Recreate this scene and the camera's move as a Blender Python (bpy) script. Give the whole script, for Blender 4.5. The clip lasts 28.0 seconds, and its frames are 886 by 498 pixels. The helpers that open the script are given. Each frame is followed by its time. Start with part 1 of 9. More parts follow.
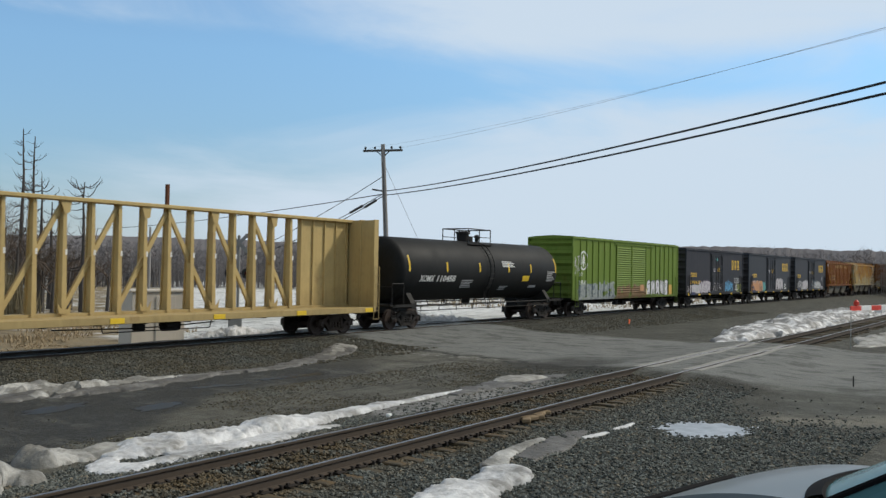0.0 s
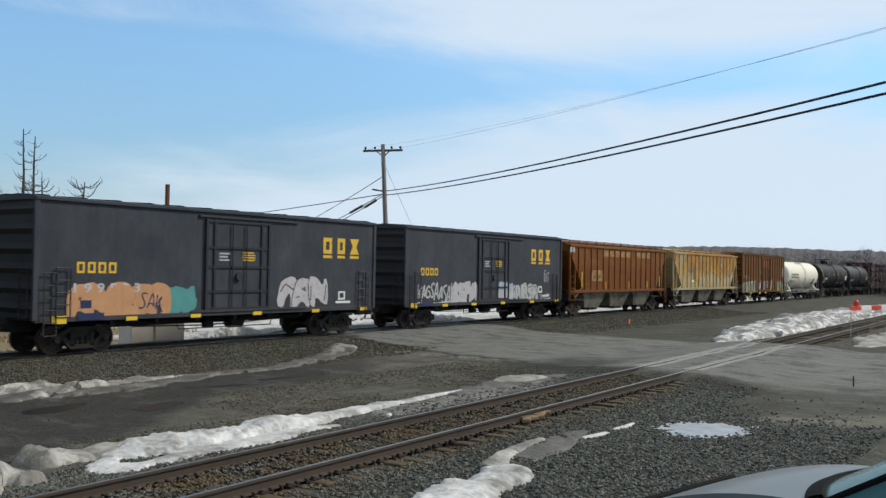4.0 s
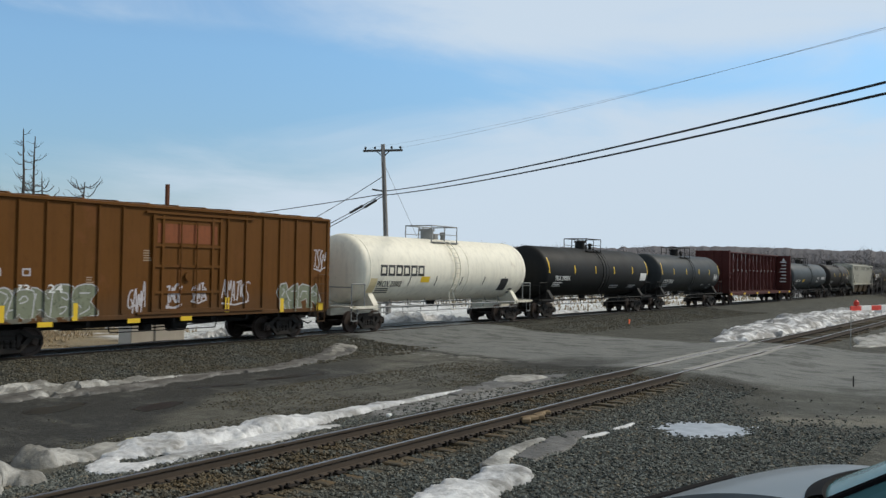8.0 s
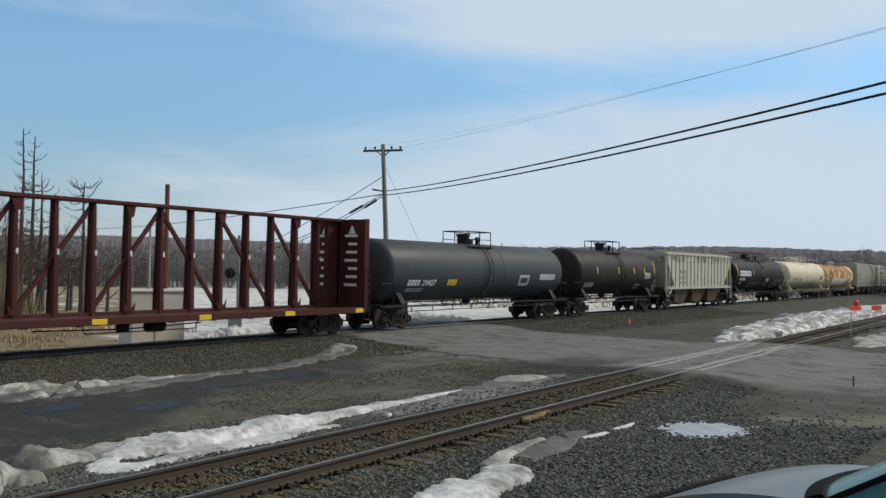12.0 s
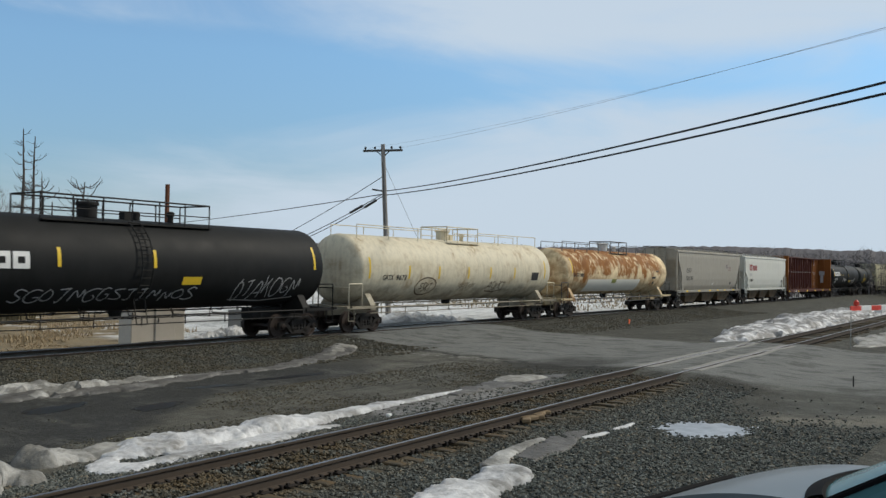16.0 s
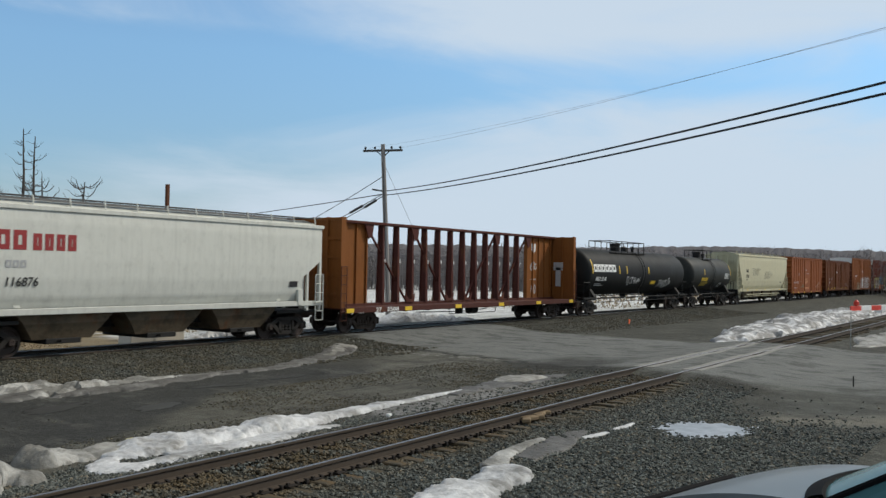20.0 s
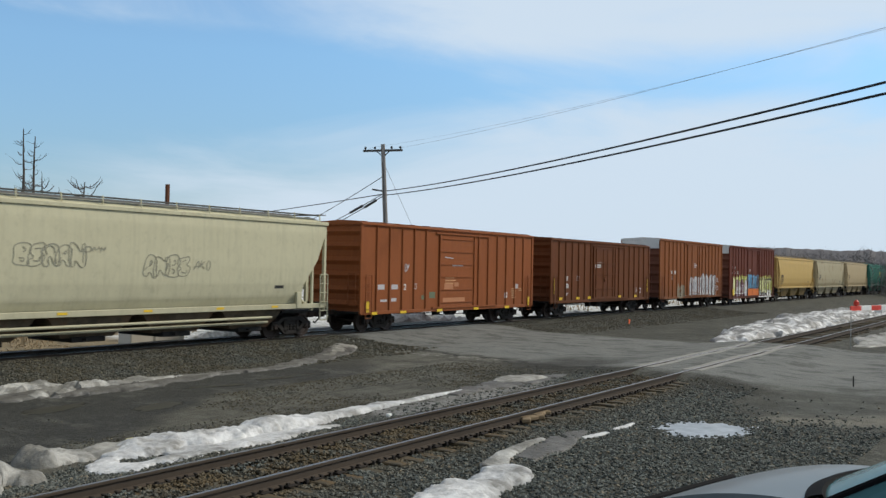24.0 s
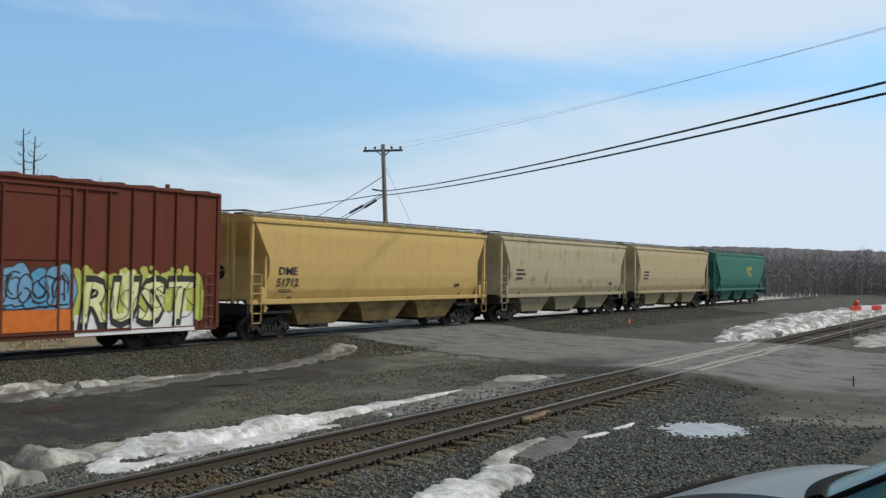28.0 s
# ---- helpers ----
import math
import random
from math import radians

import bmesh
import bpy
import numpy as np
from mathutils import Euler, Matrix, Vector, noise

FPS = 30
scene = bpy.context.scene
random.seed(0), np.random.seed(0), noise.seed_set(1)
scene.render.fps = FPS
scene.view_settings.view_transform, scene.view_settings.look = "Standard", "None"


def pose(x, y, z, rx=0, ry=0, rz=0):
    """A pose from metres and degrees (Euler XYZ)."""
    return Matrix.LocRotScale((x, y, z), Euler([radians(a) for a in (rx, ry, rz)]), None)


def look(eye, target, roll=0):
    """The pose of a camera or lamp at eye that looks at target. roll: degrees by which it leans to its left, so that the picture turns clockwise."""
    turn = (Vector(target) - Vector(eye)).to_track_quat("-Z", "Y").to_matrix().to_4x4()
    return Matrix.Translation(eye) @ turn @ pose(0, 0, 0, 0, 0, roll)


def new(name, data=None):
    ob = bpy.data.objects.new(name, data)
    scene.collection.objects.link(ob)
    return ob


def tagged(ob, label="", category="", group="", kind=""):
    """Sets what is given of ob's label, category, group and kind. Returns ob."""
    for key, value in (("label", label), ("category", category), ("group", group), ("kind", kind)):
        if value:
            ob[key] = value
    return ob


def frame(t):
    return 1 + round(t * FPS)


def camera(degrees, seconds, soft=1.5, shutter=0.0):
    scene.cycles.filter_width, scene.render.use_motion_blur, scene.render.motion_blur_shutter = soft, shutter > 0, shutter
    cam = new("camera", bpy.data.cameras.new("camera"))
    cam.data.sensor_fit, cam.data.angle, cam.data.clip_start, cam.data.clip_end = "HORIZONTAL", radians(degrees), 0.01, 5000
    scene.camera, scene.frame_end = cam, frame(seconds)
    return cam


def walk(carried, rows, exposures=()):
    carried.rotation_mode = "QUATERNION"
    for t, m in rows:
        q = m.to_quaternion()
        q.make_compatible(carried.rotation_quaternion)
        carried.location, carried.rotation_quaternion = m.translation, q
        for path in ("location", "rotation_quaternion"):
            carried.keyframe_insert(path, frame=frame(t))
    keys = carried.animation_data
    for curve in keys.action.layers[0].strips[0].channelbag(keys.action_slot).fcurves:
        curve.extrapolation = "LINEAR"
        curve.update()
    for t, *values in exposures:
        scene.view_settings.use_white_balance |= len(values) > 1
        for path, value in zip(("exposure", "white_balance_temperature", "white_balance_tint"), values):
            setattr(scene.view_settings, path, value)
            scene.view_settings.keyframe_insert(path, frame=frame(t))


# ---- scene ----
# camera on a fixed stand, looking over the near track at the main line
EYE = (0.0, 0.0, 2.9055)
cam = camera(50.88, 28.0, soft=1.42, shutter=0.08)
VIEW = look(EYE, (0.83180, 0.55469, 2.9055 + 0.02059), 1.041)
walk(cam, [(0.0, VIEW), (28.0, VIEW)], [(0.0, -0.05), (1.5, -0.03), (3.0, 0.10), (6.5, 0.08), (8.0, -0.08), (9.0, -0.22), (10.0, -0.12), (11.0, -0.05), (12.0, -0.12), (15.0, -0.12), (16.0, -0.17), (18.0, -0.25), (19.0, -0.06), (20.0, -0.10), (21.5, -0.16), (24.0, 0.0), (26.0, 0.11), (27.0, 0.10), (28.0, 0.03)])

# ---- daylight: thin cloud, sun high at the right behind the camera ----
SUN_AZ, SUN_EL = -36.0, 40.0          # degrees: from +x towards +y, and above the horizon
world = bpy.data.worlds.new("sky")
scene.world = world
world.use_nodes = True
wn, wl = world.node_tree.nodes, world.node_tree.links
wn.clear()
w_out = wn.new("ShaderNodeOutputWorld")
w_bg = wn.new("ShaderNodeBackground")
w_sky = wn.new("ShaderNodeTexSky")
w_sky.sky_type = "NISHITA"
w_sky.sun_disc = False
w_sky.sun_elevation = radians(SUN_EL)
w_sky.sun_rotation = radians(90.0 - SUN_AZ)
w_sky.dust_density, w_sky.ozone_density, w_sky.air_density = 0.3, 4.0, 1.3
w_co = wn.new("ShaderNodeTexCoord")
w_sep = wn.new("ShaderNodeSeparateXYZ")
wl.new(w_co.outputs["Generated"], w_sep.inputs[0])
# clouds: streaky high cloud over a clear belt, a broad pale bank below it, thinning to the north
w_map = wn.new("ShaderNodeMapping")
w_map.inputs["Scale"].default_value = (3.0, 3.0, 12.0)
w_map.inputs["Rotation"].default_value = (0.05, -0.10, 0.0)
wl.new(w_co.outputs["Generated"], w_map.inputs[0])
w_n = wn.new("ShaderNodeTexNoise")
w_n.inputs["Scale"].default_value = 1.0; w_n.inputs["Detail"].default_value = 7.0
w_n.inputs["Roughness"].default_value = 0.58; w_n.inputs["Distortion"].default_value = 0.5
wl.new(w_map.outputs[0], w_n.inputs["Vector"])
w_b = wn.new("ShaderNodeValToRGB")
w_e = w_b.color_ramp.elements
w_e[0].position, w_e[1].position = 0.0, 0.30
w_e[0].color, w_e[1].color = (0.97,) * 3 + (1,), (0.66,) * 3 + (1,)
for pos, v in ((0.06, 0.88), (0.10, 0.76), (0.14, 0.62), (0.165, 0.46), (0.19, 0.20), (0.212, 0.29), (0.245, 0.64)):
    w_b.color_ramp.elements.new(pos).color = (v, v, v, 1)
wl.new(w_sep.outputs[2], w_b.inputs[0])
w_az = wn.new("ShaderNodeMapRange")
w_az.inputs["From Min"].default_value, w_az.inputs["From Max"].default_value = 0.48, 0.86
w_az.inputs["To Min"].default_value, w_az.inputs["To Max"].default_value = 0.0, -0.57
wl.new(w_sep.outputs[1], w_az.inputs["Value"])
w_s1 = wn.new("ShaderNodeMath"); w_s1.operation = "ADD"
wl.new(w_b.outputs[0], w_s1.inputs[0]); wl.new(w_az.outputs[0], w_s1.inputs[1])
w_s2 = wn.new("ShaderNodeMath"); w_s2.operation = "ADD"
w_am = wn.new("ShaderNodeMath"); w_am.operation = "MULTIPLY"; w_am.inputs[1].default_value = 0.95
wl.new(w_n.outputs["Fac"], w_am.inputs[0])
wl.new(w_am.outputs[0], w_s2.inputs[0]); wl.new(w_s1.outputs[0], w_s2.inputs[1])
w_mx = wn.new("ShaderNodeMapRange")
w_mx.interpolation_type = "SMOOTHSTEP"
w_mx.inputs["From Min"].default_value, w_mx.inputs["From Max"].default_value = 0.60, 1.16
w_mx.inputs["To Min"].default_value, w_mx.inputs["To Max"].default_value = 0.06, 0.95
wl.new(w_s2.outputs[0], w_mx.inputs["Value"])
w_cl = wn.new("ShaderNodeMix"); w_cl.data_type = "RGBA"
w_ti = wn.new("ShaderNodeMix"); w_ti.data_type = "RGBA"; w_ti.blend_type = "MULTIPLY"
w_ti.inputs[0].default_value = 1.0
w_tg = wn.new("ShaderNodeValToRGB")
w_tg.color_ramp.elements[0].color, w_tg.color_ramp.elements[1].color = (0.53, 0.65, 0.86, 1.0), (0.80, 1.00, 1.12, 1.0)
w_tg.color_ramp.elements[0].position, w_tg.color_ramp.elements[1].position = 0.04, 0.22
wl.new(w_sep.outputs[2], w_tg.inputs[0])
wl.new(w_tg.outputs[0], w_ti.inputs[7])
wl.new(w_sky.outputs[0], w_ti.inputs[6])
wl.new(w_mx.outputs[0], w_cl.inputs[0]); wl.new(w_ti.outputs[2], w_cl.inputs[6])
w_cl.inputs[7].default_value = (4.8, 5.65, 6.55, 1.0)
# thin neutral cloud sheet high overhead
w_up = wn.new("ShaderNodeMapRange")
w_up.inputs["From Min"].default_value, w_up.inputs["From Max"].default_value = 0.30, 0.62
w_up.inputs["To Min"].default_value, w_up.inputs["To Max"].default_value = 0.0, 0.85
wl.new(w_sep.outputs[2], w_up.inputs["Value"])
w_hi = wn.new("ShaderNodeMix"); w_hi.data_type = "RGBA"
wl.new(w_up.outputs[0], w_hi.inputs[0]); wl.new(w_cl.outputs[2], w_hi.inputs[6])
w_hi.inputs[7].default_value = (2.25, 2.35, 2.38, 1.0)
wl.new(w_hi.outputs[2], w_bg.inputs[0])
w_bg.inputs[1].default_value = 0.132
wl.new(w_bg.outputs[0], w_out.inputs[0])

sun = new("sun", bpy.data.lights.new("sun", "SUN"))
sun.data.energy, sun.data.angle, sun.data.color = 2.85, radians(6.0), (1.0, 0.94, 0.82)
_d = Vector((math.cos(radians(SUN_AZ)) * math.cos(radians(SUN_EL)), math.sin(radians(SUN_AZ)) * math.cos(radians(SUN_EL)), math.sin(radians(SUN_EL))))
sun.matrix_world = look(_d * 50, (0, 0, 0))
scene.view_settings.exposure = 0.0


# ---- materials ----
class Nodes:
    """A small wrapper that builds a node material."""

    def __init__(self, name, rough=0.7, metal=0.0):
        self.mat = bpy.data.materials.new(name)
        self.mat.use_nodes = True
        self.n, self.l = self.mat.node_tree.nodes, self.mat.node_tree.links
        self.b = self.n["Principled BSDF"]
        self.b.inputs["Roughness"].default_value = rough
        self.b.inputs["Metallic"].default_value = metal
        self.b.inputs["Specular IOR Level"].default_value = 0.35
        self.co = self.n.new("ShaderNodeTexCoord").outputs["Object"]
        s = self.n.new("ShaderNodeSeparateXYZ")
        self.l.new(self.co, s.inputs[0])
        self.x, self.y, self.z = s.outputs

    def put(self, socket, value):
        if isinstance(value, bpy.types.NodeSocket):
            self.l.new(value, socket)
        else:
            socket.default_value = value

    def math(self, op, a, b=0.0, clamp=False):
        n = self.n.new("ShaderNodeMath")
        n.operation, n.use_clamp = op, clamp
        self.put(n.inputs[0], a), self.put(n.inputs[1], b)
        return n.outputs[0]

    def scaled(self, sx, sy, sz, off=(0, 0, 0)):
        n = self.n.new("ShaderNodeMapping")
        n.inputs["Scale"].default_value, n.inputs["Location"].default_value = (sx, sy, sz), off
        self.l.new(self.co, n.inputs[0])
        return n.outputs[0]

    def noise(self, scale, detail=4.0, rough=0.55, vec=None, dist=0.0):
        n = self.n.new("ShaderNodeTexNoise")
        for k, v in (("Scale", scale), ("Detail", detail), ("Roughness", rough), ("Distortion", dist)):
            n.inputs[k].default_value = v
        self.l.new(vec or self.co, n.inputs["Vector"])
        return n.outputs["Fac"]

    def voronoi(self, scale, vec=None, feature="F1", out="Distance"):
        n = self.n.new("ShaderNodeTexVoronoi")
        n.feature = feature
        n.inputs["Scale"].default_value = scale
        self.l.new(vec or self.co, n.inputs["Vector"])
        return n.outputs[out]

    def step(self, v, a, b):
        n = self.n.new("ShaderNodeMapRange")
        n.inputs["From Min"].default_value, n.inputs["From Max"].default_value = a, b
        self.put(n.inputs["Value"], v)
        return n.outputs[0]

    def inside(self, v, a, b, soft=0.05):
        return self.math("MULTIPLY", self.step(v, a - soft, a + soft), self.step(v, b + soft, b - soft))

    def mix(self, fac, a, b, blend="MIX"):
        n = self.n.new("ShaderNodeMix")
        n.data_type, n.blend_type = "RGBA", blend
        self.put(n.inputs[0], fac)
        for k, v in ((6, a), (7, b)):
            self.put(n.inputs[k], (*v, 1.0) if isinstance(v, tuple) and len(v) == 3 else v)
        return n.outputs[2]

    def bump(self, h, strength=0.3, dist=0.02):
        n = self.n.new("ShaderNodeBump")
        n.inputs["Strength"].default_value, n.inputs["Distance"].default_value = strength, dist
        self.l.new(h, n.inputs["Height"])
        self.l.new(n.outputs[0], self.b.inputs["Normal"])

    def colour(self, c):
        self.put(self.b.inputs["Base Color"], (*c, 1.0) if isinstance(c, tuple) else c)
        return self.mat


def plain(name, c, rough=0.7, metal=0.0, vary=0.18, scale=3.0):
    m = Nodes(name, rough, metal)
    f = m.noise(scale, 5.0)
    lo, hi = tuple(v * (1 - vary) for v in c), tuple(min(1.0, v * (1 + vary)) for v in c)
    m.bump(m.noise(scale * 12, 3.0), 0.12, 0.01)
    return m.colour(m.mix(f, lo, hi))


def smooth(t):
    t = max(0.0, min(1.0, t))
    return t * t * (3 - 2 * t)


RUST = (0.17, 0.062, 0.022)


def car_paint(name, base, rust=0.3, dirt=0.3, fade=0.2, tags=(), rough=0.55, seed=0.0, rustcol=RUST, top_rust=0.0, rust_span=None, smudge_shade=()):
    """Freight car paint: faded, streaked downwards, with rust blooms, road dirt along the foot and sprayed patches.
    tags: (x0, x1, z0, z1, fill, line) in the car's own space."""
    m = Nodes(name, rough)
    m.b.inputs["Specular IOR Level"].default_value = 0.16
    lum = 0.3 * base[0] + 0.6 * base[1] + 0.1 * base[2]
    base = tuple(v * (0.68 + 0.17 * smooth((lum - 0.15) / 0.5)) for v in base)
    streak = m.noise(1.0, 6.0, 0.6, m.scaled(5.0, 5.0, 0.35, (seed, 0, 0)))
    bloom = m.noise(0.9, 8.0, 0.62, m.scaled(1.0, 1.0, 0.8, (seed * 3.1, seed, 0)))
    pale = tuple(min(1.0, v * 1.15 + 0.03) for v in base)
    c = m.mix(m.math("MULTIPLY", m.step(bloom, 0.35, 0.7), fade), base, pale)
    c = m.mix(m.math("MULTIPLY", m.step(streak, 0.46, 0.72), 0.20 + rust * 0.35), c, tuple(v * 0.5 for v in base))
    grime = m.noise(3.2, 9.0, 0.78, m.scaled(1.0, 1.0, 0.7, (seed * 2.0, 5.0, 0)))
    c = m.mix(m.math("MULTIPLY", m.step(grime, 0.52, 0.66), 0.30), c, tuple(v * 0.55 for v in base))
    c = m.mix(m.math("MULTIPLY", m.step(grime, 0.44, 0.32), 0.22), c, tuple(min(1.0, v * 1.25 + 0.01) for v in base))
    for k, (x0, x1, z0, z1, fill, line) in enumerate(tags):
        wob = m.noise(2.6, 3.0, 0.5, m.scaled(1, 1, 1, (k * 7.7 + seed, 0, 0)))
        zt = m.math("ADD", m.z, m.math("MULTIPLY", m.math("SUBTRACT", wob, 0.5), 1.0))
        xt = m.math("ADD", m.x, m.math("MULTIPLY", m.math("SUBTRACT", wob, 0.5), 0.8))
        box = m.math("MULTIPLY", m.inside(xt, x0, x1, 0.02), m.inside(zt, z0, z1, 0.02))
        sw = m.noise(1.7, 1.0, 0.4, m.scaled(1.25, 1.0, 0.8, (k * 3.3, 0, seed)), 1.6)
        stroke = m.math("SUBTRACT", 1.0, m.step(m.math("ABSOLUTE", m.math("SUBTRACT", sw, 0.5)), 0.018, 0.035))
        gaps = m.step(m.noise(1.4, 2.0, 0.5, m.scaled(1, 1, 1, (0, 0, k * 5.1 + seed))), 0.36, 0.40)
        c = m.mix(m.math("MULTIPLY", box, gaps), c, fill)
        c = m.mix(m.math("MULTIPLY", box, stroke), c, line)
    rmask = m.math("MULTIPLY", m.step(bloom, 0.72 - rust * 0.42, 0.80 - rust * 0.30), m.step(streak, 0.30, 0.55))
    if top_rust:
        blot = m.noise(1.5, 7.0, 0.65, m.scaled(1.0, 1.0, 0.7, (seed, 2.0, 0)), 0.6)
        high = m.math("ADD", m.z, m.math("MULTIPLY", m.math("SUBTRACT", bloom, 0.5), 4.5))
        rmask = m.math("MAXIMUM", rmask, m.math("MULTIPLY", m.math("MULTIPLY", m.step(high, 2.5, 2.9), m.step(m.math("ADD", blot, m.math("MULTIPLY", streak, 0.5)), 0.62, 0.72)), top_rust))
    if rust_span:
        along = m.math("ADD", m.x, m.math("MULTIPLY", m.math("SUBTRACT", bloom, 0.5), 5.0))
        rmask = m.math("MULTIPLY", rmask, m.inside(along, *rust_span, 0.6))
    c = m.mix(m.math("MULTIPLY", rmask, min(1.0, 0.35 + rust)), c, rustcol)
    # smoky stains, and shade put into some chutes: (z0, z1, strength, colour), broken up along the car
    for k, (z0, z1, amount, col) in enumerate(smudge_shade):
        puff = m.noise(1.0, 6.0, 0.7, m.scaled(1.1, 1.0, 1.5, (k * 4.7 + seed, 3.0, 0)))
        c = m.mix(m.math("MULTIPLY", m.math("MULTIPLY", m.inside(m.math("ADD", m.z, m.math("MULTIPLY", m.math("SUBTRACT", grime, 0.5), 0.8)), z0, z1, 0.12), m.step(puff, 0.46, 0.60)), amount), c, col)
    foot = m.math("MULTIPLY", m.step(m.math("ADD", m.z, m.math("MULTIPLY", m.math("SUBTRACT", bloom, 0.5), 1.6)), 2.1, 0.9), dirt)
    c = m.mix(foot, c, (0.060, 0.046, 0.033))
    m.put(m.b.inputs["Roughness"], m.math("ADD", rough - 0.1, m.math("MULTIPLY", bloom, 0.35)))
    m.bump(m.noise(2.2, 3.0, 0.5), 0.10, 0.03)
    return m.colour(c)


def gravel_colours(m, scale=16.0):
    """Crushed stone: one shade a stone, dark joints."""
    cell = m.voronoi(scale, out="Color")
    sep = m.n.new("ShaderNodeSeparateColor")
    m.l.new(cell, sep.inputs[0])
    c = m.mix(sep.outputs[0], (0.026, 0.027, 0.021), (0.105, 0.100, 0.080))
    gap = m.voronoi(scale, feature="DISTANCE_TO_EDGE")
    return m.mix(m.step(gap, 0.10, 0.0), c, (0.010, 0.010, 0.008)), gap


M_WHEEL = plain("wheel_steel", (0.06, 0.045, 0.038), 0.6, 0.5)
M_TRUCK = plain("truck_iron", (0.024, 0.020, 0.017), 0.75, 0.2, 0.4, 2.0)
M_TRUCKR = plain("truck_iron_rusty", (0.034, 0.023, 0.016), 0.8, 0.1, 0.4, 2.0)
M_UNDER = plain("underframe_black", (0.014, 0.013, 0.012), 0.75, 0.1, 0.4, 1.5)
M_YELLOW = plain("reflective_yellow", (0.75, 0.50, 0.03), 0.5, 0.0, 0.15, 4.0)
M_WHITE = plain("white_stencil", (0.72, 0.72, 0.70), 0.6, 0.0, 0.15, 6.0)
M_BLACK = plain("black_stencil", (0.03, 0.03, 0.03), 0.6)
M_REDST = plain("red_stencil", (0.30, 0.035, 0.035), 0.6)
M_ZINC = plain("galvanised_steel", (0.26, 0.265, 0.26), 0.7, 0.1)
M_GRATE = plain("steel_grating", (0.10, 0.10, 0.10), 0.75, 0.1)
M_RAIL = plain("rail_side_rust", (0.058, 0.043, 0.031), 0.8, 0.0, 0.3, 4.0)
M_RAILTOP = plain("rail_head_polished", (0.30, 0.29, 0.29), 0.36, 0.9, 0.1, 6.0)


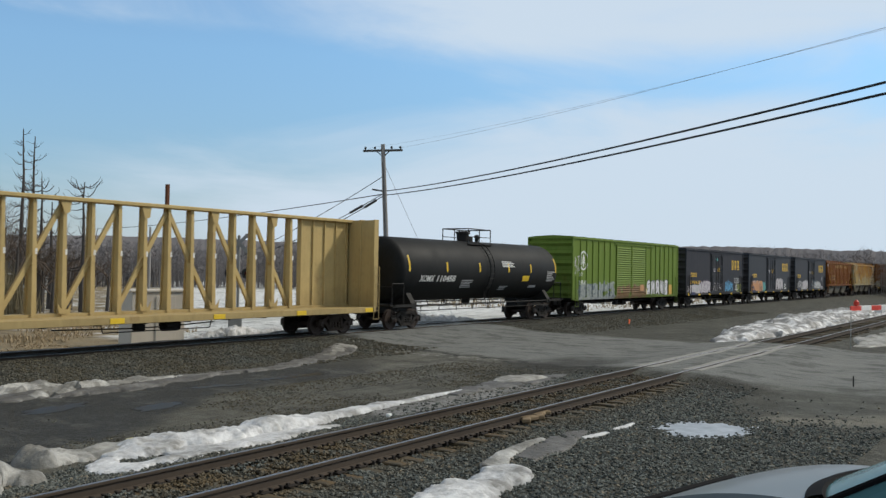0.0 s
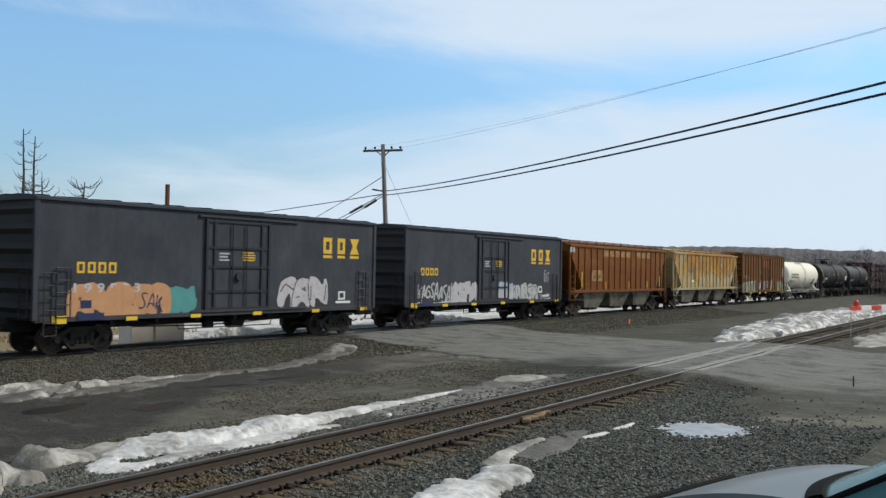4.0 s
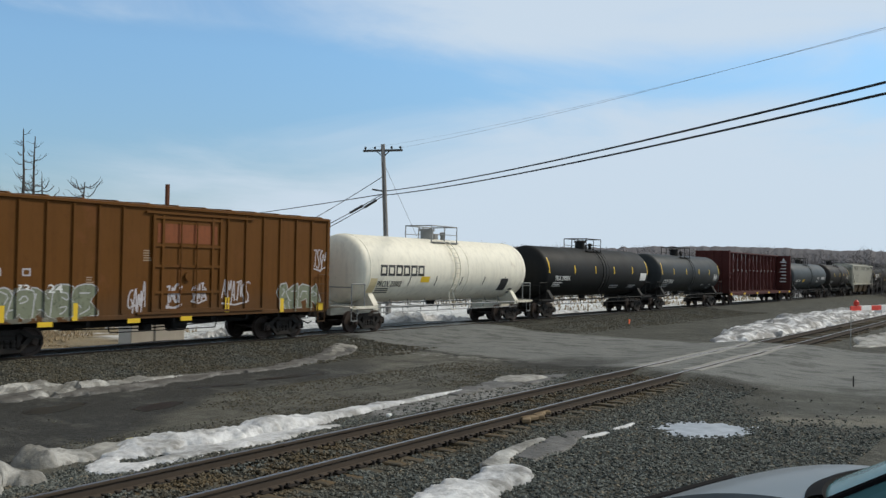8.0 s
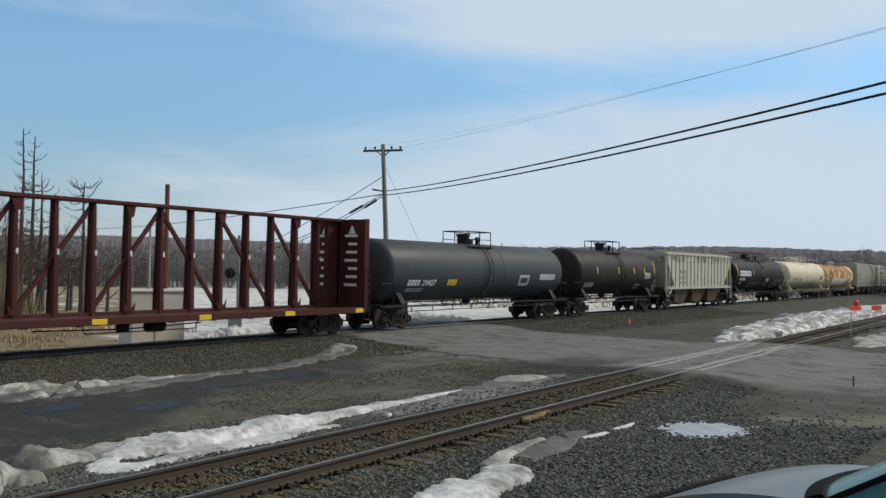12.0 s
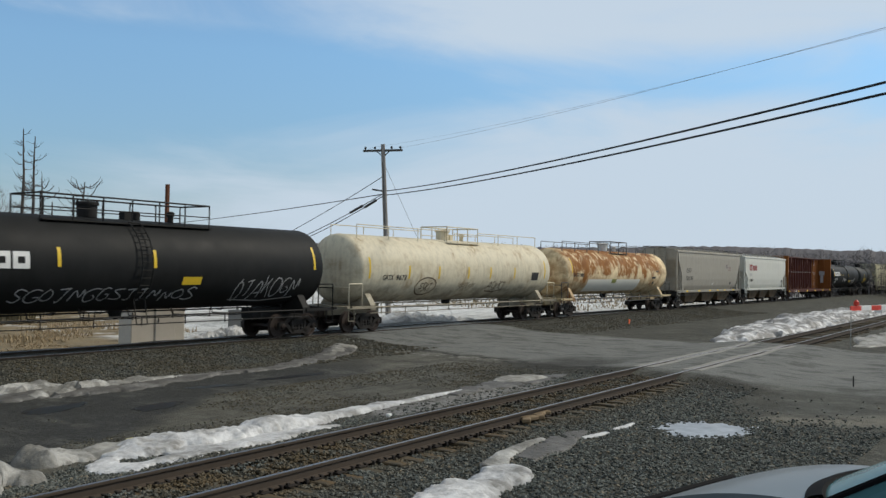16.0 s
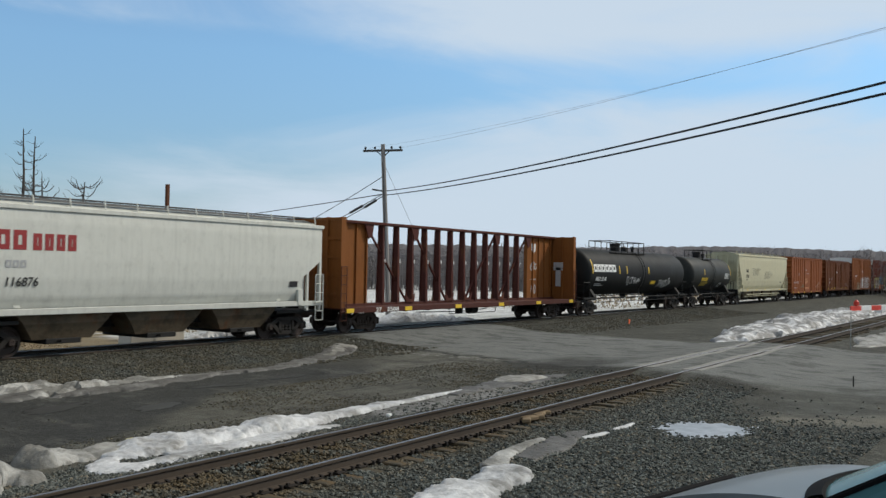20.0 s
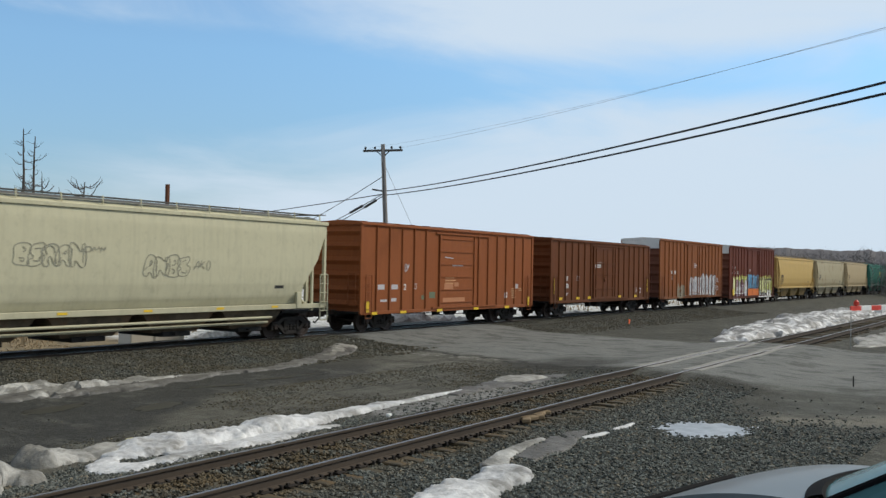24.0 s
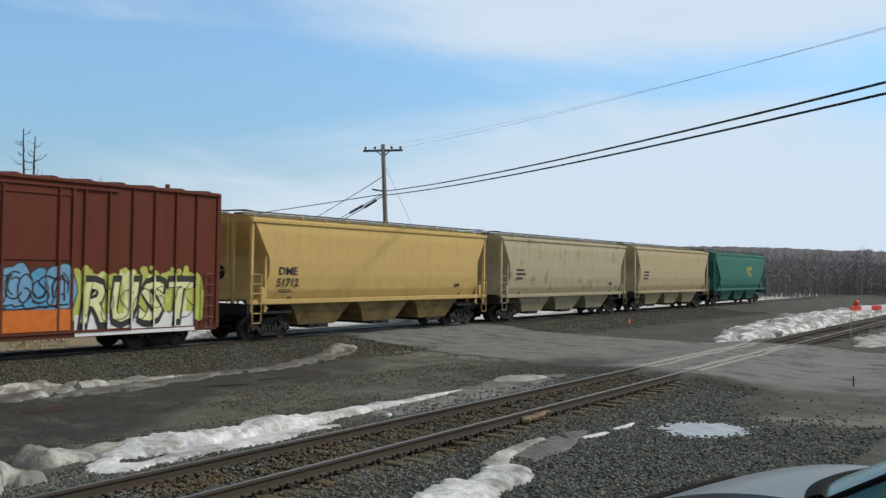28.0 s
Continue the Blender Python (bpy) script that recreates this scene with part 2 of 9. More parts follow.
# ---- mesh tools ----
class Geo:
    """Plain lists of corners and faces, gathered into one mesh."""

    def __init__(self):
        self.v, self.f = [], []

    def add(self, verts, faces):
        o = len(self.v)
        self.v += [tuple(p) for p in verts]
        self.f += [tuple(o + i for i in q) for q in faces]
        return self

    def box(self, x0, x1, y0, y1, z0, z1):
        return self.add([(x, y, z) for x in (x0, x1) for y in (y0, y1) for z in (z0, z1)],
                        [(0, 1, 3, 2), (4, 6, 7, 5), (0, 4, 5, 1), (2, 3, 7, 6), (0, 2, 6, 4), (1, 5, 7, 3)])

    def bev(self, x0, x1, y0, y1, z0, z1, b=0.02):
        """A box with its twelve edges chamfered."""
        lo, hi = (x0, y0, z0), (x1, y1, z1)
        pts, idx = [], {}
        for sx in (0, 1):
            for sy in (0, 1):
                for sz in (0, 1):
                    c = [(lo, hi)[s][k] for k, s in enumerate((sx, sy, sz))]
                    s3 = [(1, -1)[s] for s in (sx, sy, sz)]
                    for k in range(3):
                        p = [c[j] + (b * s3[j] if j != k else 0) for j in range(3)]
                        idx[(sx, sy, sz, k)] = len(pts)
                        pts.append(tuple(p))
        fs = []
        for k in range(3):
            a, c = [j for j in range(3) if j != k]
            for s in (0, 1):
                q = []
                for u, w in ((0, 0), (1, 0), (1, 1), (0, 1)):
                    key = [0, 0, 0]
                    key[k], key[a], key[c] = s, u, w
                    q.append(idx[(*key, k)])
                fs.append(q if (s == 1) == (k != 1) else q[::-1])
        for k in range(3):
            a, c = [j for j in range(3) if j != k]
            for u in (0, 1):
                for w in (0, 1):
                    k0, k1 = [0, 0, 0], [0, 0, 0]
                    k0[a] = k1[a] = u
                    k0[c] = k1[c] = w
                    k1[k] = 1
                    fs.append((idx[(*k0, a)], idx[(*k0, c)], idx[(*k1, c)], idx[(*k1, a)]))
        for sx in (0, 1):
            for sy in (0, 1):
                for sz in (0, 1):
                    fs.append(tuple(idx[(sx, sy, sz, k)] for k in range(3)))
        return self.add(pts, fs)

    def tube(self, p0, p1, r, n=6, r1=None):
        p0, p1 = Vector(p0), Vector(p1)
        d = (p1 - p0).normalized()
        a = d.orthogonal().normalized()
        b = d.cross(a)
        r1 = r if r1 is None else r1
        vs = []
        for p, q in ((p0, r), (p1, r1)):
            vs += [p + (a * math.cos(2 * math.pi * k / n) + b * math.sin(2 * math.pi * k / n)) * q for k in range(n)]
        fs = [(k, (k + 1) % n, n + (k + 1) % n, n + k) for k in range(n)]
        return self.add(vs, fs + [tuple(range(n))[::-1], tuple(range(n, 2 * n))])

    def path(self, pts, r, n=5):
        for a, b in zip(pts, pts[1:]):
            self.tube(a, b, r, n)
        return self

    def prism(self, prof, a, b, axis="y"):
        """A flat outline pushed from a to b along an axis; the outline is in the two other axes, in order."""
        put = {"x": lambda t, p: (t, p[0], p[1]), "y": lambda t, p: (p[0], t, p[1]), "z": lambda t, p: (p[0], p[1], t)}[axis]
        n = len(prof)
        return self.add([put(a, p) for p in prof] + [put(b, p) for p in prof],
                        [(k, (k + 1) % n, n + (k + 1) % n, n + k) for k in range(n)] + [tuple(range(n))[::-1], tuple(range(n, 2 * n))])

    def lathe(self, prof, n=24, axis="x", c=(0, 0, 0)):
        """prof: (along, radius) turned round an axis through c."""
        vs = []
        for t, r in prof:
            for k in range(n):
                u, w = r * math.cos(2 * math.pi * k / n), r * math.sin(2 * math.pi * k / n)
                vs.append({"x": (c[0] + t, c[1] + u, c[2] + w), "y": (c[0] + u, c[1] + t, c[2] + w), "z": (c[0] + u, c[1] + w, c[2] + t)}[axis])
        fs = []
        for i in range(len(prof) - 1):
            for k in range(n):
                k2 = (k + 1) % n
                fs.append((i * n + k, i * n + k2, (i + 1) * n + k2, (i + 1) * n + k))
        fs += [tuple(range(n))[::-1], tuple(range((len(prof) - 1) * n, len(prof) * n))]
        return self.add(vs, fs)

    def mesh(self, name, mat, smooth=False):
        me = bpy.data.meshes.new(name)
        me.from_pydata(self.v, [], self.f)
        if mat:
            me.materials.append(mat)
        bm = bmesh.new()
        bm.from_mesh(me)
        bmesh.ops.recalc_face_normals(bm, faces=bm.faces)
        bm.to_mesh(me)
        bm.free()
        if smooth:
            me.polygons.foreach_set("use_smooth", [True] * len(me.polygons))
            me.set_sharp_from_angle(angle=radians(38))
        return me


def part(name, geo, mat, parent, label="", smooth=False):
    ob = new(name, geo.mesh(name, mat, smooth))
    ob.parent = parent
    return tagged(ob, label)


def thing(name, geo, mat, label, category, group="", kind="", smooth=False):
    return tagged(new(name, geo.mesh(name, mat, smooth)), label, category, group, kind)


def wording(name, text, mat, parent, x, z, size, y, label="", sx=1.0, bold=0.0):
    """Stencilled characters, built from the built-in font, on a side that faces -y."""
    cu = bpy.data.curves.new(name, "FONT")
    cu.body, cu.size, cu.extrude, cu.offset = text, size, 0.002, bold
    cu.resolution_u = 2
    tmp = bpy.data.objects.new(name, cu)
    me = bpy.data.meshes.new_from_object(tmp)
    bpy.data.objects.remove(tmp)
    me.transform(Matrix.Translation((x, y, z)) @ Matrix.Rotation(radians(90), 4, "X") @ Matrix.Diagonal((sx, 1, 1, 1)))
    me.materials.clear()
    me.materials.append(mat)
    ob = new(name, me)
    ob.parent = parent
    return tagged(ob, label)


def bars(name, mat, parent, rows, y, label=""):
    """Plain bars in place of writing: rows of (x0, x1, z0, z1)."""
    g = Geo()
    for x0, x1, z0, z1 in rows:
        g.box(x0, x1, y - 0.003, y, z0, z1)
    return part(name, g, mat, parent, label)
# ---- ground: one sheet to the horizon ----
def near_y(x):
    """Middle of the near track, which runs slightly askew to the main line."""
    return 9.83 + 0.0095 * x




def road_edges(y):
    t = (y - 10.0) / 17.0
    if t < 0:
        return 27.0 + t * 2.0, 41.0 - t * 3.0
    return 27.0 + 4.5 * min(1.4, t), 41.0 + 2.0 * min(1.4, t)


def ground_z(x, y):
    z = -0.34
    by = abs(y - LINE_Y)
    berm = smooth((5.0 - by) / 2.9)
    z += 0.17 * berm + 0.09 * smooth((2.4 - by) / 0.9)
    bn = abs(y - near_y(x))
    z += 0.09 * smooth((2.6 - bn) / 1.2)
    if y > LINE_Y:
        z -= 0.45 * smooth((y - 30.5) / 4.0)
    a, b = road_edges(y)
    if -40 < y < 60:
        k = smooth((x - a + 1.2) / 1.2) * smooth((b + 1.2 - x) / 1.2)
        tr = max(smooth((5.0 - by) / 3.0), smooth((4.0 - bn) / 3.0))
        z = z * (1 - k) + k * (-0.25 + 0.21 * tr - (0.45 * smooth((y - 32) / 6.0)))
    if x < 60 and 0 < y < 40:
        q = 0.35 if 13.0 < y < 20.5 else 1.0
        q *= min(1.0, 0.1 + ((x - 19.2) ** 2 + (y - 6.0) ** 2) / 5.0)
        z += q * 0.03 * noise.noise(Vector((x * 0.5, y * 0.5, 0))) + q * 0.012 * noise.noise(Vector((x * 2.1, y * 2.1, 3)))
    return z


LINE_Y = 26.96                        # middle of the main line


def make_ground():
    xs = [-2500, -900, -300, -100, -40, -15, -5] + [k * 0.4 for k in range(0, 150)] + [60 + 2.0 * k for k in range(0, 60)] + [185, 220, 300, 450, 700, 1200, 2500, 4000]
    ys = [-2500, -900, -300, -100, -40, -15, -6] + [k * 0.4 - 3 for k in range(0, 95)] + [36, 38, 41, 45, 50, 58, 70, 90, 120, 160, 220, 300, 450, 800, 1500, 2500]
    vs = [(x, y, ground_z(x, y)) for x in xs for y in ys]
    m = len(ys)
    fs = [(i * m + j, (i + 1) * m + j, (i + 1) * m + j + 1, i * m + j + 1) for i in range(len(xs) - 1) for j in range(m - 1)]
    g = Geo().add(vs, fs)
    n = Nodes("ground_mixed", 0.9)
    gr, gap = gravel_colours(n, 15.0)
    fine, fgap = gravel_colours(n, 34.0)
    big = n.noise(0.35, 5.0, 0.6)
    mid = n.noise(1.6, 6.0, 0.6)
    small = n.noise(9.0, 4.0, 0.6)
    gr = n.mix(n.math("MULTIPLY", big, 0.4), gr, (0.068, 0.066, 0.050))
    gr = n.mix(n.math("MULTIPLY", n.step(small, 0.50, 0.68), 0.45), gr, (0.125, 0.122, 0.102))
    # yard between the tracks: trodden silt and fine gravel, with wheel ruts
    mud = n.mix(mid, (0.058, 0.055, 0.044), (0.128, 0.121, 0.100))
    grit = n.noise(26.0, 4.0, 0.7)
    mud = n.mix(n.math("MULTIPLY", n.step(grit, 0.52, 0.66), 0.55), mud, (0.165, 0.158, 0.132))
    lumps = n.noise(6.0, 5.0, 0.75)
    mud = n.mix(n.math("MULTIPLY", n.step(lumps, 0.50, 0.62), 0.5), mud, fine)
    shoal = n.step(n.noise(0.22, 4.0, 0.55, n.scaled(0.8, 1.5, 1.0, (1.0, 2.0, 0))), 0.46, 0.56)
    mud = n.mix(n.math("MULTIPLY", shoal, 0.55), mud, fine)
    rut = n.noise(1.0, 5.0, 0.65, n.scaled(0.20, 2.6, 1.0), 1.4)
    mud = n.mix(n.math("MULTIPLY", n.step(rut, 0.54, 0.64), 0.60), mud, (0.040, 0.038, 0.032))
    mud = n.mix(n.math("MULTIPLY", n.step(rut, 0.47, 0.38), 0.45), mud, (0.175, 0.168, 0.145))
    yw = n.math("ADD", n.y, n.math("MULTIPLY", n.math("SUBTRACT", mid, 0.5), 2.2))
    xw = n.math("ADD", n.x, n.math("MULTIPLY", n.math("SUBTRACT", mid, 0.5), 2.0))
    yard = n.math("MULTIPLY", n.inside(yw, 12.6, 21.4, 0.5), n.step(xw, 44.0, 40.0))
    c = n.mix(yard, gr, mud)
    # worn road over both tracks
    worn = n.mix(mid, (0.150, 0.154, 0.150), (0.240, 0.243, 0.236))
    along = n.noise(1.2, 6.0, 0.65, n.scaled(1.9, 0.10, 1.0), 0.5)
    worn = n.mix(n.math("MULTIPLY", n.step(along, 0.50, 0.68), 0.40), worn, (0.31, 0.31, 0.298))
    worn = n.mix(n.math("MULTIPLY", n.step(n.noise(2.3, 6.0, 0.65, n.scaled(1.4, 0.3, 1.0, (5, 0, 0))), 0.5, 0.68), 0.30), worn, (0.070, 0.070, 0.067))
    worn = n.mix(n.math("MULTIPLY", grit, 0.25), worn, (0.05, 0.048, 0.042))
    t = n.math("MULTIPLY", n.math("SUBTRACT", n.y, 10.0), 1 / 17.0)
    tp = n.math("MAXIMUM", t, 0.0)
    tn = n.math("MINIMUM", t, 0.0)
    lo = n.math("ADD", n.math("ADD", 27.0, n.math("MULTIPLY", tp, 4.5)), n.math("MULTIPLY", tn, 2.0))
    hi = n.math("ADD", n.math("ADD", 41.0, n.math("MULTIPLY", tp, 2.0)), n.math("MULTIPLY", tn, -3.0))
    rag = n.math("MULTIPLY", n.math("SUBTRACT", n.noise(0.9, 6.0, 0.65), 0.5), 2.6)
    xr = n.math("ADD", n.x, rag)
    on = n.math("MULTIPLY", n.step(n.math("SUBTRACT", xr, lo), -0.5, 0.5), n.step(n.math("SUBTRACT", hi, xr), -0.6, 0.6))
    # wheel tracks bend off the road into the yard
    bend = n.math("MULTIPLY", n.math("MULTIPLY", n.inside(yw, 15.0, 24.0, 1.0), n.inside(xw, 18.0, 31.0, 2.0)), n.step(n.noise(1.0, 5.0, 0.6, n.scaled(0.25, 1.3, 1.0, (0, 4, 0)), 1.0), 0.46, 0.58))
    c = n.mix(n.math("MULTIPLY", bend, 0.70), c, n.mix(grit, (0.085, 0.081, 0.070), (0.190, 0.183, 0.160)))
    c = n.mix(on, c, worn)
    # broken dark lip along the road's edge, pale crumbs beside it
    rim = n.math("SUBTRACT", xr, lo)
    lip = n.math("MULTIPLY", n.inside(rim, -0.45, -0.05, 0.12), n.step(n.y, 11.5, 12.5))
    c = n.mix(n.math("MULTIPLY", lip, n.step(n.noise(1.7, 5.0, 0.7), 0.40, 0.52)), c, (0.016, 0.016, 0.015))
    crumb = n.math("MULTIPLY", n.math("MULTIPLY", n.inside(rim, -1.0, -0.45, 0.1), n.step(n.y, 15.0, 17.0)), n.step(n.noise(3.0, 5.0, 0.7), 0.50, 0.58))
    c = n.mix(n.math("MULTIPLY", crumb, 0.6), c, (0.34, 0.335, 0.32))
    # film of grey slush beside the near rail
    filmz = n.math("MULTIPLY", n.inside(n.math("ADD", n.y, n.math("MULTIPLY", rag, 0.22)), 11.75, 13.15, 0.2), n.inside(xr, 15.6, 24.4, 0.8))
    c = n.mix(n.math("MULTIPLY", filmz, n.step(n.noise(2.2, 7.0, 0.72), 0.36, 0.56)), c, n.mix(grit, (0.17, 0.167, 0.168), (0.31, 0.30, 0.295)))
    # pale trampled ground beside the near track, at the road
    pale = n.math("MULTIPLY", n.inside(n.y, -6.0, 6.2, 1.0), n.inside(xr, 21.2, 27.5, 1.6))
    c = n.mix(n.math("MULTIPLY", pale, 0.8), c, n.mix(n.noise(1.1, 6.0, 0.65), (0.040, 0.042, 0.037), (0.118, 0.120, 0.106)))
    # dead grass, frozen mud and snow beyond the main line
    grass = n.mix(mid, (0.20, 0.15, 0.082), (0.33, 0.255, 0.155))
    bare = n.mix(mid, (0.42, 0.415, 0.40), (0.74, 0.74, 0.73))
    east = n.math("ADD", n.math("SUBTRACT", n.x, n.math("MULTIPLY", n.y, 0.86)), n.math("MULTIPLY", n.math("SUBTRACT", big, 0.5), 3.0))
    field = n.mix(n.step(east, -3.4, -1.4), grass, bare)
    snowm = n.step(n.noise(0.09, 5.0, 0.6, n.scaled(0.35, 1.6, 1.0)), 0.38, 0.44)
    near = n.math("MULTIPLY", n.step(n.noise(0.5, 5.0, 0.6), 0.52, 0.60), n.step(n.x, 28.0, 30.0))
    snowy = n.math("MAXIMUM", n.math("MULTIPLY", n.math("MULTIPLY", snowm, n.step(east, -4.0, 0.0)), n.step(n.y, 36.0, 42.0)), n.math("MULTIPLY", near, 0.85))
    field = n.mix(snowy, field, (0.80, 0.80, 0.81))
    c = n.mix(n.step(yw, 30.6, 31.6), c, field)
    # standing wet along the foot of the main line, its edge running askew over the yard
    shore = n.math("ADD", n.math("ADD", 14.2, n.math("MULTIPLY", n.step(n.x, 10.6, 16.5), 3.4)), n.math("MULTIPLY", n.step(n.x, 22.0, 27.0), 2.2))
    wave = n.math("MULTIPLY", n.math("SUBTRACT", n.noise(0.55, 6.0, 0.68, n.scaled(0.7, 1.6, 1.0, (3.0, 0, 0))), 0.5), 2.4)
    wet = n.math("MULTIPLY", n.step(n.math("SUBTRACT", n.math("ADD", n.y, wave), shore), -0.25, 0.35), n.math("MULTIPLY", n.step(n.math("ADD", n.y, n.math("MULTIPLY", n.step(n.x, 24.0, 30.0), -2.6)), 21.2, 20.4), n.step(xr, 26.5, 22.5)))
    silt = n.step(n.noise(1.3, 6.0, 0.7, n.scaled(0.6, 1.8, 1.0, (9.0, 4.0, 0))), 0.46, 0.66)
    n.put(n.b.inputs["Roughness"], n.math("SUBTRACT", 0.92, n.math("MULTIPLY", n.math("MULTIPLY", wet, n.step(grit, 0.62, 0.44)), 0.25)))
    pebble = n.step(n.noise(11.0, 5.0, 0.75, n.scaled(0.8, 1.5, 1.0)), 0.50, 0.64)
    c = n.mix(n.math("MULTIPLY", wet, 0.88), c, n.mix(pebble, n.mix(silt, (0.007, 0.007, 0.007), (0.024, 0.024, 0.023)), (0.062, 0.062, 0.058)))
    # stony speckle and wear over everything, damp patches at the road's foot
    spk = n.noise(18.0, 4.0, 0.75)
    c = n.mix(n.math("MULTIPLY", n.step(spk, 0.50, 0.36), 0.45), c, (0.020, 0.020, 0.016))
    c = n.mix(n.math("MULTIPLY", n.step(spk, 0.56, 0.70), 0.28), c, (0.22, 0.215, 0.185))
    damp = n.math("MULTIPLY", n.inside(n.math("ADD", n.y, n.math("MULTIPLY", rag, 0.6)), 12.3, 15.2, 0.6), n.inside(xr, 23.5, 31.0, 1.2))
    c = n.mix(n.math("MULTIPLY", damp, 0.75), c, (0.018, 0.017, 0.014))
    sand = n.math("MULTIPLY", n.inside(n.math("ADD", n.math("ADD", n.x, n.math("MULTIPLY", n.y, 0.75)), n.math("MULTIPLY", rag, 0.35)), 24.6, 26.2, 0.5), n.step(n.y, 6.4, 5.6))
    c = n.mix(n.math("MULTIPLY", sand, 0.7), c, n.mix(spk, (0.12, 0.11, 0.088), (0.27, 0.25, 0.21)))
    soak = n.math("MULTIPLY", n.inside(n.math("ADD", n.x, n.math("MULTIPLY", rag, 0.6)), 23.8, 26.4, 0.7), n.inside(n.math("ADD", n.y, n.math("MULTIPLY", rag, 0.25)), 7.0, 8.9, 0.4))
    c = n.mix(n.math("MULTIPLY", soak, 0.75), c, (0.022, 0.020, 0.017))
    patch = n.noise(1.1, 6.0, 0.72, n.scaled(1.0, 0.6, 1.0, (7.0, 3.0, 0)))
    c = n.mix(n.math("MULTIPLY", n.step(patch, 0.50, 0.40), 0.55), c, (0.024, 0.024, 0.020))
    c = n.mix(n.math("MULTIPLY", n.step(patch, 0.55, 0.66), 0.30), c, (0.19, 0.188, 0.165))
    c = n.mix(1.0, c, (0.96, 0.97, 0.95), "MULTIPLY")
    relief = n.math("ADD", n.math("ADD", gap, n.math("MULTIPLY", grit, 0.5)), n.math("MULTIPLY", mid, 1.2))
    n.bump(n.math("MULTIPLY", relief, n.math("SUBTRACT", 1.0, n.math("MULTIPLY", wet, 0.1))), 0.9, 0.035)
    return thing("ground", g, n.colour(c), "dark gravel and mud with a worn road across it", "ground", kind="structure", smooth=True)


make_ground()


# ---- snow ----
def snow_material(name, dirt, lo=(0.36, 0.36, 0.365), hi=(0.68, 0.685, 0.69), soil=(0.15, 0.143, 0.126)):
    m = Nodes(name, 0.6)
    a, b, d = m.noise(1.1, 6.0, 0.65), m.noise(5.0, 5.0, 0.62), m.noise(34.0, 3.0, 0.6)
    film = m.noise(1.9, 7.0, 0.72, m.scaled(1.0, 1.0, 1.0, (4.0, 1.0, 0)))
    c = m.mix(m.step(b, 0.30, 0.58), lo, hi)
    c = m.mix(m.math("MULTIPLY", m.step(film, 0.54, 0.70), 0.55), c, (0.42, 0.405, 0.37))
    c = m.mix(m.math("MULTIPLY", m.step(m.math("ADD", a, m.math("MULTIPLY", b, 0.5)), 0.90 - dirt, 1.06 - dirt), 0.8), c, soil)
    c = m.mix(m.math("MULTIPLY", m.step(d, 0.68, 0.74), 0.45), c, (0.12, 0.11, 0.09))
    m.bump(m.math("ADD", m.math("MULTIPLY", a, 0.9), m.math("MULTIPLY", b, 0.4)), 0.7, 0.12)
    return m.colour(c)


M_SNOW = snow_material("old_snow", 0.17)
M_SNOWD = snow_material("dirty_snow", 0.24, (0.24, 0.232, 0.21), (0.44, 0.43, 0.395))
M_SNOWG = snow_material("grey_slush", 0.30, (0.105, 0.102, 0.096), (0.215, 0.208, 0.195), (0.062, 0.058, 0.052))
M_SNOWP = snow_material("ploughed_snow", 0.27, (0.56, 0.56, 0.56), (0.88, 0.88, 0.89), (0.06, 0.056, 0.046))
M_SNOWM = snow_material("sooty_snow", 0.26, (0.28, 0.275, 0.255), (0.54, 0.53, 0.50), (0.10, 0.095, 0.08))


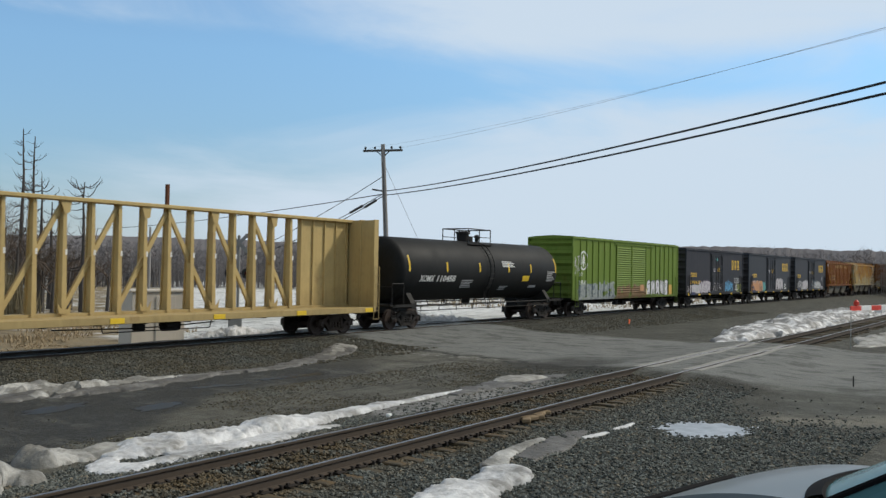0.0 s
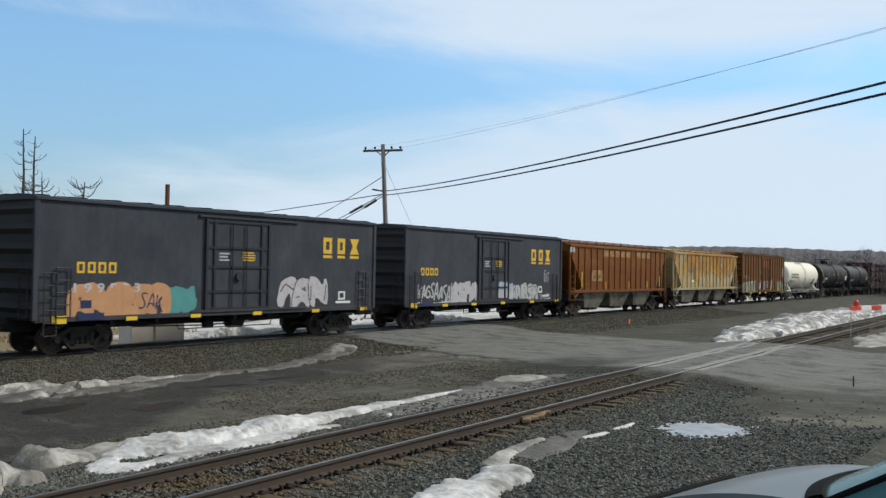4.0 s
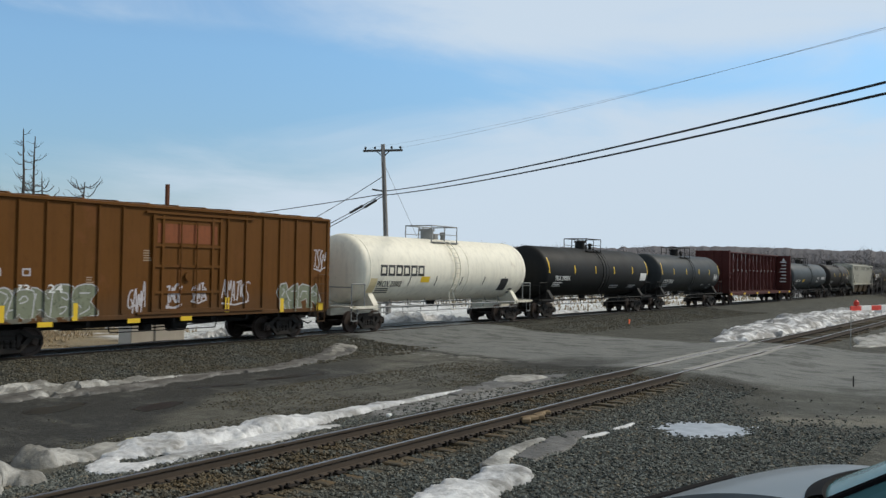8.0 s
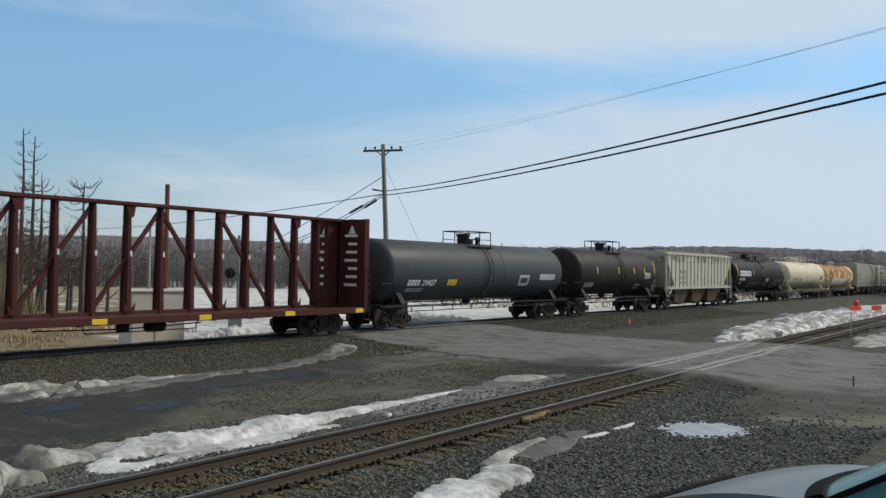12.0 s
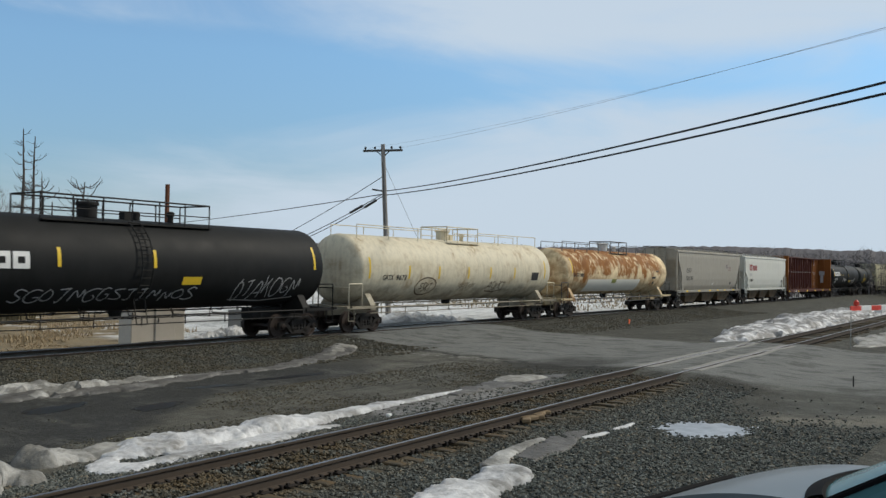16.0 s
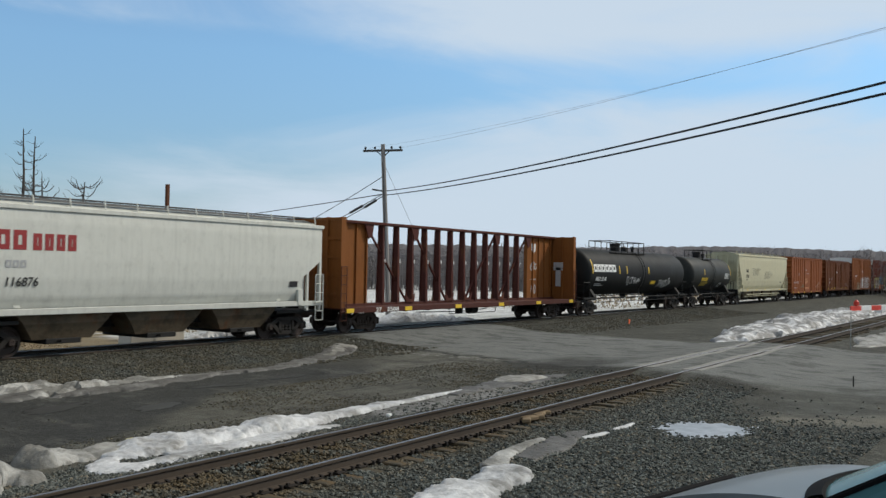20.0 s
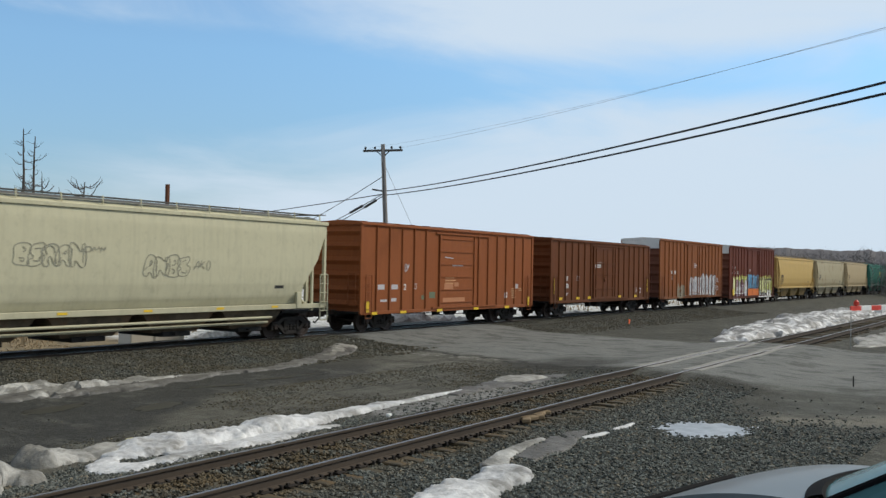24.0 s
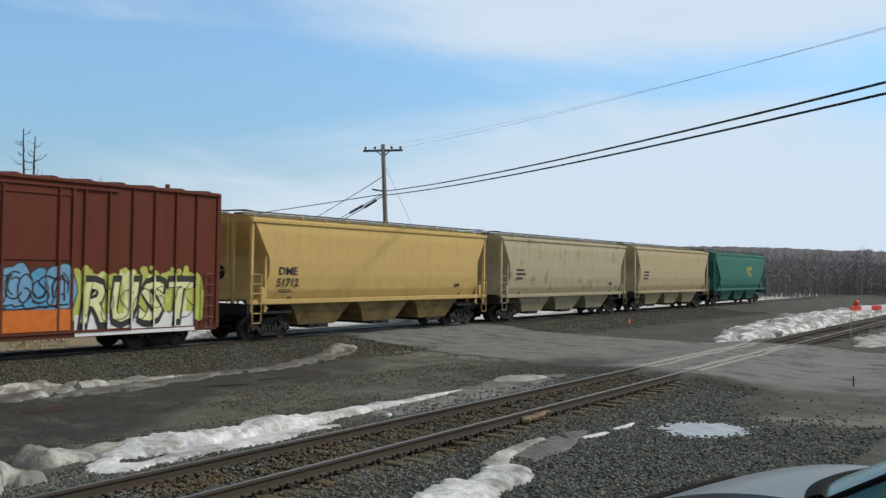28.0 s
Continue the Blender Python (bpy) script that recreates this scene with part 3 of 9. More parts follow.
def snow_bank(name, line, label, mat, group="snow banks", step=0.08, holes=0.2, grain=1.0, spots=()):
    """A ridge of melting snow: rounded back, ragged thin edges, gravel melting through. line: (x, y, half width, height)."""
    pts = []
    for (x0, y0, w0, h0), (x1, y1, w1, h1) in zip(line, line[1:]):
        n = max(2, int(math.hypot(x1 - x0, y1 - y0) / step))
        for k in range(n):
            t = smooth(k / n)
            f = k / n
            pts.append((x0 + (x1 - x0) * f, y0 + (y1 - y0) * f, w0 + (w1 - w0) * t, h0 + (h1 - h0) * t))
    pts.append(line[-1])
    m = 31
    N = lambda x, y, s, k: noise.noise(Vector((x * s / grain, y * s / grain, k)))
    vs = []
    for i, (x, y, w, h) in enumerate(pts):
        a, b = pts[max(0, i - 6)], pts[min(len(pts) - 1, i + 6)]
        d = Vector((b[0] - a[0], b[1] - a[1], 0)).normalized()
        end = smooth(min(i, len(pts) - 1 - i) * step / (w * 0.8) + 0.1)
        for j in range(m):
            u = -1 + 2 * j / (m - 1)
            px, py = x - d.y * u * w * 1.35, y + d.x * u * w * 1.35
            rag = 0.45 * N(px, py, 0.8, 5) + 0.32 * N(px, py, 2.3, 6) + 0.20 * N(px, py, 6, 7) + 0.10 * N(px, py, 14, 8)
            body = (1.0 - abs(u) ** 1.4 * 1.2 + rag) * end - (1 - end) * 0.1
            hole = N(px, py * 1.3, 1.0, 11) * 0.8 + 0.3 * N(px, py, 3.0, 12)
            if hole < -0.5 + holes:
                body -= (-0.5 + holes - hole) * 2.6
            for sx, sy, rx, ry in spots:
                q = math.hypot((px - sx) / rx, (py - sy) / ry) + 0.35 * N(px, py, 4.0, 13)
                body -= 2.5 * max(0.0, 1.1 - q)
            lump = 0.75 + 0.50 * N(px, py, 0.85, 1) + 0.30 * N(px, py, 2.3, 2) + 0.12 * N(px, py, 6, 3)
            q = max(0.0, min(1.0, body * 1.25))
            dome = q * (2 - q)
            z = h * 0.86 * dome * max(0.12, lump + 0.10 * N(px, py, 11, 4)) + 0.035 * min(1.0, q * 5) - 0.012
            if body <= 0.0 or j in (0, m - 1):
                z = -0.06
            vs.append((px, py, ground_z(px, py) + z))
    fs = [(i * m + j, (i + 1) * m + j, (i + 1) * m + j + 1, i * m + j + 1) for i in range(len(pts) - 1) for j in range(m - 1)]
    return thing(name, Geo().add(vs, fs), mat, label, "snow", group, smooth=True)


snow_bank("snow_bank", [(8.50, 13.50, 0.26, 0.12), (8.85, 13.60, 0.40, 0.42), (9.2, 13.60, 0.38, 0.30), (9.8, 13.4, 0.30, 0.12)], "rounded lump of sooty old snow beside the track", M_SNOWM, holes=0.0, step=0.05)
snow_bank("snow_bank", [(9.7, 13.2, 0.28, 0.10), (10.5, 13.1, 0.46, 0.24), (11.4, 13.0, 0.52, 0.30), (12.4, 12.95, 0.50, 0.32), (13.4, 12.95, 0.45, 0.28), (14.6, 13.02, 0.34, 0.20), (15.8, 13.1, 0.28, 0.14), (17.2, 13.18, 0.19, 0.09), (19.0, 13.25, 0.12, 0.05), (21.0, 13.3, 0.07, 0.03)], "melting ridge of old snow along the near track", M_SNOW, holes=0.10, step=0.06)
snow_bank("snow_bank", [(8.95, 12.45, 0.30, 0.03), (9.6, 12.42, 0.58, 0.06), (10.6, 12.40, 0.62, 0.08), (11.6, 12.40, 0.58, 0.09), (12.8, 12.40, 0.48, 0.08), (13.8, 12.35, 0.30, 0.06), (14.6, 12.15, 0.10, 0.02)], "thin apron of wet snow reaching to the rail", M_SNOW, holes=0.06, step=0.05, spots=[(10.0, 12.52, 0.55, 0.30), (13.2, 12.62, 0.6, 0.10), (14.1, 12.6, 0.6, 0.14)])
snow_bank("snow_bank", [(9.5, 13.5, 0.22, 0.08), (10.1, 13.55, 0.32, 0.20), (10.8, 13.45, 0.30, 0.16), (11.4, 13.3, 0.2, 0.08)], "dirty crust of old snow behind the ridge", M_SNOWD, holes=0.08, step=0.05)
snow_bank("snow_bank", [(6.2, 12.5, 0.4, 0.25), (7.1, 12.85, 0.62, 0.52), (7.75, 12.95, 0.42, 0.36), (8.05, 12.6, 0.28, 0.18), (8.1, 12.3, 0.16, 0.08)], "lump of sooty old snow beside the near track", M_SNOWM, holes=0.0, step=0.05)
snow_bank("snow_bank", [(20.0, 13.0, 0.15, 0.02), (21.6, 13.1, 0.40, 0.035), (23.4, 13.1, 0.62, 0.05), (25.0, 13.0, 0.50, 0.04), (26.2, 12.8, 0.12, 0.02)], "grey slush round the mound by the road", M_SNOWG, holes=0.24, grain=0.6)
snow_bank("snow_bank", [(22.9, 13.35, 0.15, 0.02), (23.8, 13.35, 0.46, 0.16), (24.6, 13.25, 0.46, 0.18), (25.3, 13.0, 0.2, 0.03)], "low mound of dirty snow by the road", M_SNOWD, holes=0.16)
snow_bank("snow_bank", [(9.0, 6.85, 0.36, 0.14), (10.6, 7.05, 0.42, 0.18), (11.9, 7.15, 0.40, 0.18), (12.8, 7.25, 0.34, 0.20), (13.35, 7.35, 0.20, 0.10)], "low ridge of wet snow on the gravel", M_SNOW, holes=0.02, step=0.05)
snow_bank("snow_bank", [(13.0, 7.7, 0.16, 0.06), (14.2, 8.0, 0.14, 0.06), (15.0, 8.1, 0.10, 0.05), (15.7, 8.12, 0.06, 0.02)], "thin streak of sooty snow on the gravel", M_SNOWM, holes=0.16, step=0.04)
snow_bank("snow_bank", [(14.0, 7.6, 0.18, 0.02), (15.2, 7.72, 0.26, 0.03), (16.3, 7.88, 0.20, 0.025), (17.1, 7.92, 0.08, 0.02)], "thin film of grey slush on the gravel", M_SNOWG, holes=0.30, step=0.05, grain=0.5)
snow_bank("snow_bank", [(16.45, 7.70, 0.05, 0.02), (16.9, 7.60, 0.09, 0.03), (17.4, 7.55, 0.06, 0.02)], "thin streak of snow on the gravel", M_SNOW, holes=0.0, step=0.04)
snow_bank("snow_bank", [(17.7, 7.60, 0.04, 0.015), (18.2, 7.58, 0.06, 0.02), (18.85, 7.60, 0.04, 0.015)], "thin streak of snow on the gravel", M_SNOW, holes=0.0, step=0.04)
snow_bank("snow_bank", [(11.5, 21.0, 0.6, 0.03), (12.8, 20.95, 0.85, 0.06), (14.5, 20.7, 0.95, 0.07), (16.2, 20.6, 0.80, 0.06), (17.6, 20.6, 0.55, 0.05), (19.2, 20.75, 0.28, 0.04), (21.4, 20.7, 0.30, 0.05), (23.4, 21.1, 0.42, 0.06), (25.5, 21.9, 0.50, 0.08), (27.5, 22.9, 0.50, 0.10), (28.9, 23.8, 0.25, 0.04)], "flat sheet of dirty slush below the ballast", M_SNOWG, holes=0.38, grain=0.6)
snow_bank("snow_bank", [(12.6, 21.0, 0.20, 0.06), (13.3, 21.5, 0.36, 0.26), (14.0, 21.5, 0.32, 0.24), (14.6, 21.2, 0.20, 0.10)], "hump of sooty old snow below the ballast", M_SNOWM, holes=0.12, grain=0.7)
snow_bank("snow_bank", [(12.9, 20.3, 0.20, 0.06), (13.7, 20.45, 0.28, 0.20), (14.6, 20.75, 0.28, 0.26), (15.2, 20.9, 0.28, 0.24), (15.8, 20.8, 0.20, 0.14), (16.6, 20.95, 0.26, 0.16), (17.3, 21.0, 0.20, 0.12), (18.2, 20.95, 0.12, 0.05)], "row of melting sooty snow lumps on dirty slush", M_SNOWM, holes=0.30, grain=0.6)
snow_bank("snow_bank", [(24.4, 21.4, 0.16, 0.03), (25.8, 22.1, 0.26, 0.07), (27.2, 22.8, 0.34, 0.11), (28.3, 23.4, 0.42, 0.16), (28.9, 23.8, 0.2, 0.05)], "thin line of dirty snow below the ballast", M_SNOWD, holes=0.12)
snow_bank("snow_bank", [(42.2, 12.8, 0.3, 0.10), (44.5, 13.2, 0.7, 0.34), (50.0, 13.6, 1.2, 0.55), (60.0, 14.2, 1.7, 0.60), (74.0, 14.5, 1.9, 0.60), (92.0, 14.2, 1.7, 0.55), (125.0, 14.4, 1.5, 0.45), (160.0, 15.0, 1.5, 0.4)], "long heap of ploughed snow between the tracks", M_SNOWP, step=0.25, holes=0.26, grain=1.8)
snow_bank("snow_bank", [(45.5, 7.6, 0.3, 0.06), (50.0, 7.5, 0.9, 0.22), (58.0, 7.4, 0.8, 0.15)], "thin heap of dirty snow beyond the road", M_SNOWD, step=0.2, grain=1.6)

# ---- meltwater ----
M_WATER = Nodes("meltwater", 0.32)
M_WATER.b.inputs["IOR"].default_value = 1.33
M_WATER.b.inputs["Specular IOR Level"].default_value = 0.25
M_WATER.bump(M_WATER.noise(3.5, 6.0, 0.7), 0.22, 0.02)
M_WATER = M_WATER.colour((0.020, 0.020, 0.021))
# grey slush whose pale blue holds the sky's reflection as base colour
M_SLUSH_SKY = Nodes("slush_sky_tint", 0.42)
M_SLUSH_SKY = M_SLUSH_SKY.colour(M_SLUSH_SKY.mix(M_SLUSH_SKY.step(M_SLUSH_SKY.noise(2.4, 6.0, 0.7), 0.35, 0.65), (0.24, 0.27, 0.31), (0.42, 0.45, 0.49)))


def puddle(x, y, rx, ry, mat, label, turn=0.0, seed=0):
    vs = [(x, y)]
    n = 160
    for k in range(n):
        a = 2 * math.pi * k / n
        q = 1 + 0.45 * noise.noise(Vector((math.cos(a) * 1.4, math.sin(a) * 1.4, seed))) + 0.26 * noise.noise(Vector((math.cos(a) * 5, math.sin(a) * 5, seed))) + 0.20 * noise.noise(Vector((math.cos(a) * 14, math.sin(a) * 14, seed)))
        u, w = rx * q * math.cos(a), ry * q * math.sin(a)
        vs.append((x + u * math.cos(turn) - w * math.sin(turn), y + u * math.sin(turn) + w * math.cos(turn)))
    z = sum(ground_z(px, py) for px, py in vs) / len(vs) + 0.006
    g = Geo()
    g.add([(px, py, z) for px, py in vs], [(0, 1 + k, 1 + (k + 1) % n) for k in range(n)])
    return thing("puddle", g, mat, label, "puddle", "puddles", smooth=True)


puddle(19.15, 6.20, 1.08, 0.92, M_SLUSH_SKY, "pale puddle of slush and meltwater on gravel", -0.30, 1)
puddle(20.15, 5.40, 0.26, 0.09, M_SLUSH_SKY, "small pale puddle of slush on gravel", -0.5, 6)
puddle(12.4, 18.4, 0.95, 0.32, M_WATER, "shallow puddle of meltwater in the muddy yard", 0.25, 2)
puddle(14.0, 17.0, 0.8, 0.30, M_WATER, "shallow puddle of meltwater in the muddy yard", 0.3, 5)
puddle(20.3, 18.75, 1.4, 0.22, M_WATER, "long shallow puddle of meltwater in the muddy yard", -0.10, 3)
puddle(17.2, 18.75, 0.8, 0.18, M_WATER, "shallow puddle of meltwater in the muddy yard", -0.3, 4)


# ---- tracks ----
RAIL = [(-0.075, 0.0), (-0.075, 0.012), (-0.012, 0.035), (-0.009, 0.13), (-0.036, 0.142), (-0.037, 0.172), (-0.030, 0.18), (0.030, 0.18), (0.037, 0.172), (0.036, 0.142), (0.009, 0.13), (0.012, 0.035), (0.075, 0.012), (0.075, 0.0)]


def lay_track(name, y_of, x0, x1, top, label):
    e = tagged(new(name), label, "railway track", "tracks", "structure")
    ang = math.atan2(y_of(x1) - y_of(x0), x1 - x0)
    for s in (-1, 1):
        off = s * 0.7525
        prof = [(p, q + top - 0.18) for p, q in RAIL]
        g = Geo()
        n = len(prof)
        g.add([(x0, y_of(x0) + off + p, q) for p, q in prof] + [(x1, y_of(x1) + off + p, q) for p, q in prof],
              [(k, (k + 1) % n, n + (k + 1) % n, n + k) for k in range(n)])
        r = part("rail", g, M_RAIL, e)
        h = Geo()
        h.add([(x0, y_of(x0) + off - 0.029, top + 0.003), (x0, y_of(x0) + off + 0.029, top + 0.003), (x1, y_of(x1) + off + 0.029, top + 0.003), (x1, y_of(x1) + off - 0.029, top + 0.003)], [(0, 1, 2, 3)])
        part("running_surface", h, M_RAILTOP, r, "polished strip on the rail head")
    return e, ang


def tie_material():
    m = Nodes("creosoted_oak", 0.85)
    grain = m.noise(1.0, 6.0, 0.65, m.scaled(30.0, 1.6, 30.0))
    oi = m.n.new("ShaderNodeObjectInfo").outputs["Random"]
    c = m.mix(grain, (0.034, 0.026, 0.016), (0.20, 0.128, 0.056))
    c = m.mix(m.math("MULTIPLY", oi, 0.75), c, (0.060, 0.054, 0.038))
    c = m.mix(m.math("MULTIPLY", m.step(m.noise(5.0, 4.0, 0.7), 0.42, 0.60), 0.85), c, (0.052, 0.048, 0.035))
    m.bump(grain, 0.5, 0.01)
    return m.colour(c)


M_TIE = tie_material()
NEAR_TRACK, NEAR_ANG = lay_track("near_track", near_y, -20.0, 260.0, -0.02, "rusty single track with a polished running surface")


def crossing_strips():
    """Worn filler strips beside the rails where the road crosses the near track."""
    m = Nodes("worn_filler", 0.85)
    f = m.noise(2.0, 6.0, 0.7, m.scaled(0.5, 3.0, 1.0))
    m.bump(m.noise(20.0, 4.0), 0.4, 0.01)
    mat = m.colour(m.mix(f, (0.13, 0.125, 0.11), (0.38, 0.37, 0.34)))
    e = tagged(new("crossing_surface"), "pale worn filler strips beside the rails at the road crossing", "level crossing", "", "structure")
    for r in (-0.7525, 0.7525):
        for a, b in ((-0.30, -0.06), (0.08, 0.32)):
            vs, n = [], 36
            for k in range(n + 1):
                x = 27.6 + 12.6 * k / n
                w = 0.03 * noise.noise(Vector((x * 1.3, r, a * 9)))
                y = near_y(x) + r
                zz = max(ground_z(x, y + a), ground_z(x, y + b)) + 0.010
                vs += [(x, y + a + w, zz), (x, y + b + w, zz), (x, y + b + w, zz - 0.08), (x, y + a + w, zz - 0.08)]
            fs = [(4 * k + i, 4 * k + (i + 1) % 4, 4 * k + 4 + (i + 1) % 4, 4 * k + 4 + i) for k in range(n) for i in range(4)]
            part("filler_strip", Geo().add(vs, fs + [(0, 1, 2, 3), (4 * n + 3, 4 * n + 2, 4 * n + 1, 4 * n)]), mat, e)


crossing_strips()
MAIN_TRACK, MAIN_ANG = lay_track("main_track", lambda x: LINE_Y, -60.0, 700.0, 0.0, "main line track on dark ballast")
# ---- the train: shared running gear ----
HALF = 1.6                            # half the width of a freight car
R_WHEEL = 0.46


def wheelset_mesh():
    g = Geo()
    for s in (-1, 1):
        rim = [(0.0, 0.10), (0.0, 0.17), (0.035, 0.19), (0.03, 0.36), (-0.005, 0.38), (-0.005, R_WHEEL), (0.10, R_WHEEL + 0.005), (0.105, R_WHEEL + 0.028), (0.14, R_WHEEL + 0.028), (0.14, 0.37), (0.09, 0.35), (0.08, 0.19), (0.14, 0.17), (0.14, 0.10)]
        g.lathe([(s * (0.79 - t), r) for t, r in rim], 28, "y")
        g.lathe([(s * 0.92, 0.09), (s * 0.92, 0.13), (s * 1.06, 0.13), (s * 1.10, 0.10), (s * 1.10, 0.03)], 14, "y")
        for k in range(3):
            a = 2.094 * k
            g.tube((0.06 * math.cos(a), s * 1.09, 0.06 * math.sin(a)), (0.06 * math.cos(a), s * 1.13, 0.06 * math.sin(a)), 0.02, 6)
    g.lathe([(-0.95, 0.075), (0.95, 0.075)], 12, "y")
    return g


def truck_mesh():
    g = Geo()
    for s in (-1, 1):
        a, b = s * 0.93, s * 1.08
        top = [(-1.12, 0.52), (-1.08, 0.64), (-0.80, 0.66), (-0.52, 0.84), (0.52, 0.84), (0.80, 0.66), (1.08, 0.64), (1.12, 0.52), (0.78, 0.50), (0.46, 0.70), (-0.46, 0.70), (-0.78, 0.50)]
        g.prism(top, a, b)
        low = [(-0.80, 0.52), (-0.66, 0.60), (-0.34, 0.30), (0.34, 0.30), (0.66, 0.60), (0.80, 0.52), (0.42, 0.16), (-0.42, 0.16)]
        g.prism(low, a, b)
        for k in (-1, 1):
            g.box(k * 0.36 - 0.07, k * 0.36 + 0.07, min(a, b), max(a, b), 0.24, 0.76)
            g.box(k * 0.89 - 0.19, k * 0.89 + 0.19, min(a, b) + 0.01, max(a, b) - 0.01, 0.54, 0.62)
            g.box(k * 1.10 - 0.03, k * 1.10 + 0.03, min(a, b), max(a, b), 0.34, 0.60)
        for k in (-0.2, 0.0, 0.2):
            g.lathe([(0.30, 0.085), (0.36, 0.10), (0.42, 0.08), (0.48, 0.10), (0.54, 0.08)], 8, "z", (k, s * 1.0, 0))
        g.box(-0.30, 0.30, s * 0.90 - 0.12, s * 0.90 + 0.16, 0.55, 0.69)
    g.box(-0.19, 0.19, -0.95, 0.95, 0.52, 0.74)
    g.lathe([(0.74, 0.2), (0.86, 0.2)], 14, "z")
    for k in (-1, 1):
        g.box(k * 0.38 - 0.05, k * 0.38 + 0.05, -0.92, 0.92, 0.40, 0.50)
        for s in (-1, 1):
            g.box(k * 0.40 - 0.03, k * 0.40 + 0.04, s * 0.74 - 0.07, s * 0.74 + 0.07, 0.30, 0.58)
    return g


ME_WHEEL = wheelset_mesh().mesh("wheelset", M_WHEEL, True)
ME_TRUCK = truck_mesh().mesh("truck", M_TRUCK)
ME_TRUCKR = truck_mesh().mesh("truck", M_TRUCKR)
CARS, WHEELS = [], ([], [])


def make_car(name, s0, s1, label, category, group=""):
    """The base of a car whose body reaches from s0 to s1 along the line, as it stands half way through."""
    e = tagged(new(name), label, category, group)
    CARS.append((e, (s0 + s1) / 2))
    return e, (s1 - s0) / 2


def running_gear(e, tx, reach, rusty=False, under=M_UNDER):
    """Two trucks with turning wheelsets, couplers, hoses. reach: from the middle to the pulling faces."""
    for s in (-1, 1):
        t = new("truck", ME_TRUCKR if rusty else ME_TRUCK)
        t.parent, t.location = e, (s * tx, 0, 0)
        for k in (0, 1):
            w = new("wheelset", ME_WHEEL)
            w.parent, w.location = t, ((-0.89, 0.89)[k], 0, R_WHEEL)
            WHEELS[k].append(w)
        c = Geo()
        c.box(min(s * (tx + 0.6), s * (reach - 0.3)), max(s * (tx + 0.6), s * (reach - 0.3)), -0.12, 0.12, 0.78, 0.98)
        c.bev(min(s * (reach - 0.34), s * (reach + 0.06)), max(s * (reach - 0.34), s * (reach + 0.06)), -0.19, 0.17, 0.70, 1.02, 0.05)
        part("coupler", c, M_TRUCKR, e)
        h = Geo().path([(s * (reach - 0.7), 0.35, 0.80), (s * (reach - 0.45), 0.35, 0.55), (s * (reach - 0.15), 0.28, 0.42), (s * reach, 0.2, 0.50)], 0.03)
        part("brake_hose", h, M_UNDER, e)


def brake_gear(e, mat=M_UNDER):
    g = Geo()
    g.lathe([(-0.5, 0.05), (-0.45, 0.22), (0.2, 0.22), (0.3, 0.1)], 14, "x", (1.0, -0.5, 0.72))
    part("air_reservoir", g, mat, e, smooth=True)
    g = Geo()
    g.bev(-0.75, -0.35, -0.75, -0.45, 0.55, 0.85, 0.05)
    g.path([(-3.6, -0.2, 0.70), (-0.7, -0.6, 0.66), (1.0, -0.5, 0.68), (3.6, 0.2, 0.70)], 0.025)
    g.path([(-2.6, -1.3, 0.95), (-2.5, -1.3, 0.62), (2.0, -1.3, 0.62), (2.1, -1.3, 0.95)], 0.02)
    part("brake_rigging", g, mat, e)


def ladder(e, x, y, z0, z1, mat, w=0.45, face="side", step=0.36, rail=0.022, label=""):
    """A ladder or a row of grab irons; face: on the side (along x) or on the end (along y)."""
    def P(u, z):
        return (x + u, y, z) if face == "side" else (x, y + u, z)
    lad = part("ladder", Geo().tube(P(-w / 2, z0), P(-w / 2, z1), rail, 5), mat, e, label)
    part("stile", Geo().tube(P(w / 2, z0), P(w / 2, z1), rail, 5), mat, lad)
    n = max(2, int(round((z1 - z0) / step)))
    rungs(lad, Geo().tube(P(-w / 2, 0.0), P(w / 2, 0.0), rail * 0.8, 5), mat, [(0, 0, z0 + (z1 - z0) * k / n) for k in range(n + 1)])


def rungs(lad, geo, mat, spots):
    """Alike rungs on one mesh."""
    me = geo.mesh("rung", mat)
    for p in spots:
        o = new("rung", me)
        o.parent = lad
        o.location = p


def yellow_marks(e, marks, y, mat=None):
    for x, z, w, h in marks:
        g = Geo().box(x - w / 2, x + w / 2, -y - 0.006, -y, z - h / 2, z + h / 2)
        part("reflector", g, mat or M_YELLOW, e, "yellow reflective strip" if mat is None else "")


# ---- boxcars ----
POSTS = {}                            # where each boxcar has its outside posts


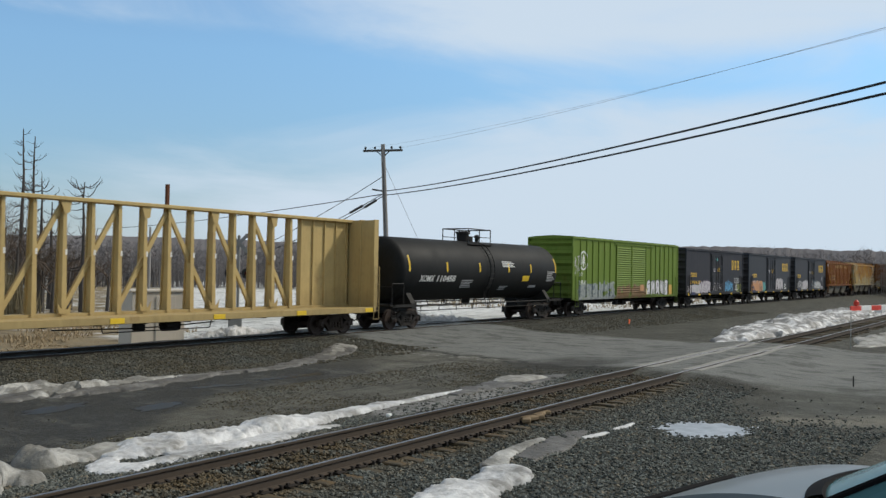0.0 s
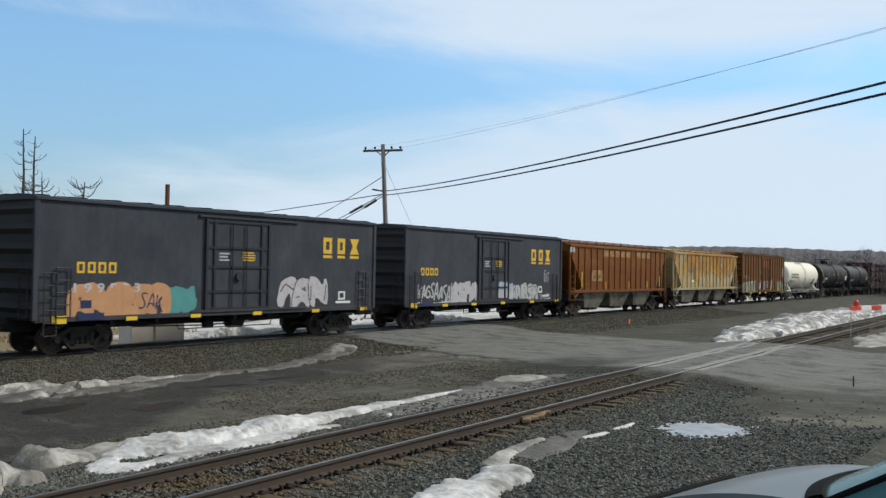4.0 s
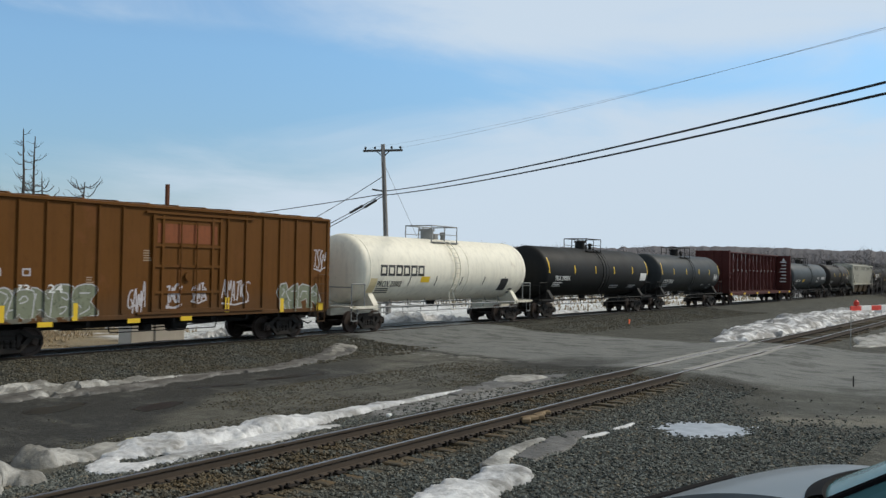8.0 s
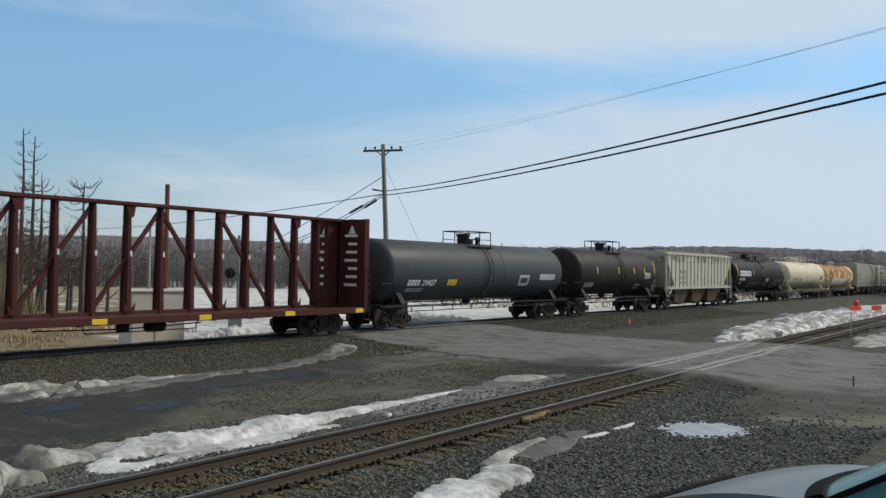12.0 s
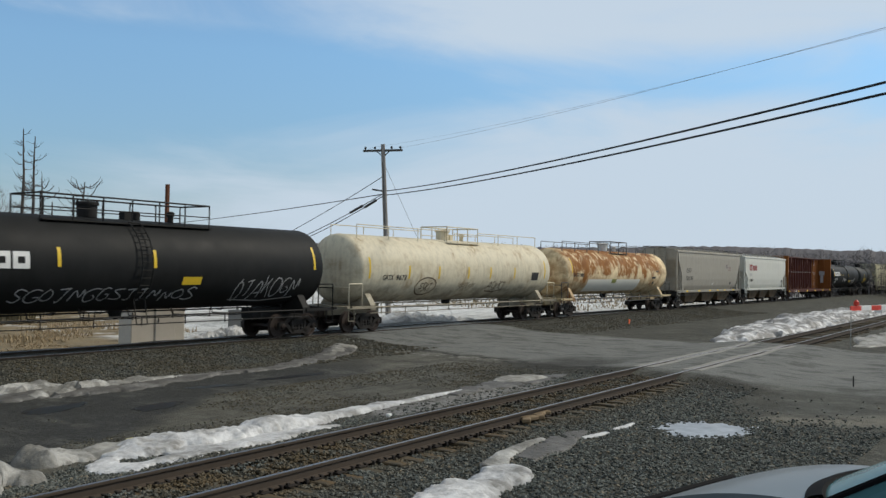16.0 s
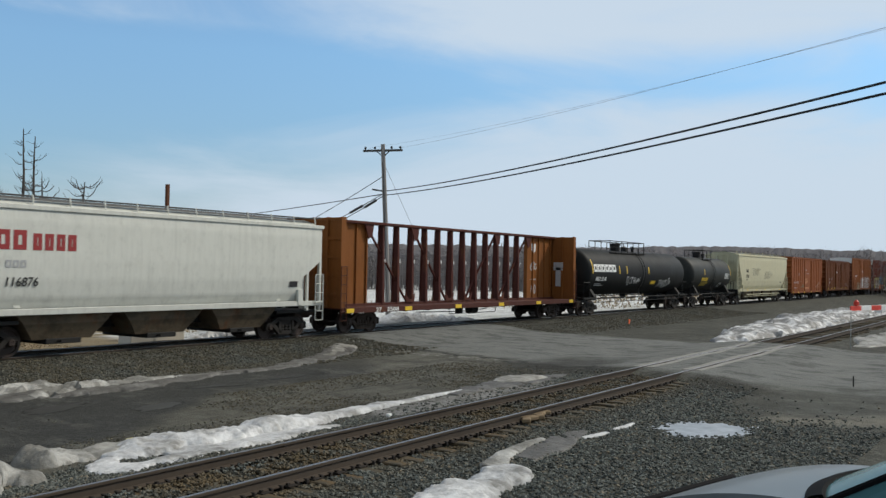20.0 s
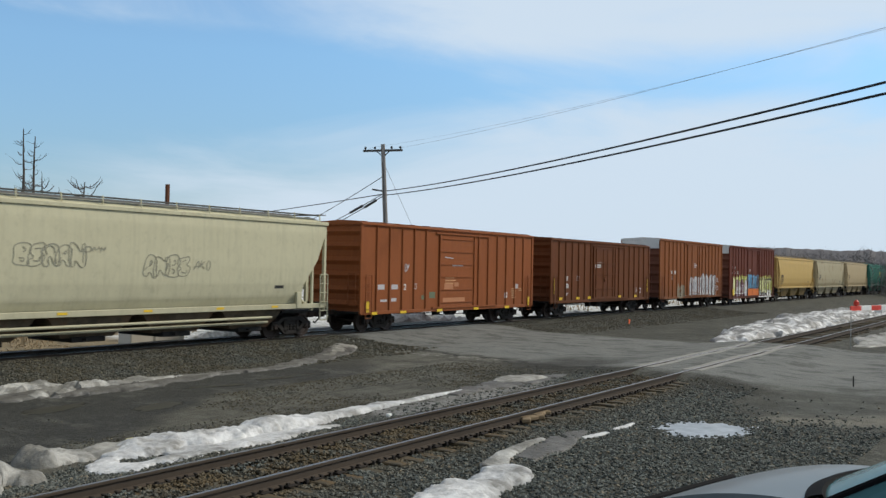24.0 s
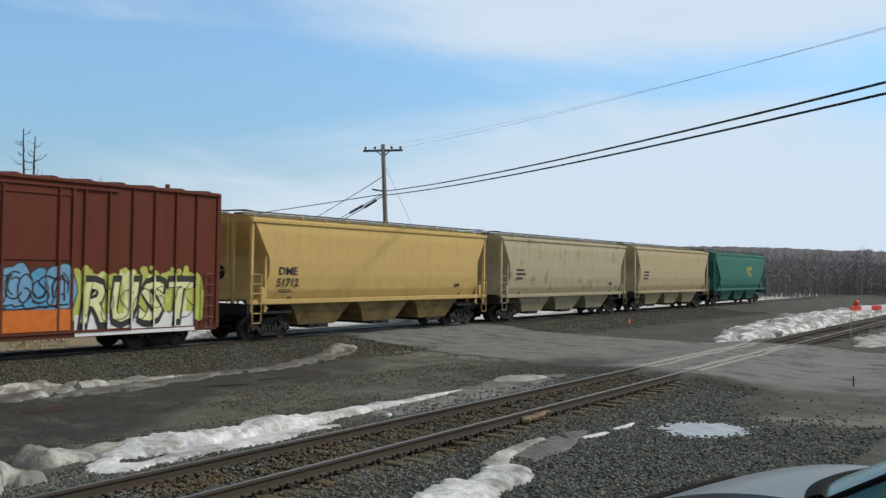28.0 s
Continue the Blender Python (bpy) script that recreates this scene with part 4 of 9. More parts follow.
def boxcar(s0, s1, label, paint, endm, roofm, top=4.85, sill=1.05, ribs=16, door=(-1.6, 1.6), door_style="plug", rusty=False, group="boxcars", rib_out=0.045, trim=None, cap=None):
    trim = trim or paint
    e, L = make_car("boxcar", s0, s1, label, "boxcar", group)
    W = HALF
    zs = sill + 0.12
    eave = top - 0.10
    for s in (-1, 1):
        y0, y1 = s * (W - rib_out), s * (W - rib_out - 0.05)
        part("side_wall", Geo().box(-L, L, min(y0, y1), max(y0, y1), zs, eave), paint, e)
    # pressed ends with horizontal bulges
    for s in (-1, 1):
        g = Geo()
        n = 9
        prof = []
        z0, z1 = zs, eave + 0.02
        m = 6
        for k in range(m):
            za, zb = z0 + (z1 - z0) * k / m, z0 + (z1 - z0) * (k + 1) / m
            h = zb - za
            prof += [(s * (L - 0.06), za), (s * (L - 0.06), za + h * 0.22), (s * (L + 0.08), za + h * 0.5), (s * (L - 0.06), za + h * 0.80)]
        prof += [(s * (L - 0.06), z1), (s * (L - 0.12), z1), (s * (L - 0.12), z0)]
        yy = W - rib_out - 0.051
        vs = prof
        g.add([(p[0], -yy, p[1]) for p in vs] + [(p[0], yy, p[1]) for p in vs],
              [(k, (k + 1) % len(vs), len(vs) + (k + 1) % len(vs), len(vs) + k) for k in range(len(vs))] + [tuple(range(len(vs))), tuple(range(len(vs), 2 * len(vs)))[::-1]])
        part("end_wall", g, endm, e)
        if cap:
            part("excess_height_panel", Geo().bev(min(s * (L - 0.05), s * (L + 0.11)), max(s * (L - 0.05), s * (L + 0.11)), -W + 0.11, W - 0.11, eave - 0.62, eave - 0.004, 0.012), cap, e, "white-painted top of the end wall")
            part("end_platform", Geo().box(min(s * (L + 0.05), s * (L + 0.16)), max(s * (L + 0.05), s * (L + 0.16)), -0.9, 0.9, zs + 0.02, zs + 0.07), M_UNDER, e)
        for y in (-1, 1):
            part("corner_post", Geo().bev(s * L - 0.09, s * L + 0.09, y * (W - 0.05) - 0.05, y * (W - 0.05) + 0.05, zs - 0.06, eave, 0.015), paint, e)
    # roof: shallow ridge, overhanging lip, cross ribs
    g = Geo()
    prof = [(-W - 0.03, eave), (-W - 0.03, eave + 0.08), (-W + 0.15, eave + 0.12), (0, top + 0.10), (W - 0.15, eave + 0.12), (W + 0.03, eave + 0.08), (W + 0.03, eave)]
    g.prism(prof, -L - 0.05, L + 0.05, "x")
    part("roof", g, roofm, e)
    if cap:
        for s in (-1, 1):
            x = s * (L + 0.10)
            part("roof_fascia", Geo().prism([(y * 0.965, z + (0.02 if z > eave else 0.0)) for y, z in prof], min(x, x - s * 0.047), max(x, x - s * 0.047), "x"), cap, e, "white-painted roof end")
    for k in range(13):
        g = Geo()
        x = -L + 0.4 + (2 * L - 0.8) * k / 12
        g.prism([(-W, eave + 0.09), (-W + 0.15, eave + 0.165), (0, top + 0.145), (W - 0.15, eave + 0.165), (W, eave + 0.09)], x - 0.06, x + 0.06, "x")
        part("roof_rib", g, roofm, e)
    # side sill and centre sill
    for s in (-1, 1):
        g = Geo()
        y0, y1 = s * (W - 0.02), s * (W - 0.12)
        g.bev(-L, L, min(y0, y1), max(y0, y1), sill, zs + 0.03, 0.01)
        part("side_sill", g, paint, e)
    g = Geo()
    deck = max(sill, 0.80) + 0.12
    g.box(-L - 0.1, L + 0.1, -0.32, 0.32, 0.72, deck)
    g.box(-L + 0.02, L - 0.02, -W + 0.14, W - 0.14, deck - 0.06, deck + 0.02)
    for k in range(9):
        x = -L + 1.0 + (2 * L - 2) * k / 8
        g.box(x - 0.06, x + 0.06, -W + 0.13, W - 0.13, 0.90, deck - 0.02)
    part("underframe", g, M_UNDER, e)
    # outside posts
    if ribs:
        POSTS[e.name] = [-L + 0.12 + (2 * L - 0.24) * k / ribs for k in range(1, ribs) if not door[0] - 0.3 < -L + 0.12 + (2 * L - 0.24) * k / ribs < door[1] + 0.3]
        for s in (-1, 1):
            for k in range(ribs + 1):
                x = -L + 0.12 + (2 * L - 0.24) * k / ribs
                if door[0] - 0.3 < x < door[1] + 0.3 or k in (0, ribs):
                    continue
                g = Geo()
                yo, yi = s * (W + 0.012), s * (W - rib_out - 0.002)
                g.add([(x - 0.042, yi, zs + 0.04), (x + 0.042, yi, zs + 0.04), (x + 0.028, yo, zs + 0.08), (x - 0.028, yo, zs + 0.08),
                       (x - 0.042, yi, eave - 0.02), (x + 0.042, yi, eave - 0.02), (x + 0.028, yo, eave - 0.06), (x - 0.028, yo, eave - 0.06)],
                      [(0, 1, 2, 3), (7, 6, 5, 4), (0, 3, 7, 4), (3, 2, 6, 7), (2, 1, 5, 6), (1, 0, 4, 5)])
                part("post", g, paint, e)
    # doors, both sides
    d0, d1 = door
    for s in (-1, 1):
        yo = s * (W + 0.0)
        yi = s * (W - rib_out - 0.001)
        lo, hi = min(yo, yi), max(yo, yi)
        g = Geo()
        if door_style == "plug":
            g.bev(d0, d1, lo + (0.015 if s < 0 else 0), hi - (0.0 if s < 0 else 0.015), zs + 0.12, eave - 0.25, 0.01)
            dr = part("door", g, paint, e)
            for z in (zs + 0.14, zs + 0.75, (zs + eave) / 2 - 0.15, (zs + eave) / 2 + 0.55, eave - 0.30):
                part("door_bar", Geo().box(d0, d1, yo - 0.03, yo + 0.03, z - 0.045, z + 0.045), trim, dr)
            for x in (d0 + 0.04, d1 - 0.04, d0 + 0.42, d1 - 0.42):
                part("door_upright", Geo().box(x - 0.05, x + 0.05, yo - 0.036, yo + 0.036, zs + 0.1, eave - 0.22), trim, dr)
            for x in ((d0 + d1) / 2 - 0.35, (d0 + d1) / 2 + 0.35):
                part("lock_rod", Geo().tube((x, yo + s * 0.05, zs + 0.2), (x, yo + s * 0.05, eave - 0.4), 0.025), endm, dr)
            lk = Geo()
            lk.lathe([(yo + s * 0.02, 0.16), (yo + s * 0.07, 0.16)], 14, "y", ((d0 + d1) / 2, 0, (zs + eave) / 2 - 0.5))
            part("lock_wheel", lk, endm, dr)
        else:
            mid = (d0 + d1) / 2
            for a, b in ((d0, mid - 0.02), (mid + 0.02, d1)) if door_style == "double" else ((d0, d1),):
                g = Geo().box(a, b, lo + (0.02 if s < 0 else 0), hi - (0.0 if s < 0 else 0.02), zs + 0.1, eave - 0.2)
                dr = part("door", g, paint, e)
                nb = 21 if door_style == "double" else 6 if door_style == "ribbed" else 3
                for k in range(nb):
                    z = zs + 0.3 + (eave - zs - 0.7) * k / (nb - 1)
                    f = Geo()
                    if door_style == "double":
                        f.prism([(yo + s * -0.02, z - 0.055), (yo + s * 0.022, z - 0.02), (yo + s * -0.02, z + 0.055)], a + 0.08, b - 0.08, "x")
                    else:
                        f.box(a + 0.08, b - 0.08, yo - 0.015, yo + 0.015, z - 0.02, z + 0.02)
                    part("door_bar", f, paint, dr)
                for x in (a + 0.04, b - 0.04) if door_style in ("double", "ribbed") else (a + 0.04, (a + b) / 2 - 0.4, b - 0.5, b - 0.04):
                    part("door_upright", Geo().box(x - 0.04, x + 0.04, yo - 0.03, yo + 0.03, zs + 0.1, eave - 0.2), paint, dr)
        part("door_track", Geo().box(d0 - 0.6, d1 + 2.2, yo - 0.03, yo + 0.03, zs + 0.02, zs + 0.10), paint, e)
        part("door_track", Geo().box(d0 - 0.3, d1 + 1.6, yo - 0.03, yo + 0.03, eave - 0.18, eave - 0.10), paint, e)
    for s in (-1, 1):
        ladder(e, s * (L - 0.45), -W - 0.05, 0.65, 2.55, endm, 0.42)
        ladder(e, -s * (L - 0.45), W + 0.05, 0.65, 2.55, endm, 0.42)
        ladder(e, s * (L + 0.13), -W + 0.45, 1.2, 2.6, endm, 0.42, "end")
    running_gear(e, L - 2.0, L + 1.05, rusty)
    brake_gear(e)
    return e, L


# ---- tank cars ----
def tankcar(s0, s1, label, paint, r=1.56, zc=2.82, head=0.62, span=(-1.15, 1.15), stripes=(), rails=M_UNDER, sillm=M_UNDER, reach=None, side_rail=True, rusty=False, top_rail=None, bands=(), low=-3, side_ladder=True, fittings=None):
    fittings = fittings or rails
    """s0, s1: ends of the straight barrel; dished heads beyond."""
    e, L = make_car("tank_car", s0, s1, label, "tank car", "tank cars")
    g = Geo()
    prof = []
    for k in range(9):
        a = math.pi / 2 * k / 8
        prof.append((-L - head * math.cos(a), max(0.02, r * math.sin(a))))
    prof += [(-L * 0.5, r), (0, r), (L * 0.5, r)]
    prof += [(-t, q) for t, q in prof[:9][::-1]]
    g.lathe(prof, 56, "x", (0, 0, zc))
    part("barrel", g, paint, e, smooth=True)
    for x in bands:
        g = Geo().lathe([(x - 0.04, r - 0.01), (x - 0.04, r + 0.012), (x + 0.04, r + 0.012), (x + 0.04, r - 0.01)], 56, "x", (0, 0, zc))
        part("band", g, paint, e, smooth=True)
    zt = zc + r
    # manway, valves and the platform round them
    g = Geo()
    g.lathe([(zt - 0.12, 0.33), (zt + 0.40, 0.33), (zt + 0.40, 0.38), (zt + 0.48, 0.38), (zt + 0.53, 0.25)], 18, "z", (span[0] * 0.35, 0, 0))
    for k in range(6):
        a = k * 1.047
        g.tube((span[0] * 0.35 + 0.36 * math.cos(a), 0.36 * math.sin(a), zt + 0.38), (span[0] * 0.35 + 0.36 * math.cos(a), 0.36 * math.sin(a), zt + 0.55), 0.03)
    part("manway", g, fittings, e, smooth=True)
    part("valve", Geo().lathe([(zt - 0.1, 0.16), (zt + 0.28, 0.16), (zt + 0.32, 0.1)], 12, "z", (span[1] * 0.28, 0.25, 0)), fittings, e)
    part("valve", Geo().lathe([(zt - 0.1, 0.11), (zt + 0.20, 0.11), (zt + 0.20, 0.15), (zt + 0.34, 0.15), (zt + 0.38, 0.06)], 10, "z", (span[1] * 0.62, -0.2, 0)), fittings, e)
    part("gauge_box", Geo().bev(span[1] * 0.05, span[1] * 0.05 + 0.34, -0.15, 0.15, zt - 0.05, zt + 0.26, 0.02), rails, e)
    for y in (-0.75, 0.75):
        g = Geo().box(span[0], span[1], y - 0.18, y + 0.18, zt - 0.20, zt - 0.16)
        for x in (span[0] + 0.2, span[1] - 0.2):
            g.tube((x, y, zt - 0.22), (x, y * 0.75, zt - 0.42), 0.03)
        part("platform", g, rails, e)
    hh = zt + 0.64
    for y in (-0.8, 0.8):
        n = max(2, int((span[1] - span[0]) / 1.0))
        part("handrail", Geo().path([(span[0], y, hh), (span[1], y, hh)], 0.03), rails, e)
        part("knee_rail", Geo().path([(span[0], y, hh - 0.42), (span[1], y, hh - 0.42)], 0.02), rails, e)
        for k in range(n + 1):
            x = span[0] + (span[1] - span[0]) * k / n
            part("rail_post", Geo().tube((x, y, zt - 0.35), (x, y, hh), 0.028), rails, e)
    for x in span:
        part("handrail", Geo().path([(x, -0.8, hh), (x, 0.8, hh)], 0.03), rails, e)
    for a, b in top_rail or ():
        for y in (-0.75, 0.75):
            zz = zc + math.sqrt(r * r - y * y)
            part("walkway_rail", Geo().path([(a, y, zt + 0.42), (b, y, zt + 0.42)], 0.022), rails, e)
            n = max(1, int(abs(b - a) / 1.8))
            for k in range(n + 1):
                x = a + (b - a) * k / n
                part("rail_post", Geo().tube((x, y, zz - 0.05), (x, y, zt + 0.42), 0.022), rails, e)
    # ladder up the side
    for s in (-1, 1) if side_ladder else ():
        pts = []
        for k in range(12):
            a = radians(-42 + 100 * k / 11)
            pts.append((0, s * (r + 0.12) * math.cos(a), zc + (r + 0.12) * math.sin(a)))
        lad = part("ladder", Geo().path([(-0.22, y, z) for _, y, z in pts], 0.022), paint, e)
        part("stile", Geo().path([(0.22, y, z) for _, y, z in pts], 0.022), paint, lad)
        rungs(lad, Geo().tube((-0.22, 0, 0), (0.22, 0, 0), 0.018), paint, [(0, y, z) for _, y, z in pts])
        part("step", Geo().path([(-0.22, pts[0][1], pts[0][2]), (-0.22, s * 1.45, 0.85), (0.22, s * 1.45, 0.85), (0.22, pts[0][1], pts[0][2])], 0.022), paint, lad)
    # stub sills, bolsters and saddles
    rc = reach if reach else L + head + 0.75
    for s in (-1, 1):
        g = Geo()
        a, b = s * (L - 2.6), s * (rc - 0.35)
        g.box(min(a, b), max(a, b), -0.33, 0.33, 0.76, 1.20)
        x0 = s * (L - 0.75)
        g.prism([(-1.45, 0.98), (-1.45, 1.22), (-1.05, zc - r + 0.55), (1.05, zc - r + 0.55), (1.45, 1.22), (1.45, 0.98)], x0 - 0.18, x0 + 0.18, "x")
        part("bolster", g, sillm, e)
        g = Geo()
        xe = s * (rc - 0.45)
        g.box(xe - 0.18, xe + 0.18, -1.5, 1.5, 1.10, 1.18)
        g.box(min(s * (L - 0.75), xe), max(s * (L - 0.75), xe), -1.5, -1.38, 1.06, 1.18)
        g.box(min(s * (L - 0.75), xe), max(s * (L - 0.75), xe), 1.38, 1.5, 1.06, 1.18)
        part("end_platform", g, sillm, e)
        for y in (-1.42, 1.42):
            part("end_rail", Geo().path([(xe, y, 1.15), (xe, y, 2.15), (xe - s * 0.9, y, 2.15), (xe - s * 0.9, y, 1.15)], 0.028), rails, e)
            part("stirrup", Geo().path([(xe, y, 1.15), (xe, y, 0.55), (xe - s * 0.4, y, 0.55), (xe - s * 0.4, y, 1.1)], 0.022), rails, e)
        part("end_rail", Geo().path([(xe, -1.42, 2.0), (xe, 1.42, 2.0)], 0.025), rails, e)
    if side_rail:
        for s in (-1, 1):
            part("side_rail", Geo().path([(-L + 0.6, s * 1.42, 1.12), (L - 0.6, s * 1.42, 1.12)], 0.032), rails, e)
            part("side_rail", Geo().path([(-L + 0.6, s * 1.42, 0.86), (L - 0.6, s * 1.42, 0.86)], 0.02), rails, e)
            for k in range(9):
                x = -L + 1.4 + (2 * L - 2.8) * k / 8
                part("rail_bracket", Geo().path([(x, s * 1.42, 0.80), (x, s * 1.42, 1.12), (x, s * 0.75, 1.12), (x, s * 0.6, zc - math.sqrt(r * r - 0.36) + 0.05)], 0.022), rails, e)
    g = Geo()
    g.lathe([(zc - r - 0.28, 0.10), (zc - r - 0.22, 0.20), (zc - r + 0.1, 0.26)], 12, "z")
    part("bottom_outlet", g, M_UNDER, e)
    for x, h in stripes:
        # reflective strips follow the barrel's curve
        g = Geo()
        vs = []
        for k in range(7):
            a = radians(low + (16 * h) * k / 6)
            vs += [(x - 0.06, -(r + 0.006) * math.cos(a), zc + (r + 0.006) * math.sin(a)), (x + 0.06, -(r + 0.006) * math.cos(a), zc + (r + 0.006) * math.sin(a))]
        g.add(vs, [(2 * k, 2 * k + 1, 2 * k + 3, 2 * k + 2) for k in range(6)])
        part("reflector", g, M_YELLOW, e, "yellow reflective strip")
    running_gear(e, L - 0.75, rc, rusty)
    return e, L


# ---- covered hoppers ----
def hopper(s0, s1, label, paint, style="curve", top=4.75, sill=1.62, bays=3, posts=16, slopem=None, darkm=None, hatch=None, rusty=False, cut=2.0, notch=((0, 1.5), (0.3, 1.5), (0.8, 0.15), (1, 0)), group="covered hoppers", hopm=None):
    e, L = make_car("covered_hopper", s0, s1, label, "hopper car", group)
    W = HALF
    slopem, darkm, hatch, hopm = slopem or paint, darkm or M_UNDER, hatch or M_GRATE, hopm or paint
    eave = top - 0.32
    # cross-section of the side: straight for posted cars, bulged for the others
    if style == "curve":
        sec = [(W - 0.28, sill), (W - 0.12, sill + 0.35), (W - 0.03, sill + 0.9), (W, sill + 1.5), (W, eave - 0.35), (W - 0.04, eave), (W - 0.35, top - 0.12), (W - 0.8, top)]
    else:
        sec = [(W - 0.055, sill), (W - 0.055, eave), (W - 0.055, top - 0.22), (W - 0.45, top - 0.1), (W - 0.8, top)]
    def endx(z):
        t = (z - sill) / (eave - sill)
        if style == "curve":
            for (a, p), (b, q) in zip(notch, notch[1:]):
                if t < b:
                    return L - 0.25 - (p + (q - p) * (max(0.0, t) - a) / (b - a))
            return L - 0.25
        return L - 0.12 - cut * (1 - min(1.0, max(0.0, t) / 0.86)) if t < 0.86 else L - 0.12
    # finer stations up the side
    fine = []
    for (ya, za), (yb, zb) in zip(sec, sec[1:]):
        n = 10 if zb - za > 0.8 else (5 if zb - za > 0.3 else 1)
        fine += [(ya + (yb - ya) * k / n, za + (zb - za) * k / n) for k in range(n)]
    fine.append(sec[-1])
    ring = [(-y, z) for y, z in fine] + [(y, z) for y, z in fine[::-1]]
    g = Geo()
    n = len(ring)
    g.add([(-endx(z), y, z) for y, z in ring] + [(endx(z), y, z) for y, z in ring],
          [(k, k + 1, n + k + 1, n + k) for k in range(n - 1)] + [(n - 1, 0, n, 2 * n - 1)])
    half = n // 2
    g.f += [tuple(o + i for i in (k, k + 1, n - 2 - k, n - 1 - k)) for o in (0, n) for k in range(half - 1)]
    part("body", g, paint, e, smooth=(style == "curve"))
    # side sill
    for s in (-1, 1):
        y0, y1 = s * (W - 0.02), s * (W - 0.20)
        part("side_sill", Geo().bev(-L, L, min(y0, y1), max(y0, y1), sill - 0.16, sill + 0.03, 0.012), paint, e)
        y0, y1 = s * (W + 0.02), s * (W - 0.12)
        part("top_chord", Geo().bev(-L + 0.05, L - 0.05, min(y0, y1), max(y0, y1), eave - 0.02, eave + 0.13, 0.02), paint, e)
    if style != "curve":
        for s in (-1, 1):
            for k in range(posts + 1):
                x = -L + 0.35 + (2 * L - 0.7) * k / posts
                zb = sill + 0.02
                if abs(x) > endx(sill):
                    t = (abs(x) - (L - 0.12 - cut)) / cut
                    zb = sill + t * 0.86 * (eave - sill)
                if zb > eave - 0.3:
                    continue
                yo, yi = s * W, s * (W - 0.054)
                g = Geo().box(x - 0.035, x + 0.035, min(yo, yi), max(yo, yi), zb, eave)
                part("post", g, paint, e)
    # end frames: slope sheet bracing, posts, ladders, platform
    for s in (-1, 1):
        g = Geo()
        a, b = s * (L - cut - 0.5), s * (L - 0.05)
        g.box(min(a, b), max(a, b), -W + 0.22, W - 0.22, 1.02, 1.12)
        g.box(min(a, s * (L + 0.1)), max(a, s * (L + 0.1)), -0.32, 0.32, 0.74, 1.04)
        g.box(s * L - 0.10, s * L + 0.04, -W + 0.02, W - 0.02, 1.0, 1.42)
        part("end_sill", g, darkm, e)
        for y in (-W + 0.12, -0.5, 0.5, W - 0.12):
            part("end_post", Geo().box(s * (L - 0.16) - 0.06, s * (L - 0.16) + 0.06, y - 0.06, y + 0.06, 1.1, eave + 0.05), paint, e)
        for y in (-W + 0.12, W - 0.12):
            x1 = endx(sill + 0.1) * s
            part("end_brace", Geo().tube((x1, y, sill + 0.2), (s * (L - 1.0), y, 1.2), 0.06), paint, e)
            part("end_post", Geo().box(s * (L - 0.9) - 0.05, s * (L - 0.9) + 0.05, y - 0.05, y + 0.05, 1.1, sill + 1.7), paint, e)
        g = Geo()
        g.prism([(s * (L - cut - 0.55), 1.5), (s * (L - cut - 0.35), 1.5), (s * (L - 0.62), eave - 0.2), (s * (L - 0.85), eave - 0.2)], -W + 0.22, W - 0.22)
        part("slope_sheet", g, slopem, e)
        ladder(e, s * (L - 0.32), -W - 0.04, 0.7, 2.55, paint, 0.45, rail=0.026)
        ladder(e, s * (L + 0.06), -0.2, 1.2, top + 0.05, paint, 0.45, "end", rail=0.026)
        g = Geo().lathe([(s * (L - 0.5), 0.03), (s * (L - 0.48), 0.28), (s * (L - 0.46), 0.03)], 14, "x", (0, 0.55, 2.6))
        part("hand_brake_wheel", g, darkm, e)
        if style == "curve":
            for y in (-W + 0.01, W - 0.13):
                x1 = s * (endx(sill) - 0.15)
                part("end_bracket", Geo().bev(x1 - 0.14, x1 + 0.14, y - 0.02, y + 0.12, sill - 0.14, sill + 0.5, 0.015), paint, e)
    # discharge chutes
    x0, x1 = -(L - cut - 0.25), (L - cut - 0.25)
    w = (x1 - x0) / bays
    for k in range(bays):
        a = x0 + k * w
        g = Geo()
        zc = 0.50
        yb, yt = 0.75, W - 0.25
        m = a + w / 2
        vs = [(a + 0.06, -yt, sill - 0.02), (a + w - 0.06, -yt, sill - 0.02), (a + w - 0.06, yt, sill - 0.02), (a + 0.06, yt, sill - 0.02),
              (m - 0.38 * w, -yt + 0.05, sill - 0.45), (m + 0.38 * w, -yt + 0.05, sill - 0.45), (m + 0.38 * w, yt - 0.05, sill - 0.45), (m - 0.38 * w, yt - 0.05, sill - 0.45),
              (m - 0.27 * w, -yb - 0.35, zc), (m + 0.27 * w, -yb - 0.35, zc), (m + 0.27 * w, yb + 0.35, zc), (m - 0.27 * w, yb + 0.35, zc)]
        g.add(vs, [(o + q, o + (q + 1) % 4, o + 4 + (q + 1) % 4, o + 4 + q) for o in (0, 4) for q in range(4)] + [(8, 9, 10, 11), (3, 2, 1, 0)])
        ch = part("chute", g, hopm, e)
        g = Geo()
        g.bev(m - 0.62, m + 0.62, -yb - 0.45, yb + 0.45, zc - 0.14, zc + 0.03, 0.02)
        g.tube((m - 0.2, -W + 0.2, zc - 0.05), (m - 0.2, W - 0.2, zc - 0.05), 0.035)
        part("outlet_gate", g, M_UNDER, ch)
    g = Geo().box(x0, x1, -0.28, 0.28, 0.74, 1.2)
    part("centre_sill", g, M_UNDER, e)
    # running boards on posts, and hatches along the roof
    g = Geo()
